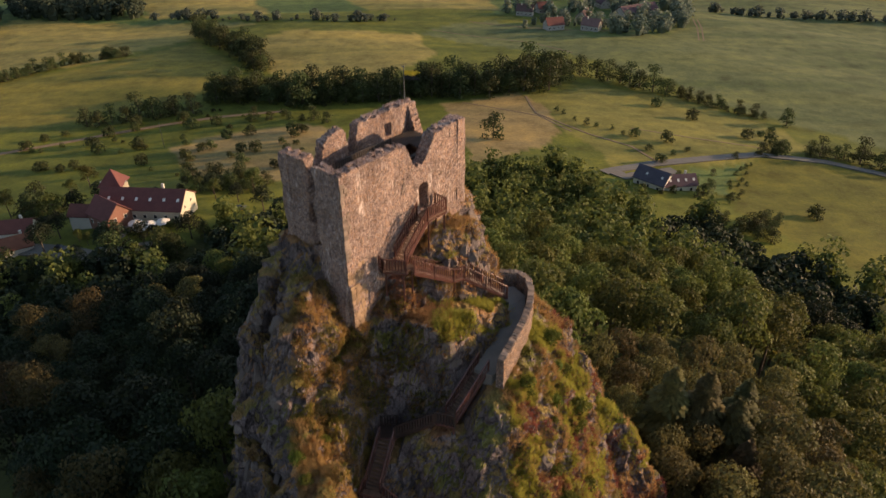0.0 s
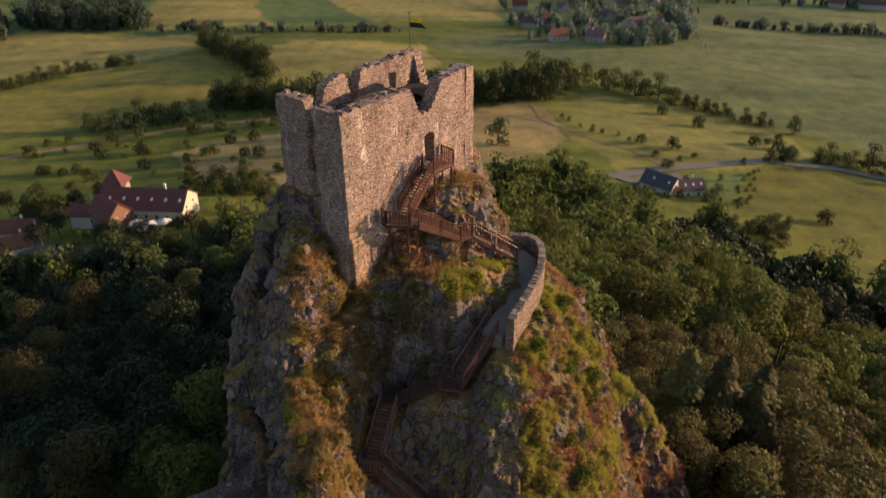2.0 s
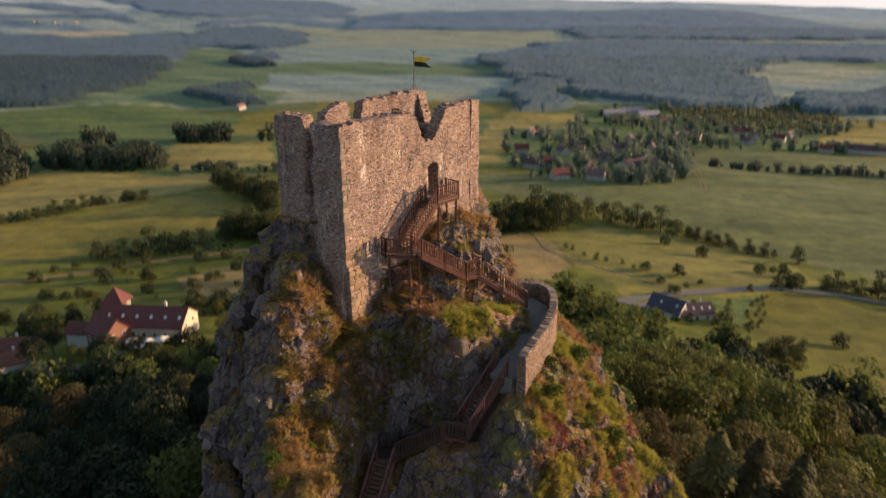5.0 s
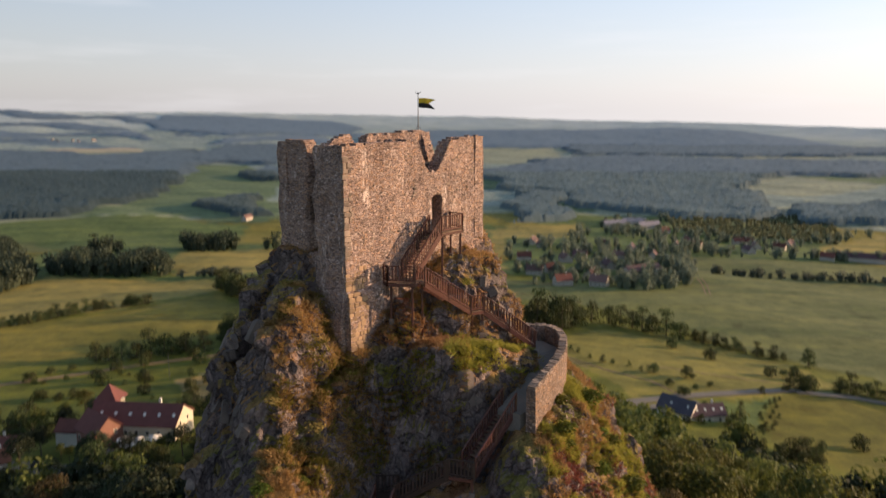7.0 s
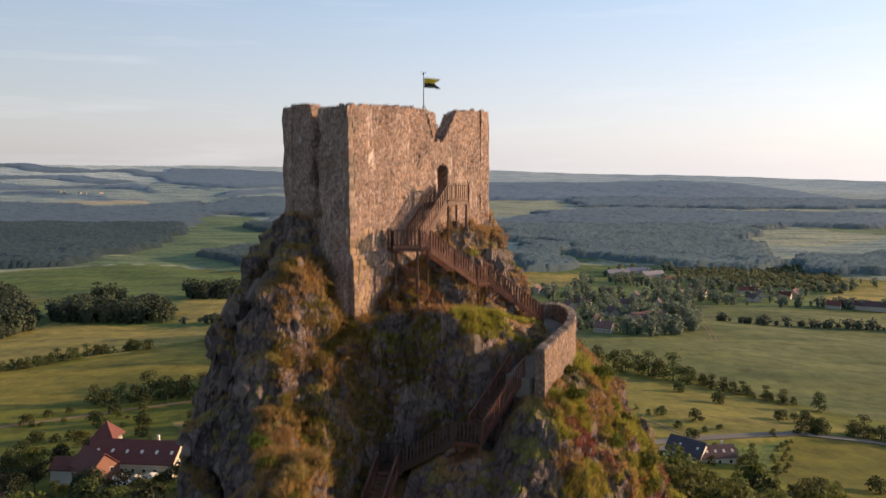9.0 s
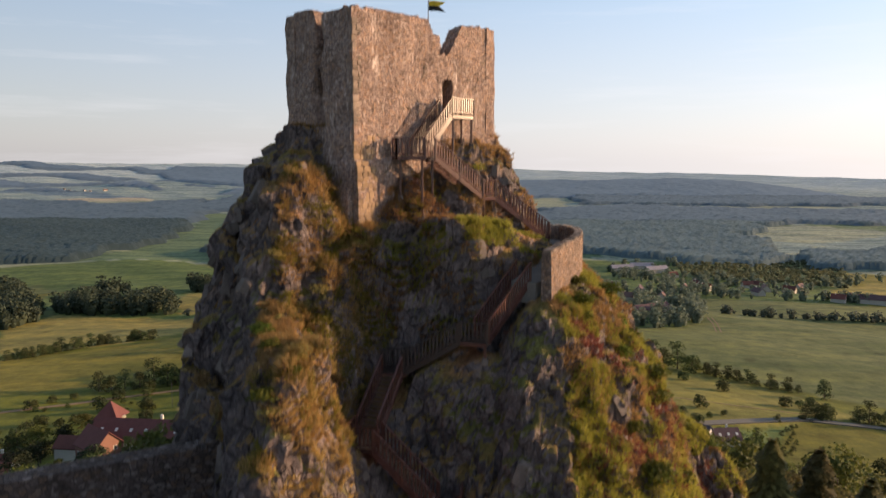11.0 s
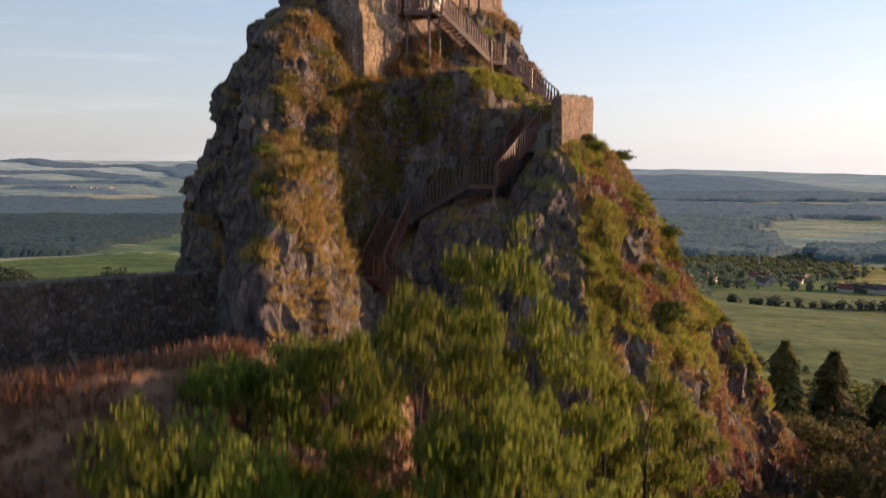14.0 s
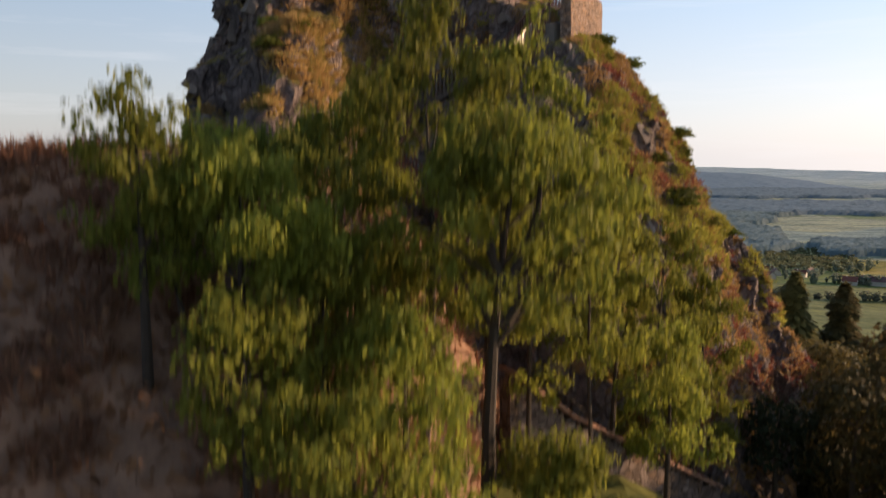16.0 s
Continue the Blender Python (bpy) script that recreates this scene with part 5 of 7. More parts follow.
def conifer(name, label, seed, height, radius, count, mat, taper=0.62):
    nr = np.random.default_rng(seed)
    root = thing(name, label, "tree")
    part("trunk", Build().tube([(0, 0, -0.6), (0, 0, height * 0.5), (0, 0, height * 0.98)], [0.26, 0.15, 0.02], 7), BARK, root)
    z = height * (0.12 + 0.88 * nr.random(count) ** 0.9)
    reach = radius * (1 - z / height) ** taper * nr.uniform(0.3, 1.15, count) * (0.8 + 0.3 * np.sin(z * 2.1)) + 0.15
    a = np.round(nr.uniform(0, 6.283, count) * 3) / 3 + nr.normal(scale=0.12, size=count) + np.floor(z) * 0.7
    tip = np.stack([np.cos(a) * reach, np.sin(a) * reach, z - 0.28 * reach], 1)
    along = np.stack([np.cos(a), np.sin(a), np.full(count, -0.35)], 1)
    side = np.stack([-np.sin(a), np.cos(a), nr.normal(scale=0.25, size=count)], 1)
    s = (0.42 + 0.25 * nr.random(count))[:, None]
    v = np.stack([tip - along * s * 1.1, tip - side * s * 0.55 + [0, 0, -0.1], tip + along * s * 0.7 + [0, 0, -0.12], tip + side * s * 0.55 + [0, 0, -0.1]], 1)
    ob = new("crown", card_mesh("crown", v, mat))
    ob.parent = root
    return root


WOODS_LABEL = "dense dark-green broadleaf tree in the hillside wood"
models = [broadleaf("broadleaf_tree", WOODS_LABEL, 11, 13, 4.6, 3.5, 1900, 0.46, LEAF)[0],
          broadleaf("broadleaf_tree", WOODS_LABEL, 12, 15, 4.6, 3.5, 1900, 0.46, LEAF)[0],
          broadleaf("broadleaf_tree", WOODS_LABEL, 13, 11, 4.2, 2.6, 1750, 0.45, LEAF)[0]]
deep = broadleaf("broadleaf_tree", "dense blue-green broadleaf tree, darkened for shade, in the hillside wood", 14, 11.5, 4.6, 1.6, 1800, 0.46, LEAF_DEEP_AND_SHADE)[0]
pine = broadleaf("pine_tree", "olive-brown feathery pine below the crag", 15, 14, 3.9, 3.4, 2600, 0.34, NEEDLE_OLIVE)[0]
spruce = conifer("conifer_tree", "dark evergreen conifer below the crag", 21, 16, 3.9, 2100, NEEDLE)
larch = conifer("larch_tree", "tall olive-brown larch with feathery tiers below the crag", 22, 17, 5.8, 3600, NEEDLE_OLIVE, 0.8)


def scatter(poly, gap, seed, jitter=0.8):
    """Places inside a plan outline, about gap metres apart."""
    rng = np.random.default_rng(seed)
    xs, ys = [p[0] for p in poly], [p[1] for p in poly]
    gx, gy = np.meshgrid(np.arange(min(xs), max(xs), gap), np.arange(min(ys), max(ys), gap * 0.87))
    gx = gx + (np.arange(gx.shape[0]) % 2)[:, None] * gap / 2
    px, py = (g.ravel() + rng.uniform(-0.5, 0.5, g.size) * gap * jitter for g in (gx, gy))
    keep = inside(px, py, poly)
    return np.stack([px[keep], py[keep]], 1), rng


def lump(seed, height, radius, around, up):
    """One uneven crown, open below: corners in rings, and its faces."""
    rng = random.Random(seed)
    v, f = [], []
    for k in range(up):
        e = 1.5 * k / (up - 1) - 0.15
        for i in range(around):
            a = 6.283 * (i + 0.5 * (k % 2)) / around
            r = radius * rng.uniform(0.72, 1.2)
            v.append((math.cos(a) * math.cos(e) * r, math.sin(a) * math.cos(e) * r, height * 0.45 + math.sin(e) * height * 0.55 * rng.uniform(0.8, 1.1)))
    for k in range(up - 1):
        for i in range(around):
            j = (i + 1) % around
            f.append((k * around + i, k * around + j, (k + 1) * around + j, (k + 1) * around + i))
    f.append(tuple((up - 1) * around + i for i in range(around)))
    skirt = len(v)
    v += [(x * 0.6, y * 0.6, 0.0) for x, y, _ in v[:around]]
    f += [(skirt + i, skirt + (i + 1) % around, (i + 1) % around, i) for i in range(around)]
    return np.array(v), f


def merged_trees(name, label, spots, rng, height, radius, count, size, mat, spread=0.27):
    """Many crowns far off, joined into one piece of woodland."""
    base = []
    core, core_faces = lump(9, height * 0.68, radius * 0.52, 7, 4)
    solid = []
    for s in range(4):
        r2 = random.Random(s + 40)
        base.append(cards(np.random.default_rng(s + 50), crown_lobes(r2, 1.0 * height, radius, -height * 0.12), count, size, low=-0.1))
    out = []
    for x, y in spots:
        k = 1 + spread * rng.uniform(-1.1, 1)
        a = rng.uniform(0, 6.283)
        v = base[rng.integers(4)].copy() * k
        c, s = math.cos(a), math.sin(a)
        v = np.stack([v[..., 0] * c - v[..., 1] * s + x, v[..., 0] * s + v[..., 1] * c + y, v[..., 2] + land_at(x, y)], -1)
        out.append(v)
        solid.append(np.stack([core[:, 0] * k * c - core[:, 1] * k * s + x, core[:, 0] * k * s + core[:, 1] * k * c + y, core[:, 2] * k + land_at(x, y)], -1))
    leaves = np.concatenate(out)
    n = 4 * len(leaves)
    me = bpy.data.meshes.new(name)
    faces = np.arange(n).reshape(-1, 4).tolist()
    for i in range(len(solid)):
        faces += [tuple(n + i * len(core) + q for q in face) for face in core_faces]
    me.from_pydata(leaves.reshape(-1, 3).tolist() + np.concatenate(solid).tolist(), [], faces)
    me.materials.append(mat)
    ob = new(name, me)
    return tagged(ob, label, "woodland", kind="stuff")


def canopy(name, label, reach, step, crown, height, keep, mat, soft):
    """Far woodland seen over its top: one roof of uneven crowns that falls to the ground along its edges."""
    x0, x1, y0, y1 = reach
    rng = np.random.default_rng(17)
    X, Y = np.meshgrid(np.arange(x0, x1, step), np.arange(y0, y1, step))
    X, Y = X + rng.uniform(-0.3, 0.3, X.shape) * step, Y + rng.uniform(-0.3, 0.3, X.shape) * step
    near, tall = np.full(X.shape, 9.0), np.zeros(X.shape)
    ci, cj = np.floor(X / crown), np.floor(Y / crown)
    for di in (-1, 0, 1):
        for dj in (-1, 0, 1):
            i, j = ci + di, cj + dj
            r1, r2, r3 = (np.modf(np.abs(np.sin(i * a + j * c) * 43758.5))[0] for a, c in ((12.99, 78.23), (39.35, 11.14), (73.16, 52.24)))
            d = np.hypot(X / crown - i - r1, Y / crown - j - r2)
            tall = np.where(d < near, 0.8 + 0.26 * r3, tall)
            near = np.minimum(near, d)
    mask = keep(X, Y)
    mask[0], mask[-1], mask[:, 0], mask[:, -1] = False, False, False, False
    inner = mask.copy()
    for sx, sy in ((1, 0), (-1, 0), (0, 1), (0, -1)):
        inner &= np.roll(mask, (sx, sy), (0, 1))
    deep = inner.copy()
    for sx, sy in ((1, 0), (-1, 0), (0, 1), (0, -1)):
        deep &= np.roll(inner, (sx, sy), (0, 1))
    tall = tall * np.where(deep, 1.0, np.where(inner, rng.uniform(0.7, 1.0, X.shape), rng.uniform(0.3, 0.75, X.shape)))
    tall = tall * rng.uniform(0.9, 1.1, X.shape)
    Z = land(X, Y) + np.where(mask, height * tall * (1 - 0.28 * np.minimum(near, 1.0) ** 2), -1.0)
    idx = np.arange(X.size).reshape(X.shape)
    q = np.stack([idx[:-1, :-1], idx[:-1, 1:], idx[1:, 1:], idx[1:, :-1]], -1)
    q = q[mask[:-1, :-1] | mask[1:, 1:] | mask[:-1, 1:] | mask[1:, :-1]]
    used, q = np.unique(q, return_inverse=True)
    me = bpy.data.meshes.new(name)
    me.from_pydata(np.stack([X, Y, Z], -1).reshape(-1, 3)[used].tolist(), [], q.reshape(-1, 4).tolist())
    me.materials.append(mat)
    me.shade_smooth()
    lean = np.array([v.normal for v in me.vertices]) * (1 - soft) + [0, 0, soft]
    me.normals_split_custom_set_from_vertices((lean / np.linalg.norm(lean, axis=1)[:, None]).tolist())
    return tagged(new(name, me), label, "woodland", kind="stuff")


def crag_clear(p):
    """True where no rock, building or yard stands."""
    x, y = p[:, 0], p[:, 1]
    rock = np.hypot((x - 1) / 21, (y - 44) / 15) < 1
    yard = (np.abs(x + 2) < 30) & (y < 40)
    inn = (np.abs(x + 93) < 27) & (y > 157) & (y < 202)
    home = np.hypot(x - 84, y - 232) < 18
    stand = (x > 18) & (x < 52) & (y > 10) & (y < 82)
    return ~(rock | yard | inn | home | stand)


spots, wrng = scatter(FOREST, 7.2, 5)
spots = spots[crag_clear(spots) & (spots[:, 1] > 12)]
seen = np.abs(np.degrees(np.arctan2(spots[:, 0], spots[:, 1]))) < 44
order = np.argsort(np.hypot(spots[:, 0], spots[:, 1]) + 500 * ~seen)
spots = spots[order]
spots = spots[(np.abs(np.degrees(np.arctan2(spots[:, 0], spots[:, 1]))) < 42) | (spots[:, 0] > 0)]
THICKET = [(60, 177), (66, 190), (80, 193), (94, 185), (101, 166), (114, 146), (94, 114), (79, 114), (77, 126), (73, 151)]
for i, (x, y) in enumerate(spots[:300]):
    k = wrng.uniform(0.75, 1.2)
    z = land_at(x, y) - 0.3
    src = models[i % 3]
    if i < 3:
        ob = src
        ob.location = (x, y, z)
    else:
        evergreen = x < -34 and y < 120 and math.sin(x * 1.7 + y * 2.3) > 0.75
        # thickets, and western trees whose colour stands in for the hill's shade
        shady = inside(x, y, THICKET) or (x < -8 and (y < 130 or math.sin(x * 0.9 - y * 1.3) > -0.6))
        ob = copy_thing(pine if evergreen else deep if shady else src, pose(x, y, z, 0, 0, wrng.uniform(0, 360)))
    ob.scale = (k, k, k * wrng.uniform(0.9, 1.15))
    tagged(ob, group="hillside wood")
deep.location = (-40, 52, land_at(-40, 52) - 0.3)
tagged(deep, group="hillside wood")
rest = spots[300:]
# thickets, and western woods with shade put into their colour
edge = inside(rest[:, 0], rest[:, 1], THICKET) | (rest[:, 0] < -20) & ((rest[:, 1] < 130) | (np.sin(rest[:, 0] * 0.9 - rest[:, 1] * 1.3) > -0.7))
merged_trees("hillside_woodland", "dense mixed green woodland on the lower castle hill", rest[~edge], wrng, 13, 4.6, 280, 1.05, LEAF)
merged_trees("thicket", "blue-green thickets along the wood's edge, and western woods darkened for shade", rest[edge], wrng, 8, 4.8, 260, 1.05, LEAF_DEEP_AND_SHADE)

for i, (x, y, k) in enumerate([(26.2, 58.3, 0.97), (30.4, 58.5, 1.03), (33.6, 56.5, 0.97), (36.5, 61.0, 1.0), (33.0, 51.5, 0.85)]):
    at = pose(x, y, land_at(x, y) - 0.3, 0, 0, 40 * i)
    ob = larch if i == 0 else copy_thing(larch, at)
    ob.matrix_basis = at @ Matrix.Diagonal((k, k, k, 1))
    tagged(ob, group="larches below the crag")
# some pines out of view to the east are enlarged to shade the flank
for i, (x, y, k) in enumerate([(28.4, 54.5, 0.85), (38.5, 55.0, 1.2), (24.5, 52.5, 0.75), (40.5, 60.5, 1.0), (36.5, 50.0, 1.15), (29.5, 47.5, 0.85), (41.0, 48.0, 1.25), (34.5, 45.0, 1.1), (21.5, 60.0, 0.7), (23.0, 65.0, 0.8), (27.0, 67.5, 0.85), (20.5, 70.0, 0.8), (25.0, 74.0, 0.85), (46.0, 55.0, 1.0), (47.0, 42.0, 1.3), (49.0, 62.0, 1.0), (48.0, 73.0, 1.0), (37.0, 67.0, 0.95), (44.0, 66.0, 1.0), (31.5, 66.5, 0.85), (36.0, 74.0, 1.0), (42.0, 75.0, 1.0), (30.0, 74.0, 0.9)]):
    at = pose(x, y, land_at(x, y) - 0.3, 0, 0, 40 * i)
    ob = pine if i == 0 else copy_thing(pine, at)
    ob.matrix_basis = at @ Matrix.Diagonal((k, k, k, 1))
    tagged(ob, group="pines below the crag")

# the dark stand below the yard, east of the crag; trees out of view added to shade the yard
for i, (x, y, k, kind) in enumerate([(13.5, 31.5, 0.55, 0), (17.5, 35.0, 0.55, 1), (19.5, 30.5, 0.95, 1), (22.5, 34.0, 1.05, 1), (17.5, 26.0, 0.8, 1), (24.0, 28.0, 1.05, 1), (20.5, 39.0, 0.75, 1),
                                     (25.5, 38.5, 1.0, 1), (28.5, 33.0, 1.1, 1), (29.0, 45.0, 1.0, 1), (24.5, 48.5, 0.8, 1), (15.0, 21.0, 0.75, 1), (21.0, 22.0, 1.0, 1), (27.0, 20.0, 1.1, 1), (18.0, 15.5, 0.9, 1), (25.0, 13.0, 1.1, 1), 
                                     (21.5, 26.0, 1.0, 1), (26.5, 24.0, 1.05, 1), (15.5, 28.5, 0.7, 1), (23.0, 18.0, 0.95, 1)]):
    at = pose(x, y, land_at(x, y) - 0.4, 0, 0, 53 * i)
    ob = spruce if i == 1 else copy_thing(deep if not kind else spruce if i % 6 == 1 else pine, at)
    ob.matrix_basis = at @ Matrix.Diagonal((k, k, k, 1))
    tagged(ob, group="stand below the yard")

# hedgerow trees and shrubs in the fields
field_models = [broadleaf("field_tree", "rounded dark-green hedgerow tree at a field edge", 31, 10, 4.4, -2.2, 1150, 0.52, LEAF_HEDGE)[0],
                broadleaf("field_tree", "rounded dark-green hedgerow tree at a field edge", 32, 8, 4.2, -2.0, 1050, 0.52, LEAF_HEDGE)[0]]
shrub_model = broadleaf("field_shrub", "low rounded green shrub in a meadow", 33, 3.0, 2.2, -1.6, 420, 0.42, LEAF_HEDGE, 0.08)[0]
tagged(shrub_model, category="shrub")
HEDGES = [
    ([(-131, 446), (-106, 401)], 6, 1.5, 2), ([(-177, 512), (-153, 474), (-131, 446)], 7, 1.25, 2),
    ([(-125, 350), (-89, 347), (-66, 352)], 6, 1.35, 3), ([(-78, 338), (-49, 347), (-11, 351), (32, 353), (58, 362)], 6, 1.5, 3),
    ([(36, 374), (54, 382), (72, 374)], 7, 1.6, 2), ([(60, 404), (89, 388), (110, 369), (126, 360)], 6.5, 1.25, 1),
    ([(-173, 316), (-152, 326), (-123, 332)], 5.0, 1.3, 1), ([(146, 279), (165, 281), (184, 271), (196, 264)], 6.5, 0.8, 1),
    ([(-275, 392), (-261, 400), (-250, 419), (-233, 434), (-205, 449)], 2.6, 0.72, 1), ([(126, 360), (141, 342), (160, 328)], 7, 0.55, 1),
    ([(-66, 218), (-86, 218), (-60, 228)], 5, 0.7, 1),
    ([(123, 372), (129, 354), (140, 346), (152, 338), (162, 328)], 4.5, 0.6, 1), ([(103, 216), (113, 237), (126, 261)], 3.6, 0.26, 1), ([(155, 272), (169, 278), (184, 265)], 6, 1.05, 1), ([(184, 265), (200, 258), (220, 248)], 5, 1.0, 1),
    ([(-97, 229), (-91, 236), (-79, 226), (-66, 217)], 5, 0.7, 2), ([(-87, 163), (-79, 167), (-72, 174), (-63, 183)], 6, 0.55, 1), ([(-148, 213), (-139, 216), (-135, 198)], 6, 1.1, 1), ([(81, 196), (95, 194), (101, 187), (113, 201)], 4.5, 0.6, 2),
    ([(51, 325), (61, 315), (69, 301), (83, 291)], 5.5, 0.32, 1), ([(-96, 320), (-70, 318), (-50, 310)], 7, 0.6, 1),
    ([(-140, 168), (-118, 160), (-96, 158), (-70, 168)], 6, 0.9, 1), ([(-124, 204), (-136, 196), (-142, 210)], 6, 1.0, 1),
]
hr = random.Random(77)
made = 0
for line, gap, size, rows in HEDGES:
    for (x0, y0), (x1, y1) in zip(line, line[1:]):
        n = max(1, int(math.hypot(x1 - x0, y1 - y0) / gap))
        for row in range(rows):
            for i in range(n):
                f = (i + 0.5) / n
                x, y = x0 + f * (x1 - x0) + hr.uniform(-2.5, 2.5), y0 + f * (y1 - y0) + hr.uniform(-2, 2) + row * 6
                k = size * hr.uniform(0.7, 1.3)
                at = pose(x, y, land_at(x, y) - 0.3, 0, 0, hr.uniform(0, 360))
                ob = field_models[made] if made < 2 else copy_thing(field_models[made % 2], at)
                ob.matrix_basis = at @ Matrix.Diagonal((k, k, k, 1))
                tagged(ob, group="hedgerow trees")
                made += 1
for x, y, k in [(22, 284, 1.35), (168, 321, 1.05), (-213, 448, 0.75), (146, 276, 0.8), (141, 274, 0.6), (96, 226, 0.5), (99, 230, 0.6), (92, 223, 0.45), (72, 224, 0.5), (104, 222, 0.4), (90, 240, 0.5), (95, 235, 0.5), (106, 247, 0.35), (95, 226, 0.55), (109, 237, 0.3), (135, 271, 0.75), (143, 274, 0.85), (122, 266, 0.4), (84, 226, 0.4), (94, 234, 0.45), (73, 226, 0.35), (68, 230, 0.3), (79, 224, 0.3)]:
    ob = copy_thing(field_models[1], pose(x, y, land_at(x, y) - 0.3, 0, 0, hr.uniform(0, 360)))
    ob.scale = (k, k, k * 1.15)
    tagged(ob, "solitary rounded dark-green tree in open meadow")
# leafy trees close round the inn
for x, y in [(-150, 210), (-140, 209), (-123, 192), (-136, 227), (-135, 238), (-95, 230), (-79, 213), (-68, 204), (-64, 211), (-58, 197), (-81, 178), (-74, 175), (-65, 180), (-87, 172), (-94, 169), (-103, 164), (-112, 160), (-104, 173), (-98, 174), (-92, 174), (-86, 177), (-80, 180), (-108, 176), (-84, 208), (-90, 213), (-98, 212), (-76, 206), (-113, 205), (-119, 198), (-116, 180), (-122, 184), (-117, 172), (-96, 168), (-88, 165)]:
    k = hr.uniform(0.32, 0.42) if -109 < x < -79 and y > 172 else hr.uniform(0.55, 0.95)
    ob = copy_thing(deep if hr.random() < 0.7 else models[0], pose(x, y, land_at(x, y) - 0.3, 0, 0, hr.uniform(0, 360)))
    ob.scale = (k, k, k)
    tagged(ob, "dense dark-green garden tree close by the inn", group="trees round the inn")
first = True
for poly, gap, seed in [([(-190, 300), (-130, 340), (-60, 320), (-55, 240), (-130, 245), (-190, 262)], 14, 3), ([(70, 250), (100, 360), (165, 300), (130, 262)], 26, 4), ([(100, 180), (150, 170), (190, 230), (130, 250)], 40, 6)]:
    at_spots, r5 = scatter(poly, gap, seed, 1.6)
    for x, y in at_spots:
        k = r5.uniform(0.5, 1.9)
        at = pose(x, y, land_at(x, y) - 0.15, 0, 0, r5.uniform(0, 360))
        ob = shrub_model if first else copy_thing(shrub_model, at)
        first = False
        ob.matrix_basis = at @ Matrix.Diagonal((k, k, k, 1))
        tagged(ob, group="meadow shrubs")


def line_spots(line, gap, seed, spread):
    r = np.random.default_rng(seed)
    out = []
    for (x0, y0), (x1, y1) in zip(line, line[1:]):
        n = max(1, int(math.hypot(x1 - x0, y1 - y0) / gap))
        for i in range(n):
            f = (i + 0.5) / n
            out.append((x0 + f * (x1 - x0) + r.normal() * spread, y0 + f * (y1 - y0) + r.normal() * spread))
    return out


far_rng = np.random.default_rng(15)
hedge = line_spots([(-236, 580), (-211, 576), (-178, 566), (-137, 543), (-115, 547), (-71, 545), (-37, 553)], 4.5, 2, 2.4) + line_spots([(220, 613), (257, 596), (304, 595), (362, 588), (420, 575)], 4.2, 3, 1.8)
merged_trees("field_hedge", "low bushy hedge across the fields", hedge, far_rng, 5.0, 3.6, 120, 1.1, LEAF_GARDEN, spread=0.8)
mid_spots = []
for poly, gap in [([(-640, 880), (-561, 860), (-453, 706), (-368, 593), (-346, 557), (-345, 518), (-340, 503), (-480, 600), (-640, 760)], 10), ([(-376, 619), (-387, 683), (-267, 642), (-246, 588), (-338, 584)], 9),
                  ([(-417, 800), (-378, 790), (-372, 752), (-417, 765)], 10), ([(-315, 797), (-254, 790), (-238, 741), (-289, 733)], 9), ([(-216, 765), (-190, 760), (-190, 748), (-216, 748)], 9)]:
    mid_spots += scatter(poly, gap, 8, 1.9)[0].tolist()
merged_trees("field_woodland", "dark-green belts of trees between the fields", mid_spots, far_rng, 15, 6.4, 110, 2.0, LEAF_MID, spread=0.45)
VILLAGE = [(64, 868), (133, 860), (223, 1101), (351, 1086), (363, 934), (273, 701), (234, 721), (162, 509), (101, 494), (79, 569), (43, 577)]
vill_spots = scatter(VILLAGE, 17, 9, 1.6)[0]
vill_spots = vill_spots[np.sin(vill_spots[:, 0] / 17) + np.sin(vill_spots[:, 1] / 29 + 1) > 0.1].tolist()
vill_spots += line_spots([(60, 600), (90, 540), (145, 515), (174, 530)], 9, 24, 5) + line_spots([(168, 696), (198, 681), (202, 641), (174, 530)], 8, 25, 5)
vill_spots += line_spots([(120, 496), (165, 515), (200, 600), (232, 700)], 8, 21, 5) + line_spots([(284, 731), (344, 725), (436, 716), (520, 800)], 13, 22, 6) + line_spots([(371, 930), (470, 880), (590, 985)], 15, 23, 8)
merged_trees("village_trees", "garden trees among the village houses", vill_spots, far_rng, 10, 4.6, 190, 1.25, LEAF_GARDEN, spread=0.6)
orchard = scatter([(329, 1100), (630, 1170), (482, 879), (378, 954), (309, 979)], 9, 10, 2.2)[0].tolist()
merged_trees("orchard_trees", "small orchard trees in rows beyond the village", orchard, far_rng, 4.6, 3.4, 60, 1.5, LEAF_ORCHARD)
canopy("plain_woods", "mixed woods across the plain, blued for haze", (60, 1300, 1050, 1900), 3.5, 8.5, 14, lambda x, y: far_wood(x, y) & (y < 1895) & (np.abs(x) < 0.72 * y + 60), LEAF_PLAIN, 0.9)
canopy("spruce_woods", "woods across the western plain, darkened for thinner haze", (-1500, -200, 1050, 1900), 3.5, 8.0, 14, lambda x, y: far_wood(x, y) & (y < 1895) & (np.abs(x) < 0.72 * y + 60), LEAF_WEST, 0.9)
canopy("distant_woods", "distant woods across the plain, blued for haze", (-2500, 2000, 1880, 3300), 9.0, 19.0, 15, lambda x, y: far_wood(x, y) & (y > 1884) & (np.abs(x) < 0.72 * y + 60), LEAF_FAR, 0.92)
canopy("hill_woods", "woods on the far hills, blued for haze", (-2700, 2700, 3100, 4550), 13.0, 22.0, 14, lambda x, y: hill_wood(x, y) & (np.abs(x) < 0.68 * y) & (y > 3120), LEAF_HILL, 0.9)


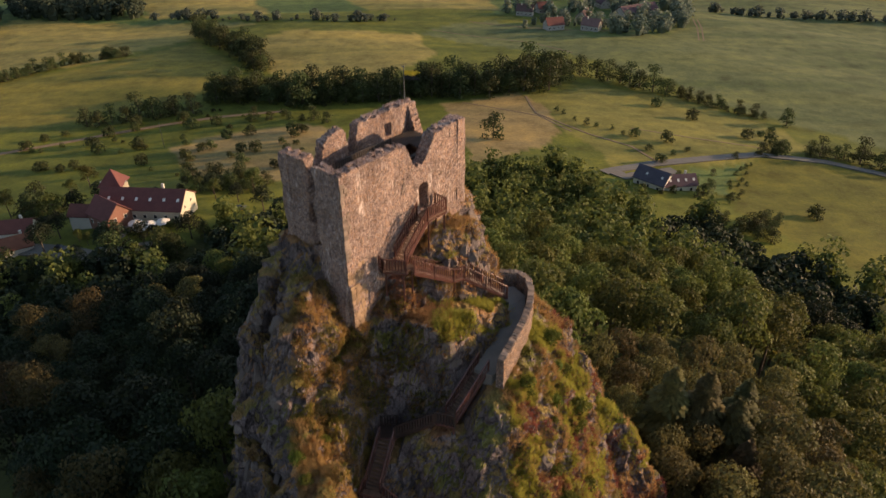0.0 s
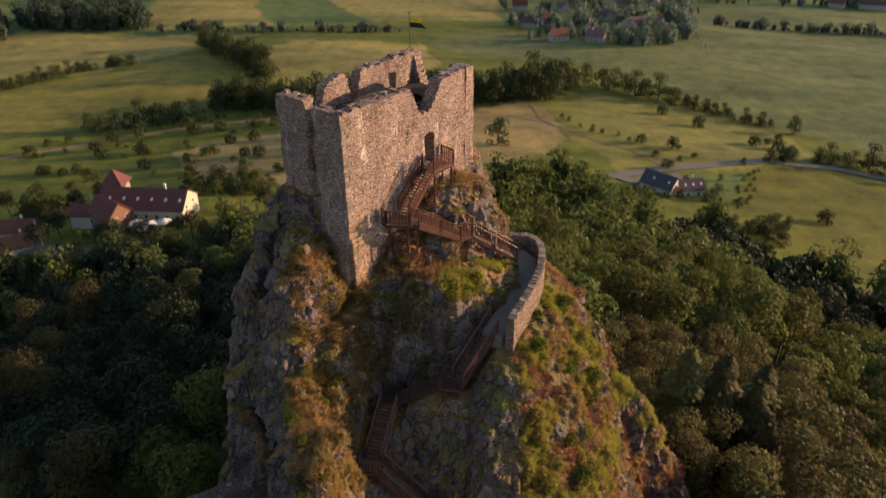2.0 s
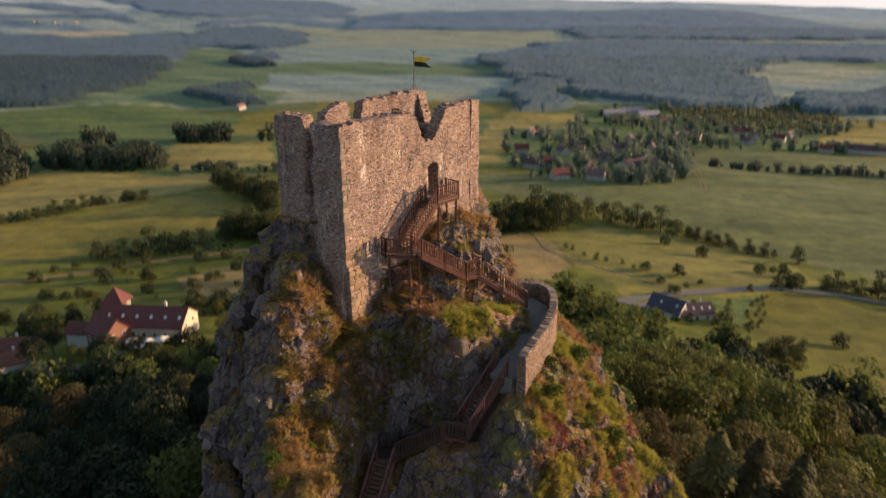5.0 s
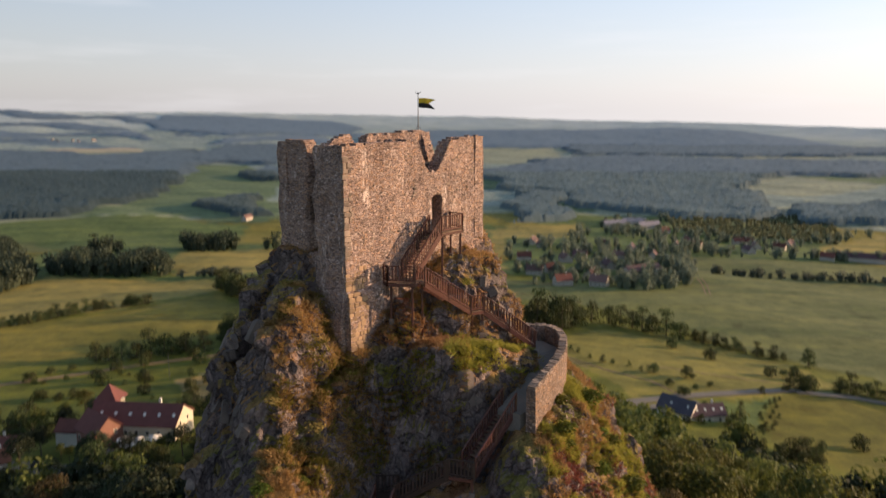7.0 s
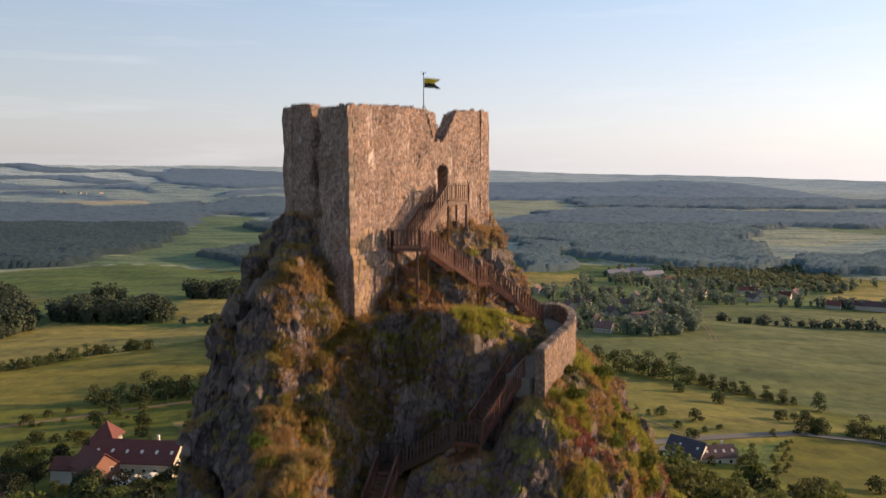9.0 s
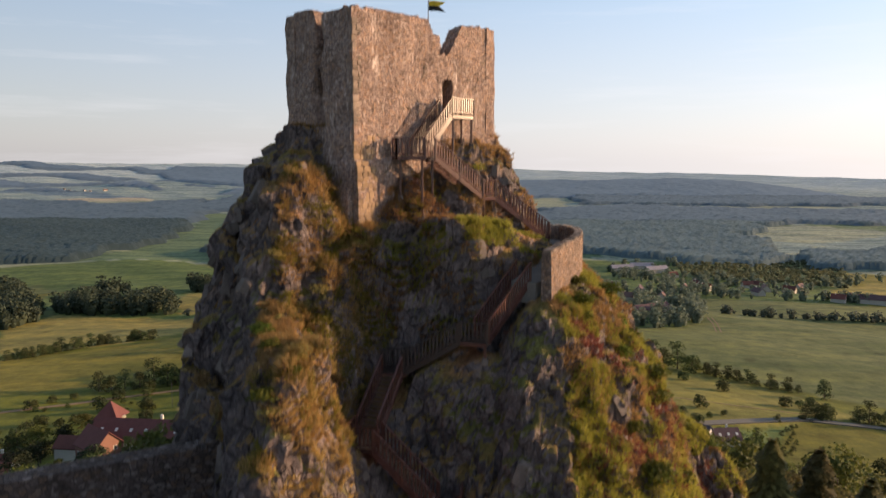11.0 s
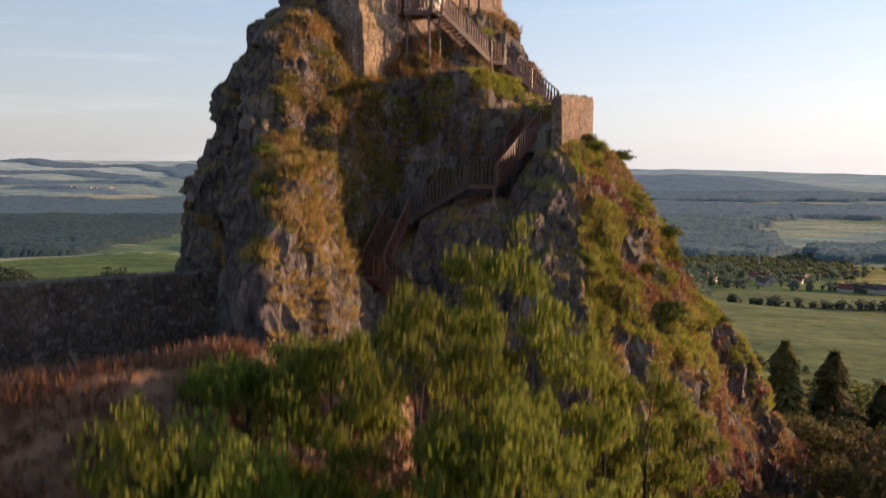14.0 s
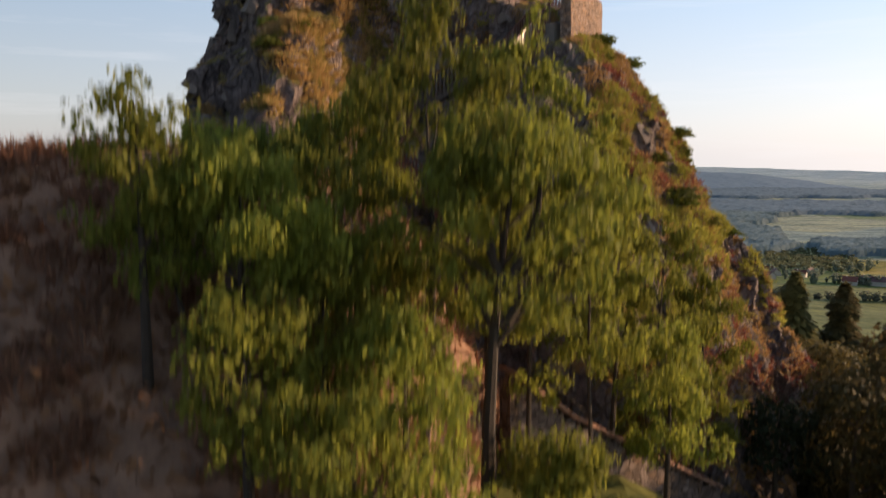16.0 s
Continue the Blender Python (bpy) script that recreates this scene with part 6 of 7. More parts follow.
# the birches on the bank, close to the end of the way
def birch(x, y, top, radius, seed, clear=0.3, thick=0.09, lean=(0.0, 0.0), limb_count=11, leaves=70, forks=()):
    """A slender tree: a bent stem, rising limbs with drooping twigs, and small leaves in loose sprays along them."""
    foot = max(land_at(x, y), float(BANK_V[np.argmin(np.hypot(BANK_V[:, 0] - x, BANK_V[:, 1] - y)), 2]))
    height = top - foot
    root = thing("birch_tree", "slender leafy birch with loose olive-green sprays on the bank", "tree", (x, y, foot), "birches on the bank")
    rng, nr = random.Random(seed), np.random.default_rng(seed)
    bend = [rng.uniform(-0.35, 0.35) for _ in range(2)]

    def stem(f):
        return Vector((lean[0] * f + bend[0] * math.sin(3.1 * f), lean[1] * f + bend[1] * math.sin(2.7 * f), f * height))

    fs = [0.0, 0.2, 0.4, 0.6, 0.8, 1.0]
    part("trunk", Build().tube([stem(f) + Vector((0, 0, -0.5 if f == 0 else 0)) for f in fs], [thick * (1.25 - 1.15 * f) for f in fs], 8), BARK_DARK, root)
    sprays = [(*stem(f), 0.4) for f in (0.9, 0.97, 1.02)]
    for i in range(limb_count):
        f = clear + (0.95 - clear) * (i + rng.uniform(0.1, 0.9)) / limb_count
        a = 2.4 * i + rng.uniform(-0.4, 0.4)
        reach = radius * (1.05 - 0.6 * (f - clear) / (1 - clear)) * rng.uniform(0.65, 1.15)
        p0, out = stem(f), Vector((math.cos(a), math.sin(a), 0))
        rise = reach * rng.uniform(0.45, 0.95)
        pts = [p0, p0 + out * reach * 0.35 + Vector((0, 0, rise * 0.55)), p0 + out * reach * 0.7 + Vector((0, 0, rise * 0.95)), p0 + out * reach + Vector((0, 0, rise * 0.9))]
        r = thick * (0.62 - 0.4 * f)
        part("limb", Build().tube(pts, [r, r * 0.7, r * 0.45, r * 0.15], 5), BARK_DARK, root)
        side = Vector((-out.y, out.x, 0))
        for k in (0.45, 0.6, 0.75, 0.9, 1.02):
            at = pts[1].lerp(pts[3], (k - 0.35) / 0.65)
            for s in (-1, 1):
                q = at + side * s * reach * rng.uniform(0.08, 0.34) + Vector((0, 0, rng.uniform(-0.45, 0.25)))
                sprays.append((q.x, q.y, q.z, rng.uniform(0.2, 0.44)))
    for line in forks:
        pts = [Vector(p) - Vector((x, y, foot)) for p in line]
        part("limb", Build().tube(pts, [thick * 0.72, thick * 0.55, thick * 0.38, thick * 0.12], 7), BARK_DARK, root)
        sprays += [(*(pts[3] + Vector((rng.uniform(-0.6, 0.6), rng.uniform(-0.5, 0.5), rng.uniform(-0.4, 0.7)))), rng.uniform(0.25, 0.45)) for _ in range(9)]
    if forks:
        # sprays on the camera's side are dropped so that the lower stem shows in view
        sprays = [q for q in sprays if not (abs(q[0] - stem(0.5).x) < 1.2 and q[1] < 0.5 and q[2] < 0.68 * height)]
    v = cards(nr, sprays, leaves * len(sprays), 0.11, squash=1.25, low=-0.95, inner=0.1)
    mid = v[..., 2].mean(1, keepdims=True)
    v[..., 2] = mid + (v[..., 2] - mid) * 1.5
    ob = new("crown", card_mesh("crown", v, LEAF_NEAR))
    ob.parent = root
    return root


birch(0.9, 19.3, 18.6, 2.6, 61, 0.2, 0.07, limb_count=13)
birch(-0.2, 20.0, 17.7, 2.0, 60, 0.22, limb_count=13)
birch(2.7, 18.2, 15.8, 2.4, 67, 0.2, 0.06, limb_count=13)
birch(-1.9, 14.6, 17.6, 2.4, 62, 0.35)
birch(-3.9, 16.4, 16.0, 2.2, 63, 0.3)
birch(-6.6, 11.6, 16.1, 1.3, 64, 0.45, leaves=26, limb_count=8)
birch(-5.0, 12.4, 15.1, 2.1, 65, 0.25, leaves=52)
birch(-0.35, 12.9, 15.6, 2.6, 66, 0.55, 0.17, (0.5, 0.4), 13, forks=(
    [(-0.12, 12.95, 11.9), (0.25, 13.0, 12.45), (0.75, 13.05, 12.9), (1.25, 13.1, 13.3)], [(-0.05, 13.0, 12.7), (0.3, 13.1, 13.4), (0.5, 13.2, 14.1), (0.55, 13.2, 14.9)],
    [(-0.1, 13.0, 12.5), (-0.4, 13.0, 13.2), (-0.5, 13.1, 13.9), (-0.9, 13.1, 14.6)]))
birch(-2.1, 11.2, 12.2, 1.6, 68, 0.2, leaves=36)
birch(-6.4, 17.4, 15.0, 1.9, 69, 0.3)
birch(-2.9, 10.2, 11.0, 1.7, 70, 0.2, leaves=36)
birch(-4.2, 14.2, 13.2, 1.8, 74, 0.2, leaves=58)
birch(5.6, 21.5, 9.6, 1.7, 75, 0.15)
birch(0.7, 12.4, 9.6, 1.5, 78, 0.1, leaves=58)
birch(-6.2, 12.7, 14.7, 2.0, 79, 0.15, 0.06, leaves=36)
birch(-4.4, 10.3, 12.4, 1.5, 81, 0.1, leaves=28)
birch(-3.4, 12.4, 12.9, 1.8, 82, 0.08, leaves=38)
birch(-3.0, 13.4, 13.0, 1.6, 83, 0.08, leaves=38)
birch(4.4, 24.6, 13.4, 2.5, 84, 0.15)
birch(6.6, 26.0, 12.7, 2.4, 85, 0.15)
birch(8.3, 27.6, 10.6, 2.1, 86, 0.12)


def litter():
    """Dead leaves and dry bracken strewn over the bank."""
    rng = np.random.default_rng(90)
    ok = BANK_V[:, 2] > 2
    base = BANK_V[ok][rng.choice(ok.sum(), 70000)] + rng.normal(scale=0.14, size=(70000, 3)) * [1, 1, 0.25]
    a = rng.normal(size=base.shape)
    a /= np.linalg.norm(a, axis=1)[:, None]
    b = np.cross(a, rng.normal(size=base.shape))
    b /= np.linalg.norm(b, axis=1)[:, None]
    s = rng.uniform(0.05, 0.2, (len(base), 1))
    v = np.stack([base - a * s, base - b * s * 0.5, base + a * s + [0, 0, 0.05], base + b * s * 0.5], 1)
    ob = new("leaf_litter", card_mesh("leaf_litter", v, DEAD_LEAF))
    tagged(ob, "rust-brown dead leaves and bracken over the bank", "leaves", kind="stuff")


litter()


# ---- turf and shrubs on the crag ----
def tufts(name, label, mat, keep, count, seed, tall, patch, least, source=None):
    """Tufts of blades wherever the crag's slope can hold them, in patches."""
    rng = np.random.default_rng(seed)
    base = (CRAG_V if source is None else source)[keep][rng.choice(keep.sum(), count)]
    base = base + rng.normal(scale=0.06, size=base.shape) * [1, 1, 0.2]
    grain = np.array([noise.noise(Vector(p) * patch + Vector((seed, 0, 0))) for p in base.tolist()])
    base = base[grain > least]
    n = len(base)
    blades = 7
    a = rng.uniform(0, 6.283, (n, blades))
    lean = rng.uniform(0.08, 0.42, (n, blades)) * tall / 0.4
    h = rng.uniform(0.4, 1.2, (n, 1)) * tall * rng.uniform(0.7, 1.1, (n, blades))
    root = base[:, None, :] + np.stack([np.cos(a) * 0.1, np.sin(a) * 0.1, np.full_like(a, -0.06)], -1)
    tip = root + np.stack([np.cos(a) * lean, np.sin(a) * lean, h], -1)
    side = np.stack([-np.sin(a), np.cos(a), np.zeros_like(a)], -1) * 0.034
    v = np.stack([root - side, root + side, tip], 2).reshape(-1, 3)
    me = bpy.data.meshes.new(name)
    me.from_pydata(v.tolist(), [], np.arange(len(v)).reshape(-1, 3).tolist())
    me.materials.append(mat)
    tagged(new(name, me), label, "grass", kind="stuff")


CX, CY, CZ = CRAG_V[:, 0], CRAG_V[:, 1], CRAG_V[:, 2]
on_stairs = (CX > -6.5) & (CX < 4.5) & (CY < 41.0)
ledge = (CX > -0.8) & (CX < 5.0) & (CY > 40.5) & (CY < 46.5) & (CZ > 22.6) & (CRAG_N[:, 2] > 0.45)
bare = ((CX < -10.6) & (CRAG_N[:, 0] < 0.25) & (CRAG_N[:, 2] < 0.85)) | ((CY < 33) & (CRAG_N[:, 2] < 0.34) & (CRAG_N[:, 0] < 0.3)) | ((CX < -9.8) & (CRAG_N[:, 0] < 0.1) & (CRAG_N[:, 2] < 0.62)) | ((CX < -6.8) & (CY < 38) & (CZ < 17) & (CRAG_N[:, 2] < 0.6))
tufts("turf", "dry and green grass tufts on the crag ledges", CRAG_GRASS, (CRAG_N[:, 2] > 0.22) & (CY < 54) & (CZ > 0) & ~ledge & ~on_stairs & ~bare, 50000, 30, 0.30, 0.55, 0.08)
tufts("ledge_grass", "lush bright-green grass on the ledge below the stairs", LEDGE_GRASS, ledge | ((CX > 5.0) & (CY < 48) & (CZ > 4) & (CRAG_N[:, 2] > 0.36)), 34000, 32, 0.32, 0.4, -0.06)
pillar = (CX > -9.5) & (CX < -5.5) & (CY < 33) & (CZ > 11) & (CRAG_N[:, 0] > 0.3)
tufts("pillar_grass", "thin straw grass on the rock pillar", CRAG_GRASS, pillar, 3500, 47, 0.26, 0.8, 0.0)
rib = (CX < -5.5) & (CX > -12.5) & (CY < 43) & (CZ > 15.5) & (CRAG_N[:, 2] > 0.2) & ~bare
tufts("rib_grass", "shaggy straw-coloured grass along the crag's grassy rib", CRAG_GRASS, rib, 9000, 37, 0.32, 0.7, 0.05)
tufts("rib_herbs", "green grass and herbs in patches on the crag's rib", LEDGE_GRASS, rib, 11000, 46, 0.26, 0.6, 0.06)
hollow = (CX > -7.5) & (CX < 0.5) & (CY > 39.2) & (CY < 44.5) & (CZ > 18) & (CRAG_N[:, 2] > 0.25)
tufts("hollow_grass", "straw grass in the hollow under the tower", CRAG_GRASS, hollow, 5000, 41, 0.28, 0.5, -0.02)
tufts("hollow_herbs", "green grass in the hollow under the tower", LEDGE_GRASS, hollow, 7000, 48, 0.28, 0.45, 0.0)
tufts("dry_bracken", "patches of dry rust-brown bracken on the bank", DRY_BRACKEN, BANK_V[:, 2] > 6, 30000, 43, 0.42, 0.55, -0.12, BANK_V)
tufts("heather", "rust-red heather in patches on the crag's sunny flank", HEATHER, (CX > 2.5) & (CZ < 20.5) & (CRAG_N[:, 2] > 0.3) & ~on_stairs, 20000, 33, 0.30, 0.33, 0.10)


def crag_shrubs():
    rng = np.random.default_rng(31)
    src = broadleaf("crag_shrub", "small leafy shrub rooted in the crag", 71, 1.3, 0.85, 0.0, 500, 0.2, SHRUB, 0.04)[0]
    tagged(src, category="shrub", group="shrubs on the crag")
    ok = (CRAG_N[:, 2] > 0.35) & (CRAG_V[:, 1] < 50) & (CRAG_V[:, 2] < 23) & (CRAG_V[:, 2] > 0) & ((CRAG_V[:, 0] > 5) | (np.abs(CRAG_V[:, 0] + 8) < 3))
    # kept off the stairs and the path
    ok &= ~((CRAG_V[:, 0] > -7.2) & (CRAG_V[:, 0] < 5))
    pts = CRAG_V[ok]
    for i, p in enumerate(pts[rng.choice(len(pts), 38)].tolist()):
        k = rng.uniform(0.4, 1.15)
        at = pose(*p, 0, 0, rng.uniform(0, 360))
        ob = src if i == 0 else copy_thing(src, at)
        ob.matrix_basis = at @ Matrix.Diagonal((k * 1.2, k * 1.2, k * 0.6, 1))


crag_shrubs()


def brambles():
    """Low rust and olive brambles that cling to the rib and the sunny flank."""
    rng = np.random.default_rng(44)
    src = broadleaf("bramble", "low rust and olive bramble clinging to the crag", 73, 0.9, 0.75, -0.3, 300, 0.16, BRAMBLE, 0.03)[0]
    tagged(src, category="shrub", group="brambles on the crag")
    stem = [c for c in src.children if c.name.startswith("trunk")][0]
    stem.data = Build().tube([(0, 0, -0.3), (0.05, 0.03, 0.2), (0.0, 0.08, 0.6)], [0.04, 0.03, 0.01], 6).mesh("trunk", BARK)
    flank = (CX > 4.5) & (CY < 47) & (CZ > 3) & (CZ < 21) & (CRAG_N[:, 2] > 0.25)
    made = 0
    for keep, count in ((rib, 46), (flank, 40)):
        pts = CRAG_V[keep]
        for p in pts[rng.choice(len(pts), count)].tolist():
            k = rng.uniform(0.3, 0.75)
            at = pose(*p, rng.uniform(-20, 20), rng.uniform(-20, 20), rng.uniform(0, 360))
            ob = copy_thing(src, at) if made else src
            ob.matrix_basis = at @ Matrix.Diagonal((k * 1.4, k * 1.4, k * 0.7, 1))
            made += 1


brambles()


# ---- buildings ----
def roof_prism(w, l, rise, over, z):
    """A thick gabled roof along x, w deep and l long, its eaves at height z."""
    b = Build()
    hw, hl, t = w / 2 + over, l / 2 + over, 0.22
    prof = [(-hw, z), (0, z + rise), (hw, z), (hw - 0.05, z - t), (0, z + rise - t), (-hw + 0.05, z - t)]
    a = [Vector((-hl, y, q)) for y, q in prof]
    c = [Vector((hl, y, q)) for y, q in prof]
    b.quad_strip(a, c)
    b.f += [(0, 1, 4, 5), (1, 2, 3, 4), (11, 10, 7, 6), (10, 9, 8, 7)]
    return b


def gabled_walls(w, l, h, rise):
    b = Build()
    prof = [(-w / 2, -2.5), (w / 2, -2.5), (w / 2, h), (0, h + rise * 0.98 * (w / (w + 0.9))), (-w / 2, h)]
    a = [Vector((-l / 2, y, q)) for y, q in prof]
    c = [Vector((l / 2, y, q)) for y, q in prof]
    b.quad_strip(a, c)
    b.f += [(4, 3, 2, 1, 0), (5, 6, 7, 8, 9)]
    return b


def house(name, label, x, y, turn, w, l, h, rise, wall_mat, roof_mat, windows=True, base=None, parent=None, chimney=True, skylights=0):
    root = parent or thing(name, label, "house")
    z = land_at(x, y) if base is None else base
    m = pose(x, y, z, 0, 0, turn)

    def put(pname, build, mat, owner=root):
        ob = part(pname, build, mat, owner)
        if owner is root:
            ob.matrix_basis = m
        return ob

    put("wall", gabled_walls(w, l, h, rise), wall_mat)
    roof = put("roof", roof_prism(w, l, rise, 0.45, h), roof_mat)
    if chimney:
        put("chimney", Build().box(Matrix.Translation((l * 0.22, w * 0.1, h + rise + 0.1)), 0.7, 0.6, 1.6, 0.04), RENDER_W, roof)
    slope = math.degrees(math.atan2(rise, w / 2))
    for i in range(skylights):
        q = -l / 2 + l * (i + 0.7) / skylights
        put("skylight", Build().box(pose(q, -w * 0.27, h + rise * 0.46 + 0.16, slope), 0.8, 1.1, 0.12), CANVAS, roof)
    if windows:
        n = max(2, int(l / 3.2))
        for s in (-1, 1):
            for i in range(n):
                q = -l / 2 + l * (i + 0.5) / n
                win = put("window", Build().box(Matrix.Translation((q, s * (w / 2 + 0.02), h * 0.52)), 1.15, 0.1, 1.35), RENDER_W)
                put("pane", Build().box(Matrix.Translation((q, s * (w / 2 + 0.06), h * 0.52)), 0.9, 0.06, 1.1), GLASSY, win)
        for s in (-1, 1):
            for q in (-w / 5, w / 5):
                win = put("window", Build().box(Matrix.Translation((s * (l / 2 + 0.02), q, h * 0.9)), 0.1, 1.05, 1.3), RENDER_W)
                put("pane", Build().box(Matrix.Translation((s * (l / 2 + 0.06), q, h * 0.9)), 0.06, 0.8, 1.05), GLASSY, win)
    return root


# the inn at the foot of the hill
inn = thing("inn", "long red-roofed country inn with yellow gables and a terrace", "house")
house("inn", "", -92.2, 191.0, -4, 12.0, 26.0, 4.5, 4.5, RENDER_Y, DARK_RED, True, -52.3, inn, True, 6)
house("inn", "", -101.2, 184.6, -34, 8.6, 10.0, 4.6, 4.6, CLADDING, DARK_RED, True, -52.8, inn, False)
part("hipped_roof", Build().tube([(-104.8, 198.6, -45.6), (-104.8, 198.6, -45.4), (-104.8, 198.6, -40.8)], [5.4, 5.2, 0.1], 4), DARK_RED, inn)
part("stair_block", Build().box(pose(-104.8, 198.6, -49.6, 0, 0, 45), 6.4, 6.4, 8.6, 0.1), RENDER_Y, inn)
house("inn", "", -110.0, 187.5, -4, 6.5, 8.0, 3.6, 2.6, RENDER_W, RED_TILE, False, -53.3, inn, False)


def parasol(x, y, z, r):
    root = thing("parasol", "open off-white canvas parasol on the inn terrace", "parasol", (x, y, z), "terrace parasols")
    part("pole", Build().tube([(0, 0, -1.2), (0, 0, 2.7)], [0.04, 0.04], 6), STEEL, root)
    b = Build()
    n = 8
    ring = lambda k, q: [Vector((math.cos(6.283 * i / n) * k, math.sin(6.283 * i / n) * k, q)) for i in range(n)]
    b.quad_strip(ring(r, 2.1), ring(0.05, 2.95))
    b.quad_strip(ring(0.05, 2.9), ring(r, 2.05))
    part("canopy", b, CANVAS, root)
    return root


for x, y in [(-92.5, 181.0), (-88.0, 180.0), (-84.5, 181.5), (-90.0, 177.5)]:
    parasol(x, y, land_at(x, y), 2.3)
tagged(part("terrace", Build().box(pose(-88, 179.5, -52.2 - 1.35, 0, 0, -4), 18, 8, 3.0), ASPHALT), "paved inn terrace", "terrace", kind="structure")
house("outbuilding", "small orange-roofed outbuilding among trees", -127, 176, 30, 6, 8, 2.6, 3.0, RENDER_W, ORANGE_TILE, False)
house("outbuilding", "small red-roofed barn among trees", -136, 190, 10, 7, 12, 3.0, 3.0, RENDER_W, RED_TILE, False)



def mast(x, y, tall):
    root = thing("lattice_mast", "slender grey steel mast in the meadow", "mast", (x, y, land_at(x, y)))
    for a in (0.5, 2.6, 4.7):
        part("leg", Build().tube([(0.35 * math.cos(a), 0.35 * math.sin(a), -0.5), (0.12 * math.cos(a), 0.12 * math.sin(a), tall)], [0.045, 0.035], 5), STEEL, root)
    for k in range(9):
        z = tall * (k + 0.5) / 9
        r = 0.35 - 0.23 * z / tall
        part("brace", Build().tube([(r * math.cos(a), r * math.sin(a), z) for a in (0.5, 2.6, 4.7, 6.78)], [0.03] * 4, 4), STEEL, root)
    part("beacon", Build().tube([(0, 0, tall - 0.1), (0, 0, tall + 0.5)], [0.1, 0.07], 6), STEEL, root)


mast(-123, 284, 11.5)


def parked_car(x, y, turn, paint, label):
    """A small saloon: rounded body, glass cabin and four wheels."""
    root = thing("parked_car", label, "car", group="parked cars")
    m = pose(x, y, land_at(x, y) + 0.45, 0, 0, turn)
    prof = [(-2.1, 0.25), (-2.05, 0.75), (-1.1, 0.88), (1.0, 0.92), (1.95, 0.72), (2.15, 0.45), (2.1, 0.25)]
    b = Build()
    b.quad_strip([Vector((px, -0.85, pz)) for px, pz in prof], [Vector((px, 0.85, pz)) for px, pz in prof])
    b.f += [tuple(range(6, -1, -1)), tuple(range(7, 14))]
    part("body", b, paint, root).matrix_basis = m
    b = Build()
    b.quad_strip([Vector((px, py, 0.88)) for px, py in ((-1.6, -0.78), (0.9, -0.78), (0.9, 0.78), (-1.6, 0.78))], [Vector((px, py, 1.45)) for px, py in ((-1.1, -0.6), (0.3, -0.6), (0.3, 0.6), (-1.1, 0.6))])
    b.f.append((4, 5, 6, 7))
    part("cabin", b, GLASSY, root).matrix_basis = m
    for px in (-1.35, 1.35):
        for py in (-0.8, 0.8):
            part("wheel", Build().tube([(px, py - 0.1, 0.32), (px, py + 0.1, 0.32)], [0.32, 0.32], 10), CLOTH_K, root).matrix_basis = m


parked_car(-65, 196, 20, STEEL, "dark grey parked car beside the inn")
parked_car(-112, 172, -12, STEEL, "grey parked car on the lane")
parked_car(-98, 168, 5, RENDER_W, "white parked car on the lane")
parked_car(-90, 170, 8, STEEL, "grey parked car near the terrace")

# the white house by the road
home = thing("white_house", "white L-shaped house with a dark violet-red roof", "house")
house("white_house", "", 78.5, 233.5, -42, 8.0, 12.0, 3.4, 4.0, RENDER_W, SLATE, True, land_at(78, 231) - 1.0, home, False, 2)
house("white_house", "", 87.2, 232.0, 8, 7.0, 12.0, 3.2, 3.2, RENDER_W, DARK_TILE, True, land_at(87, 231) - 1.0, home, True, 4)

# the village on the plain
vr = random.Random(19)
for i, (x, y) in enumerate([(235, 1036), (279, 1013), (267, 1048), (95, 774), (89, 805), (103, 649), (83, 593), (110, 558), (108, 517), (166, 702), (135, 611), (121, 675), (291, 972), (250, 789), (276, 800), (358, 884),
                            (371, 885), (344, 799), (319, 758), (377, 811), (409, 855), (382, 715), (421, 713), (406, 728), (279, 837), (65, 658), (66, 577), (168, 780), (190, 752), (154, 571), (81, 520), (201, 705)]):
    big = i < 3 or i in (22, 29)
    house("village_house", "small red-roofed village house among gardens", x, y, vr.uniform(-35, 35) if big else vr.uniform(0, 180), 12 if big else 9, 34 if big else 13, 5.5 if big else 4.2, 4.6,
          RENDER_G, PALE_ROOF if i < 3 else vr.choice([VILLAGE_ROOF, DARK_TILE, VILLAGE_ROOF, RED_TILE]), y < 700)
garden = []
for ob in [o for o in bpy.data.objects if o.name.startswith("village_house") and o.parent is None]:
    wall = [c for c in ob.children if c.name.startswith("wall")][0]
    x, y = wall.matrix_basis.translation[:2]
    for _ in range(4):
        a, d = vr.uniform(-0.4, 3.5), vr.uniform(13, 26)
        garden.append((x + math.cos(a) * d, y + math.sin(a) * d))
merged_trees("garden_trees", "leafy garden trees close round the village houses", garden, far_rng, 9, 4.2, 90, 2.0, LEAF_GARDEN)
for x, y in [(-325, 1078), (-1790, 3150), (-1735, 3185), (-1690, 3150), (-1640, 3190), (-1830, 3190)]:
    house("farmhouse", "pale farmhouse far out on the plain", x, y, vr.uniform(0, 180), 9, 18, 5, 4, RENDER_G, VILLAGE_ROOF, False)


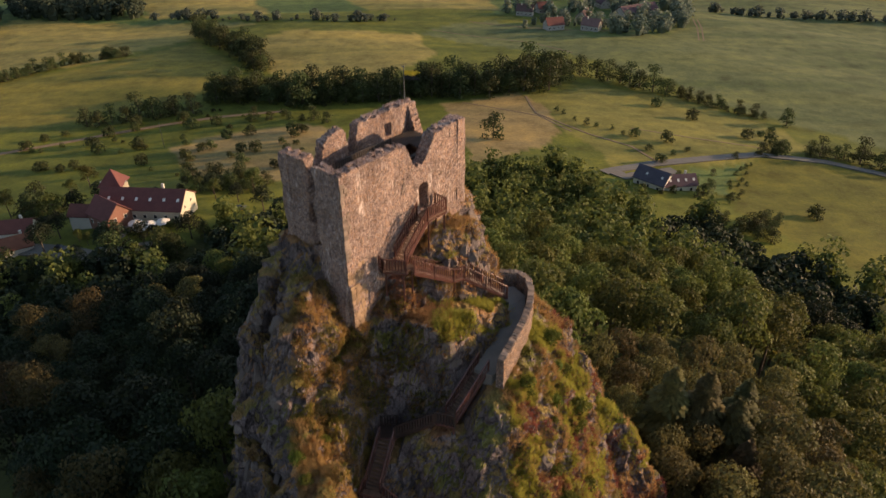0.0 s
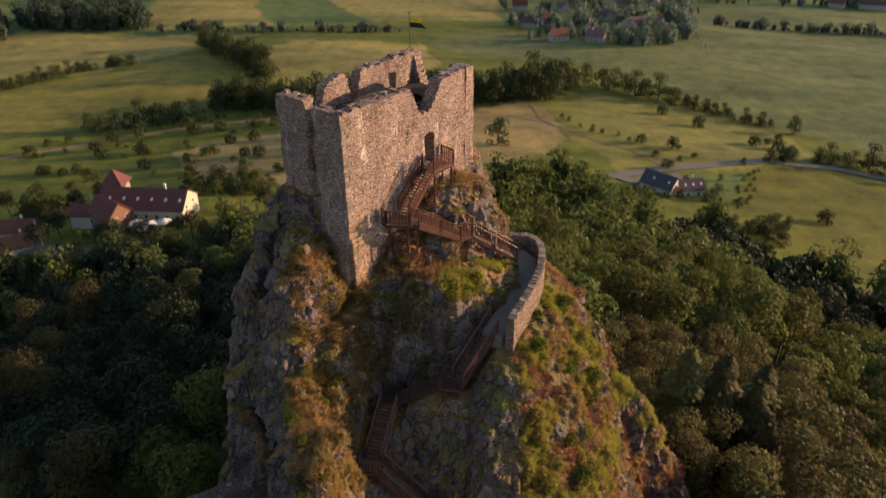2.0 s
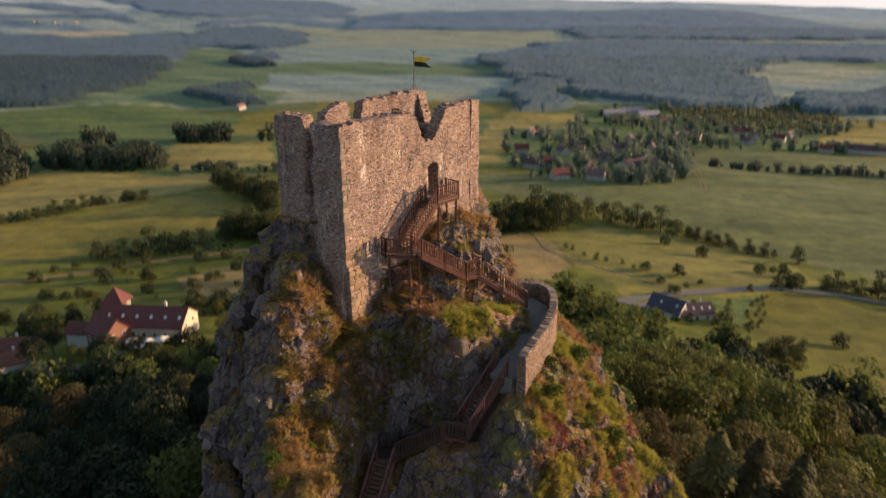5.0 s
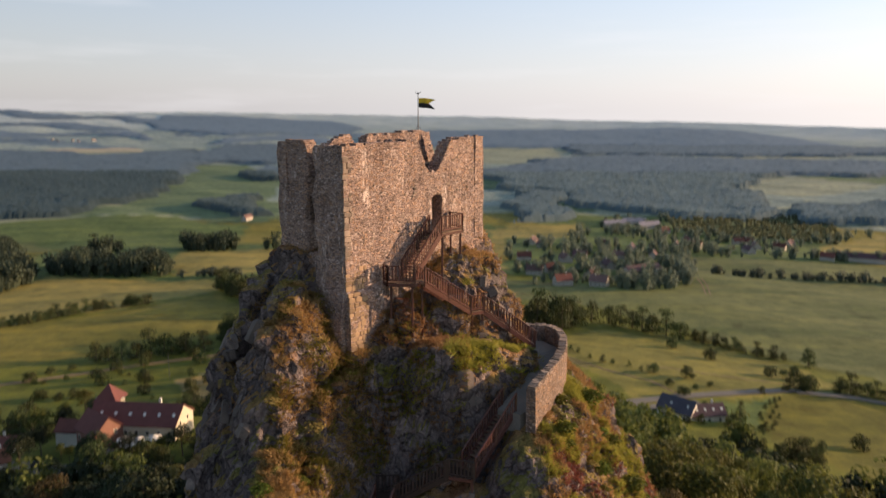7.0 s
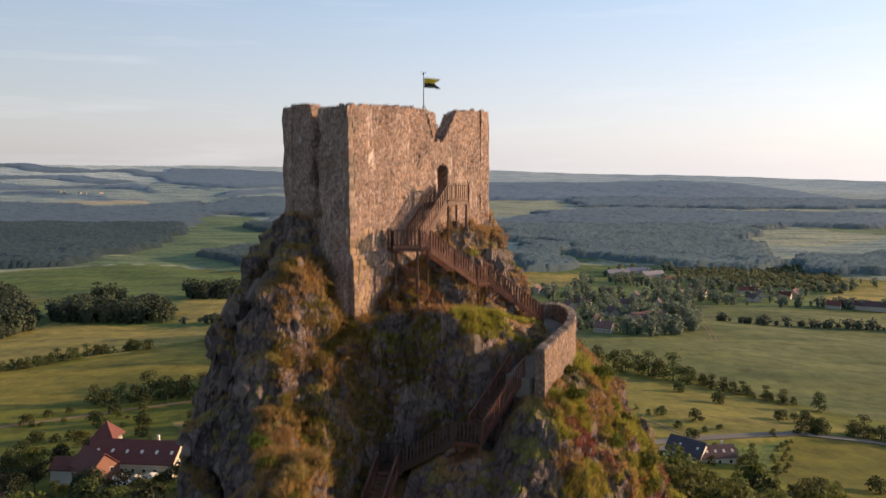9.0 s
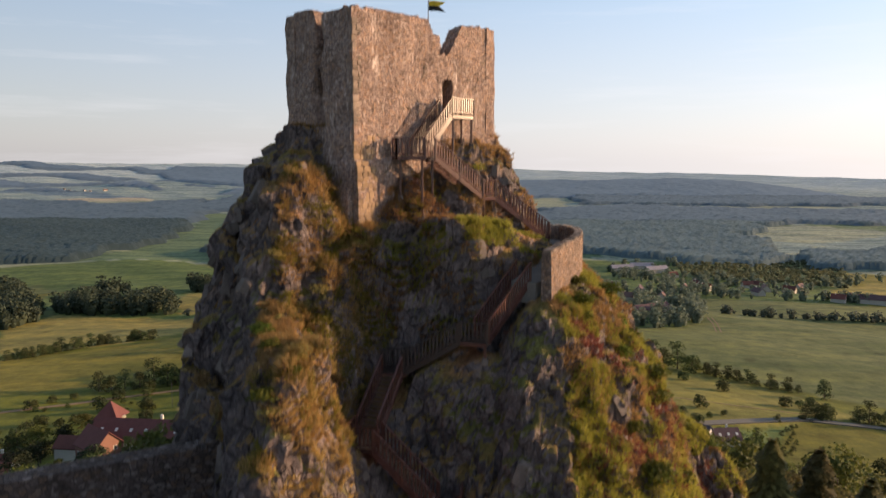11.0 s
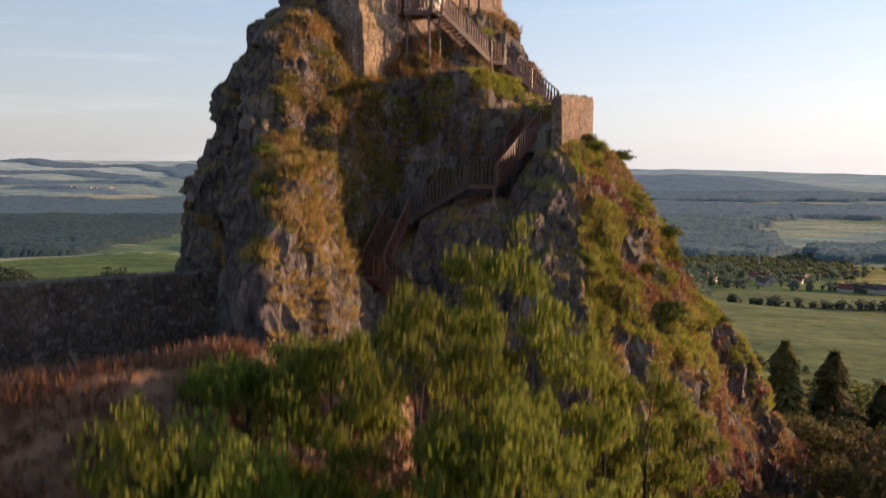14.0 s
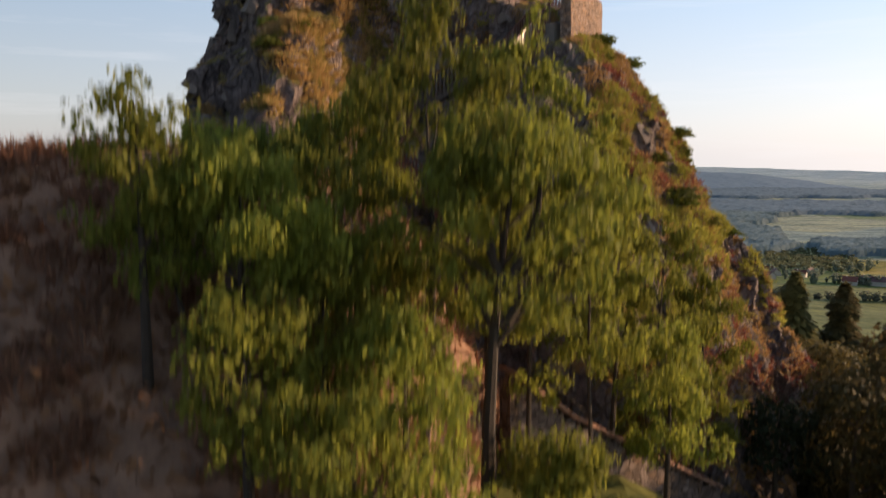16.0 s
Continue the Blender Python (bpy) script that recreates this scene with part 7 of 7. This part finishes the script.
# ---- roads ----
def strip(name, label, line, width, mat, lift=0.12, category="road"):
    """A strip of road laid on the land, in short lengths."""
    pts = []
    for (x0, y0), (x1, y1) in zip(line, line[1:]):
        n = max(2, int(math.hypot(x1 - x0, y1 - y0) / 4))
        pts += [(x0 + (x1 - x0) * k / n, y0 + (y1 - y0) * k / n) for k in range(n)]
    pts.append(line[-1])
    b = Build()
    for i, (x, y) in enumerate(pts):
        a, c = pts[max(0, i - 1)], pts[min(len(pts) - 1, i + 1)]
        d = Vector((c[0] - a[0], c[1] - a[1])).normalized()
        n = Vector((-d.y, d.x)) * width / 2
        for s in (1, -1):
            px, py = x + n.x * s, y + n.y * s
            z = land_at(px, py) + lift
            b.v += [Vector((px, py, z)), Vector((px, py, z - 0.8))]
    for i in range(len(pts) - 1):
        o = i * 4
        b.f += [(o, o + 2, o + 6, o + 4), (o + 1, o, o + 4, o + 5), (o + 2, o + 3, o + 7, o + 6)]
    tagged(part(name, b, mat), label, category, kind="structure")


strip("road", "narrow grey asphalt country road", [(62, 244), (68, 248), (84, 256), (106, 263), (134, 272), (162, 269), (182, 258), (230, 240)], 5.0, ASPHALT, 0.45)
strip("drive", "pale gravel drive beside the white house", [(66, 246), (70, 240), (76, 243), (92, 250)], 6.0, ASPHALT, 0.4)
strip("field_lane", "pale trodden lane through the meadow", [(43, 348), (45, 320), (65, 291), (81, 276), (87, 260)], 1.1, EARTH, 0.12, "lane")
strip("meadow_lane", "pale trodden lane along the meadow", [(-205, 276), (-179, 293), (-159, 306), (-137, 316), (-112, 325), (-80, 332)], 3.0, EARTH, 0.15, "lane")
strip("inn_road", "asphalt lane past the inn", [(-140, 182), (-120, 174), (-100, 166), (-84, 170)], 6.0, ASPHALT, 0.5)
for line in ([(196, 560), (190, 530), (183, 505), (178, 488)], [(199, 559), (193, 529), (186, 504), (181, 487)], [(20, 548), (60, 528), (100, 516), (140, 520)], [(22, 544), (61, 524), (100, 512), (140, 516)],
             [(-8, 520), (20, 502), (60, 480), (84, 450)], [(10, 340), (46, 316), (58, 294)], [(86, 300), (112, 290), (140, 282)]):
    strip("wheel_track", "worn wheel track through a crop field", line, 0.9, EARTH, 0.08, "track")
wall_stones()
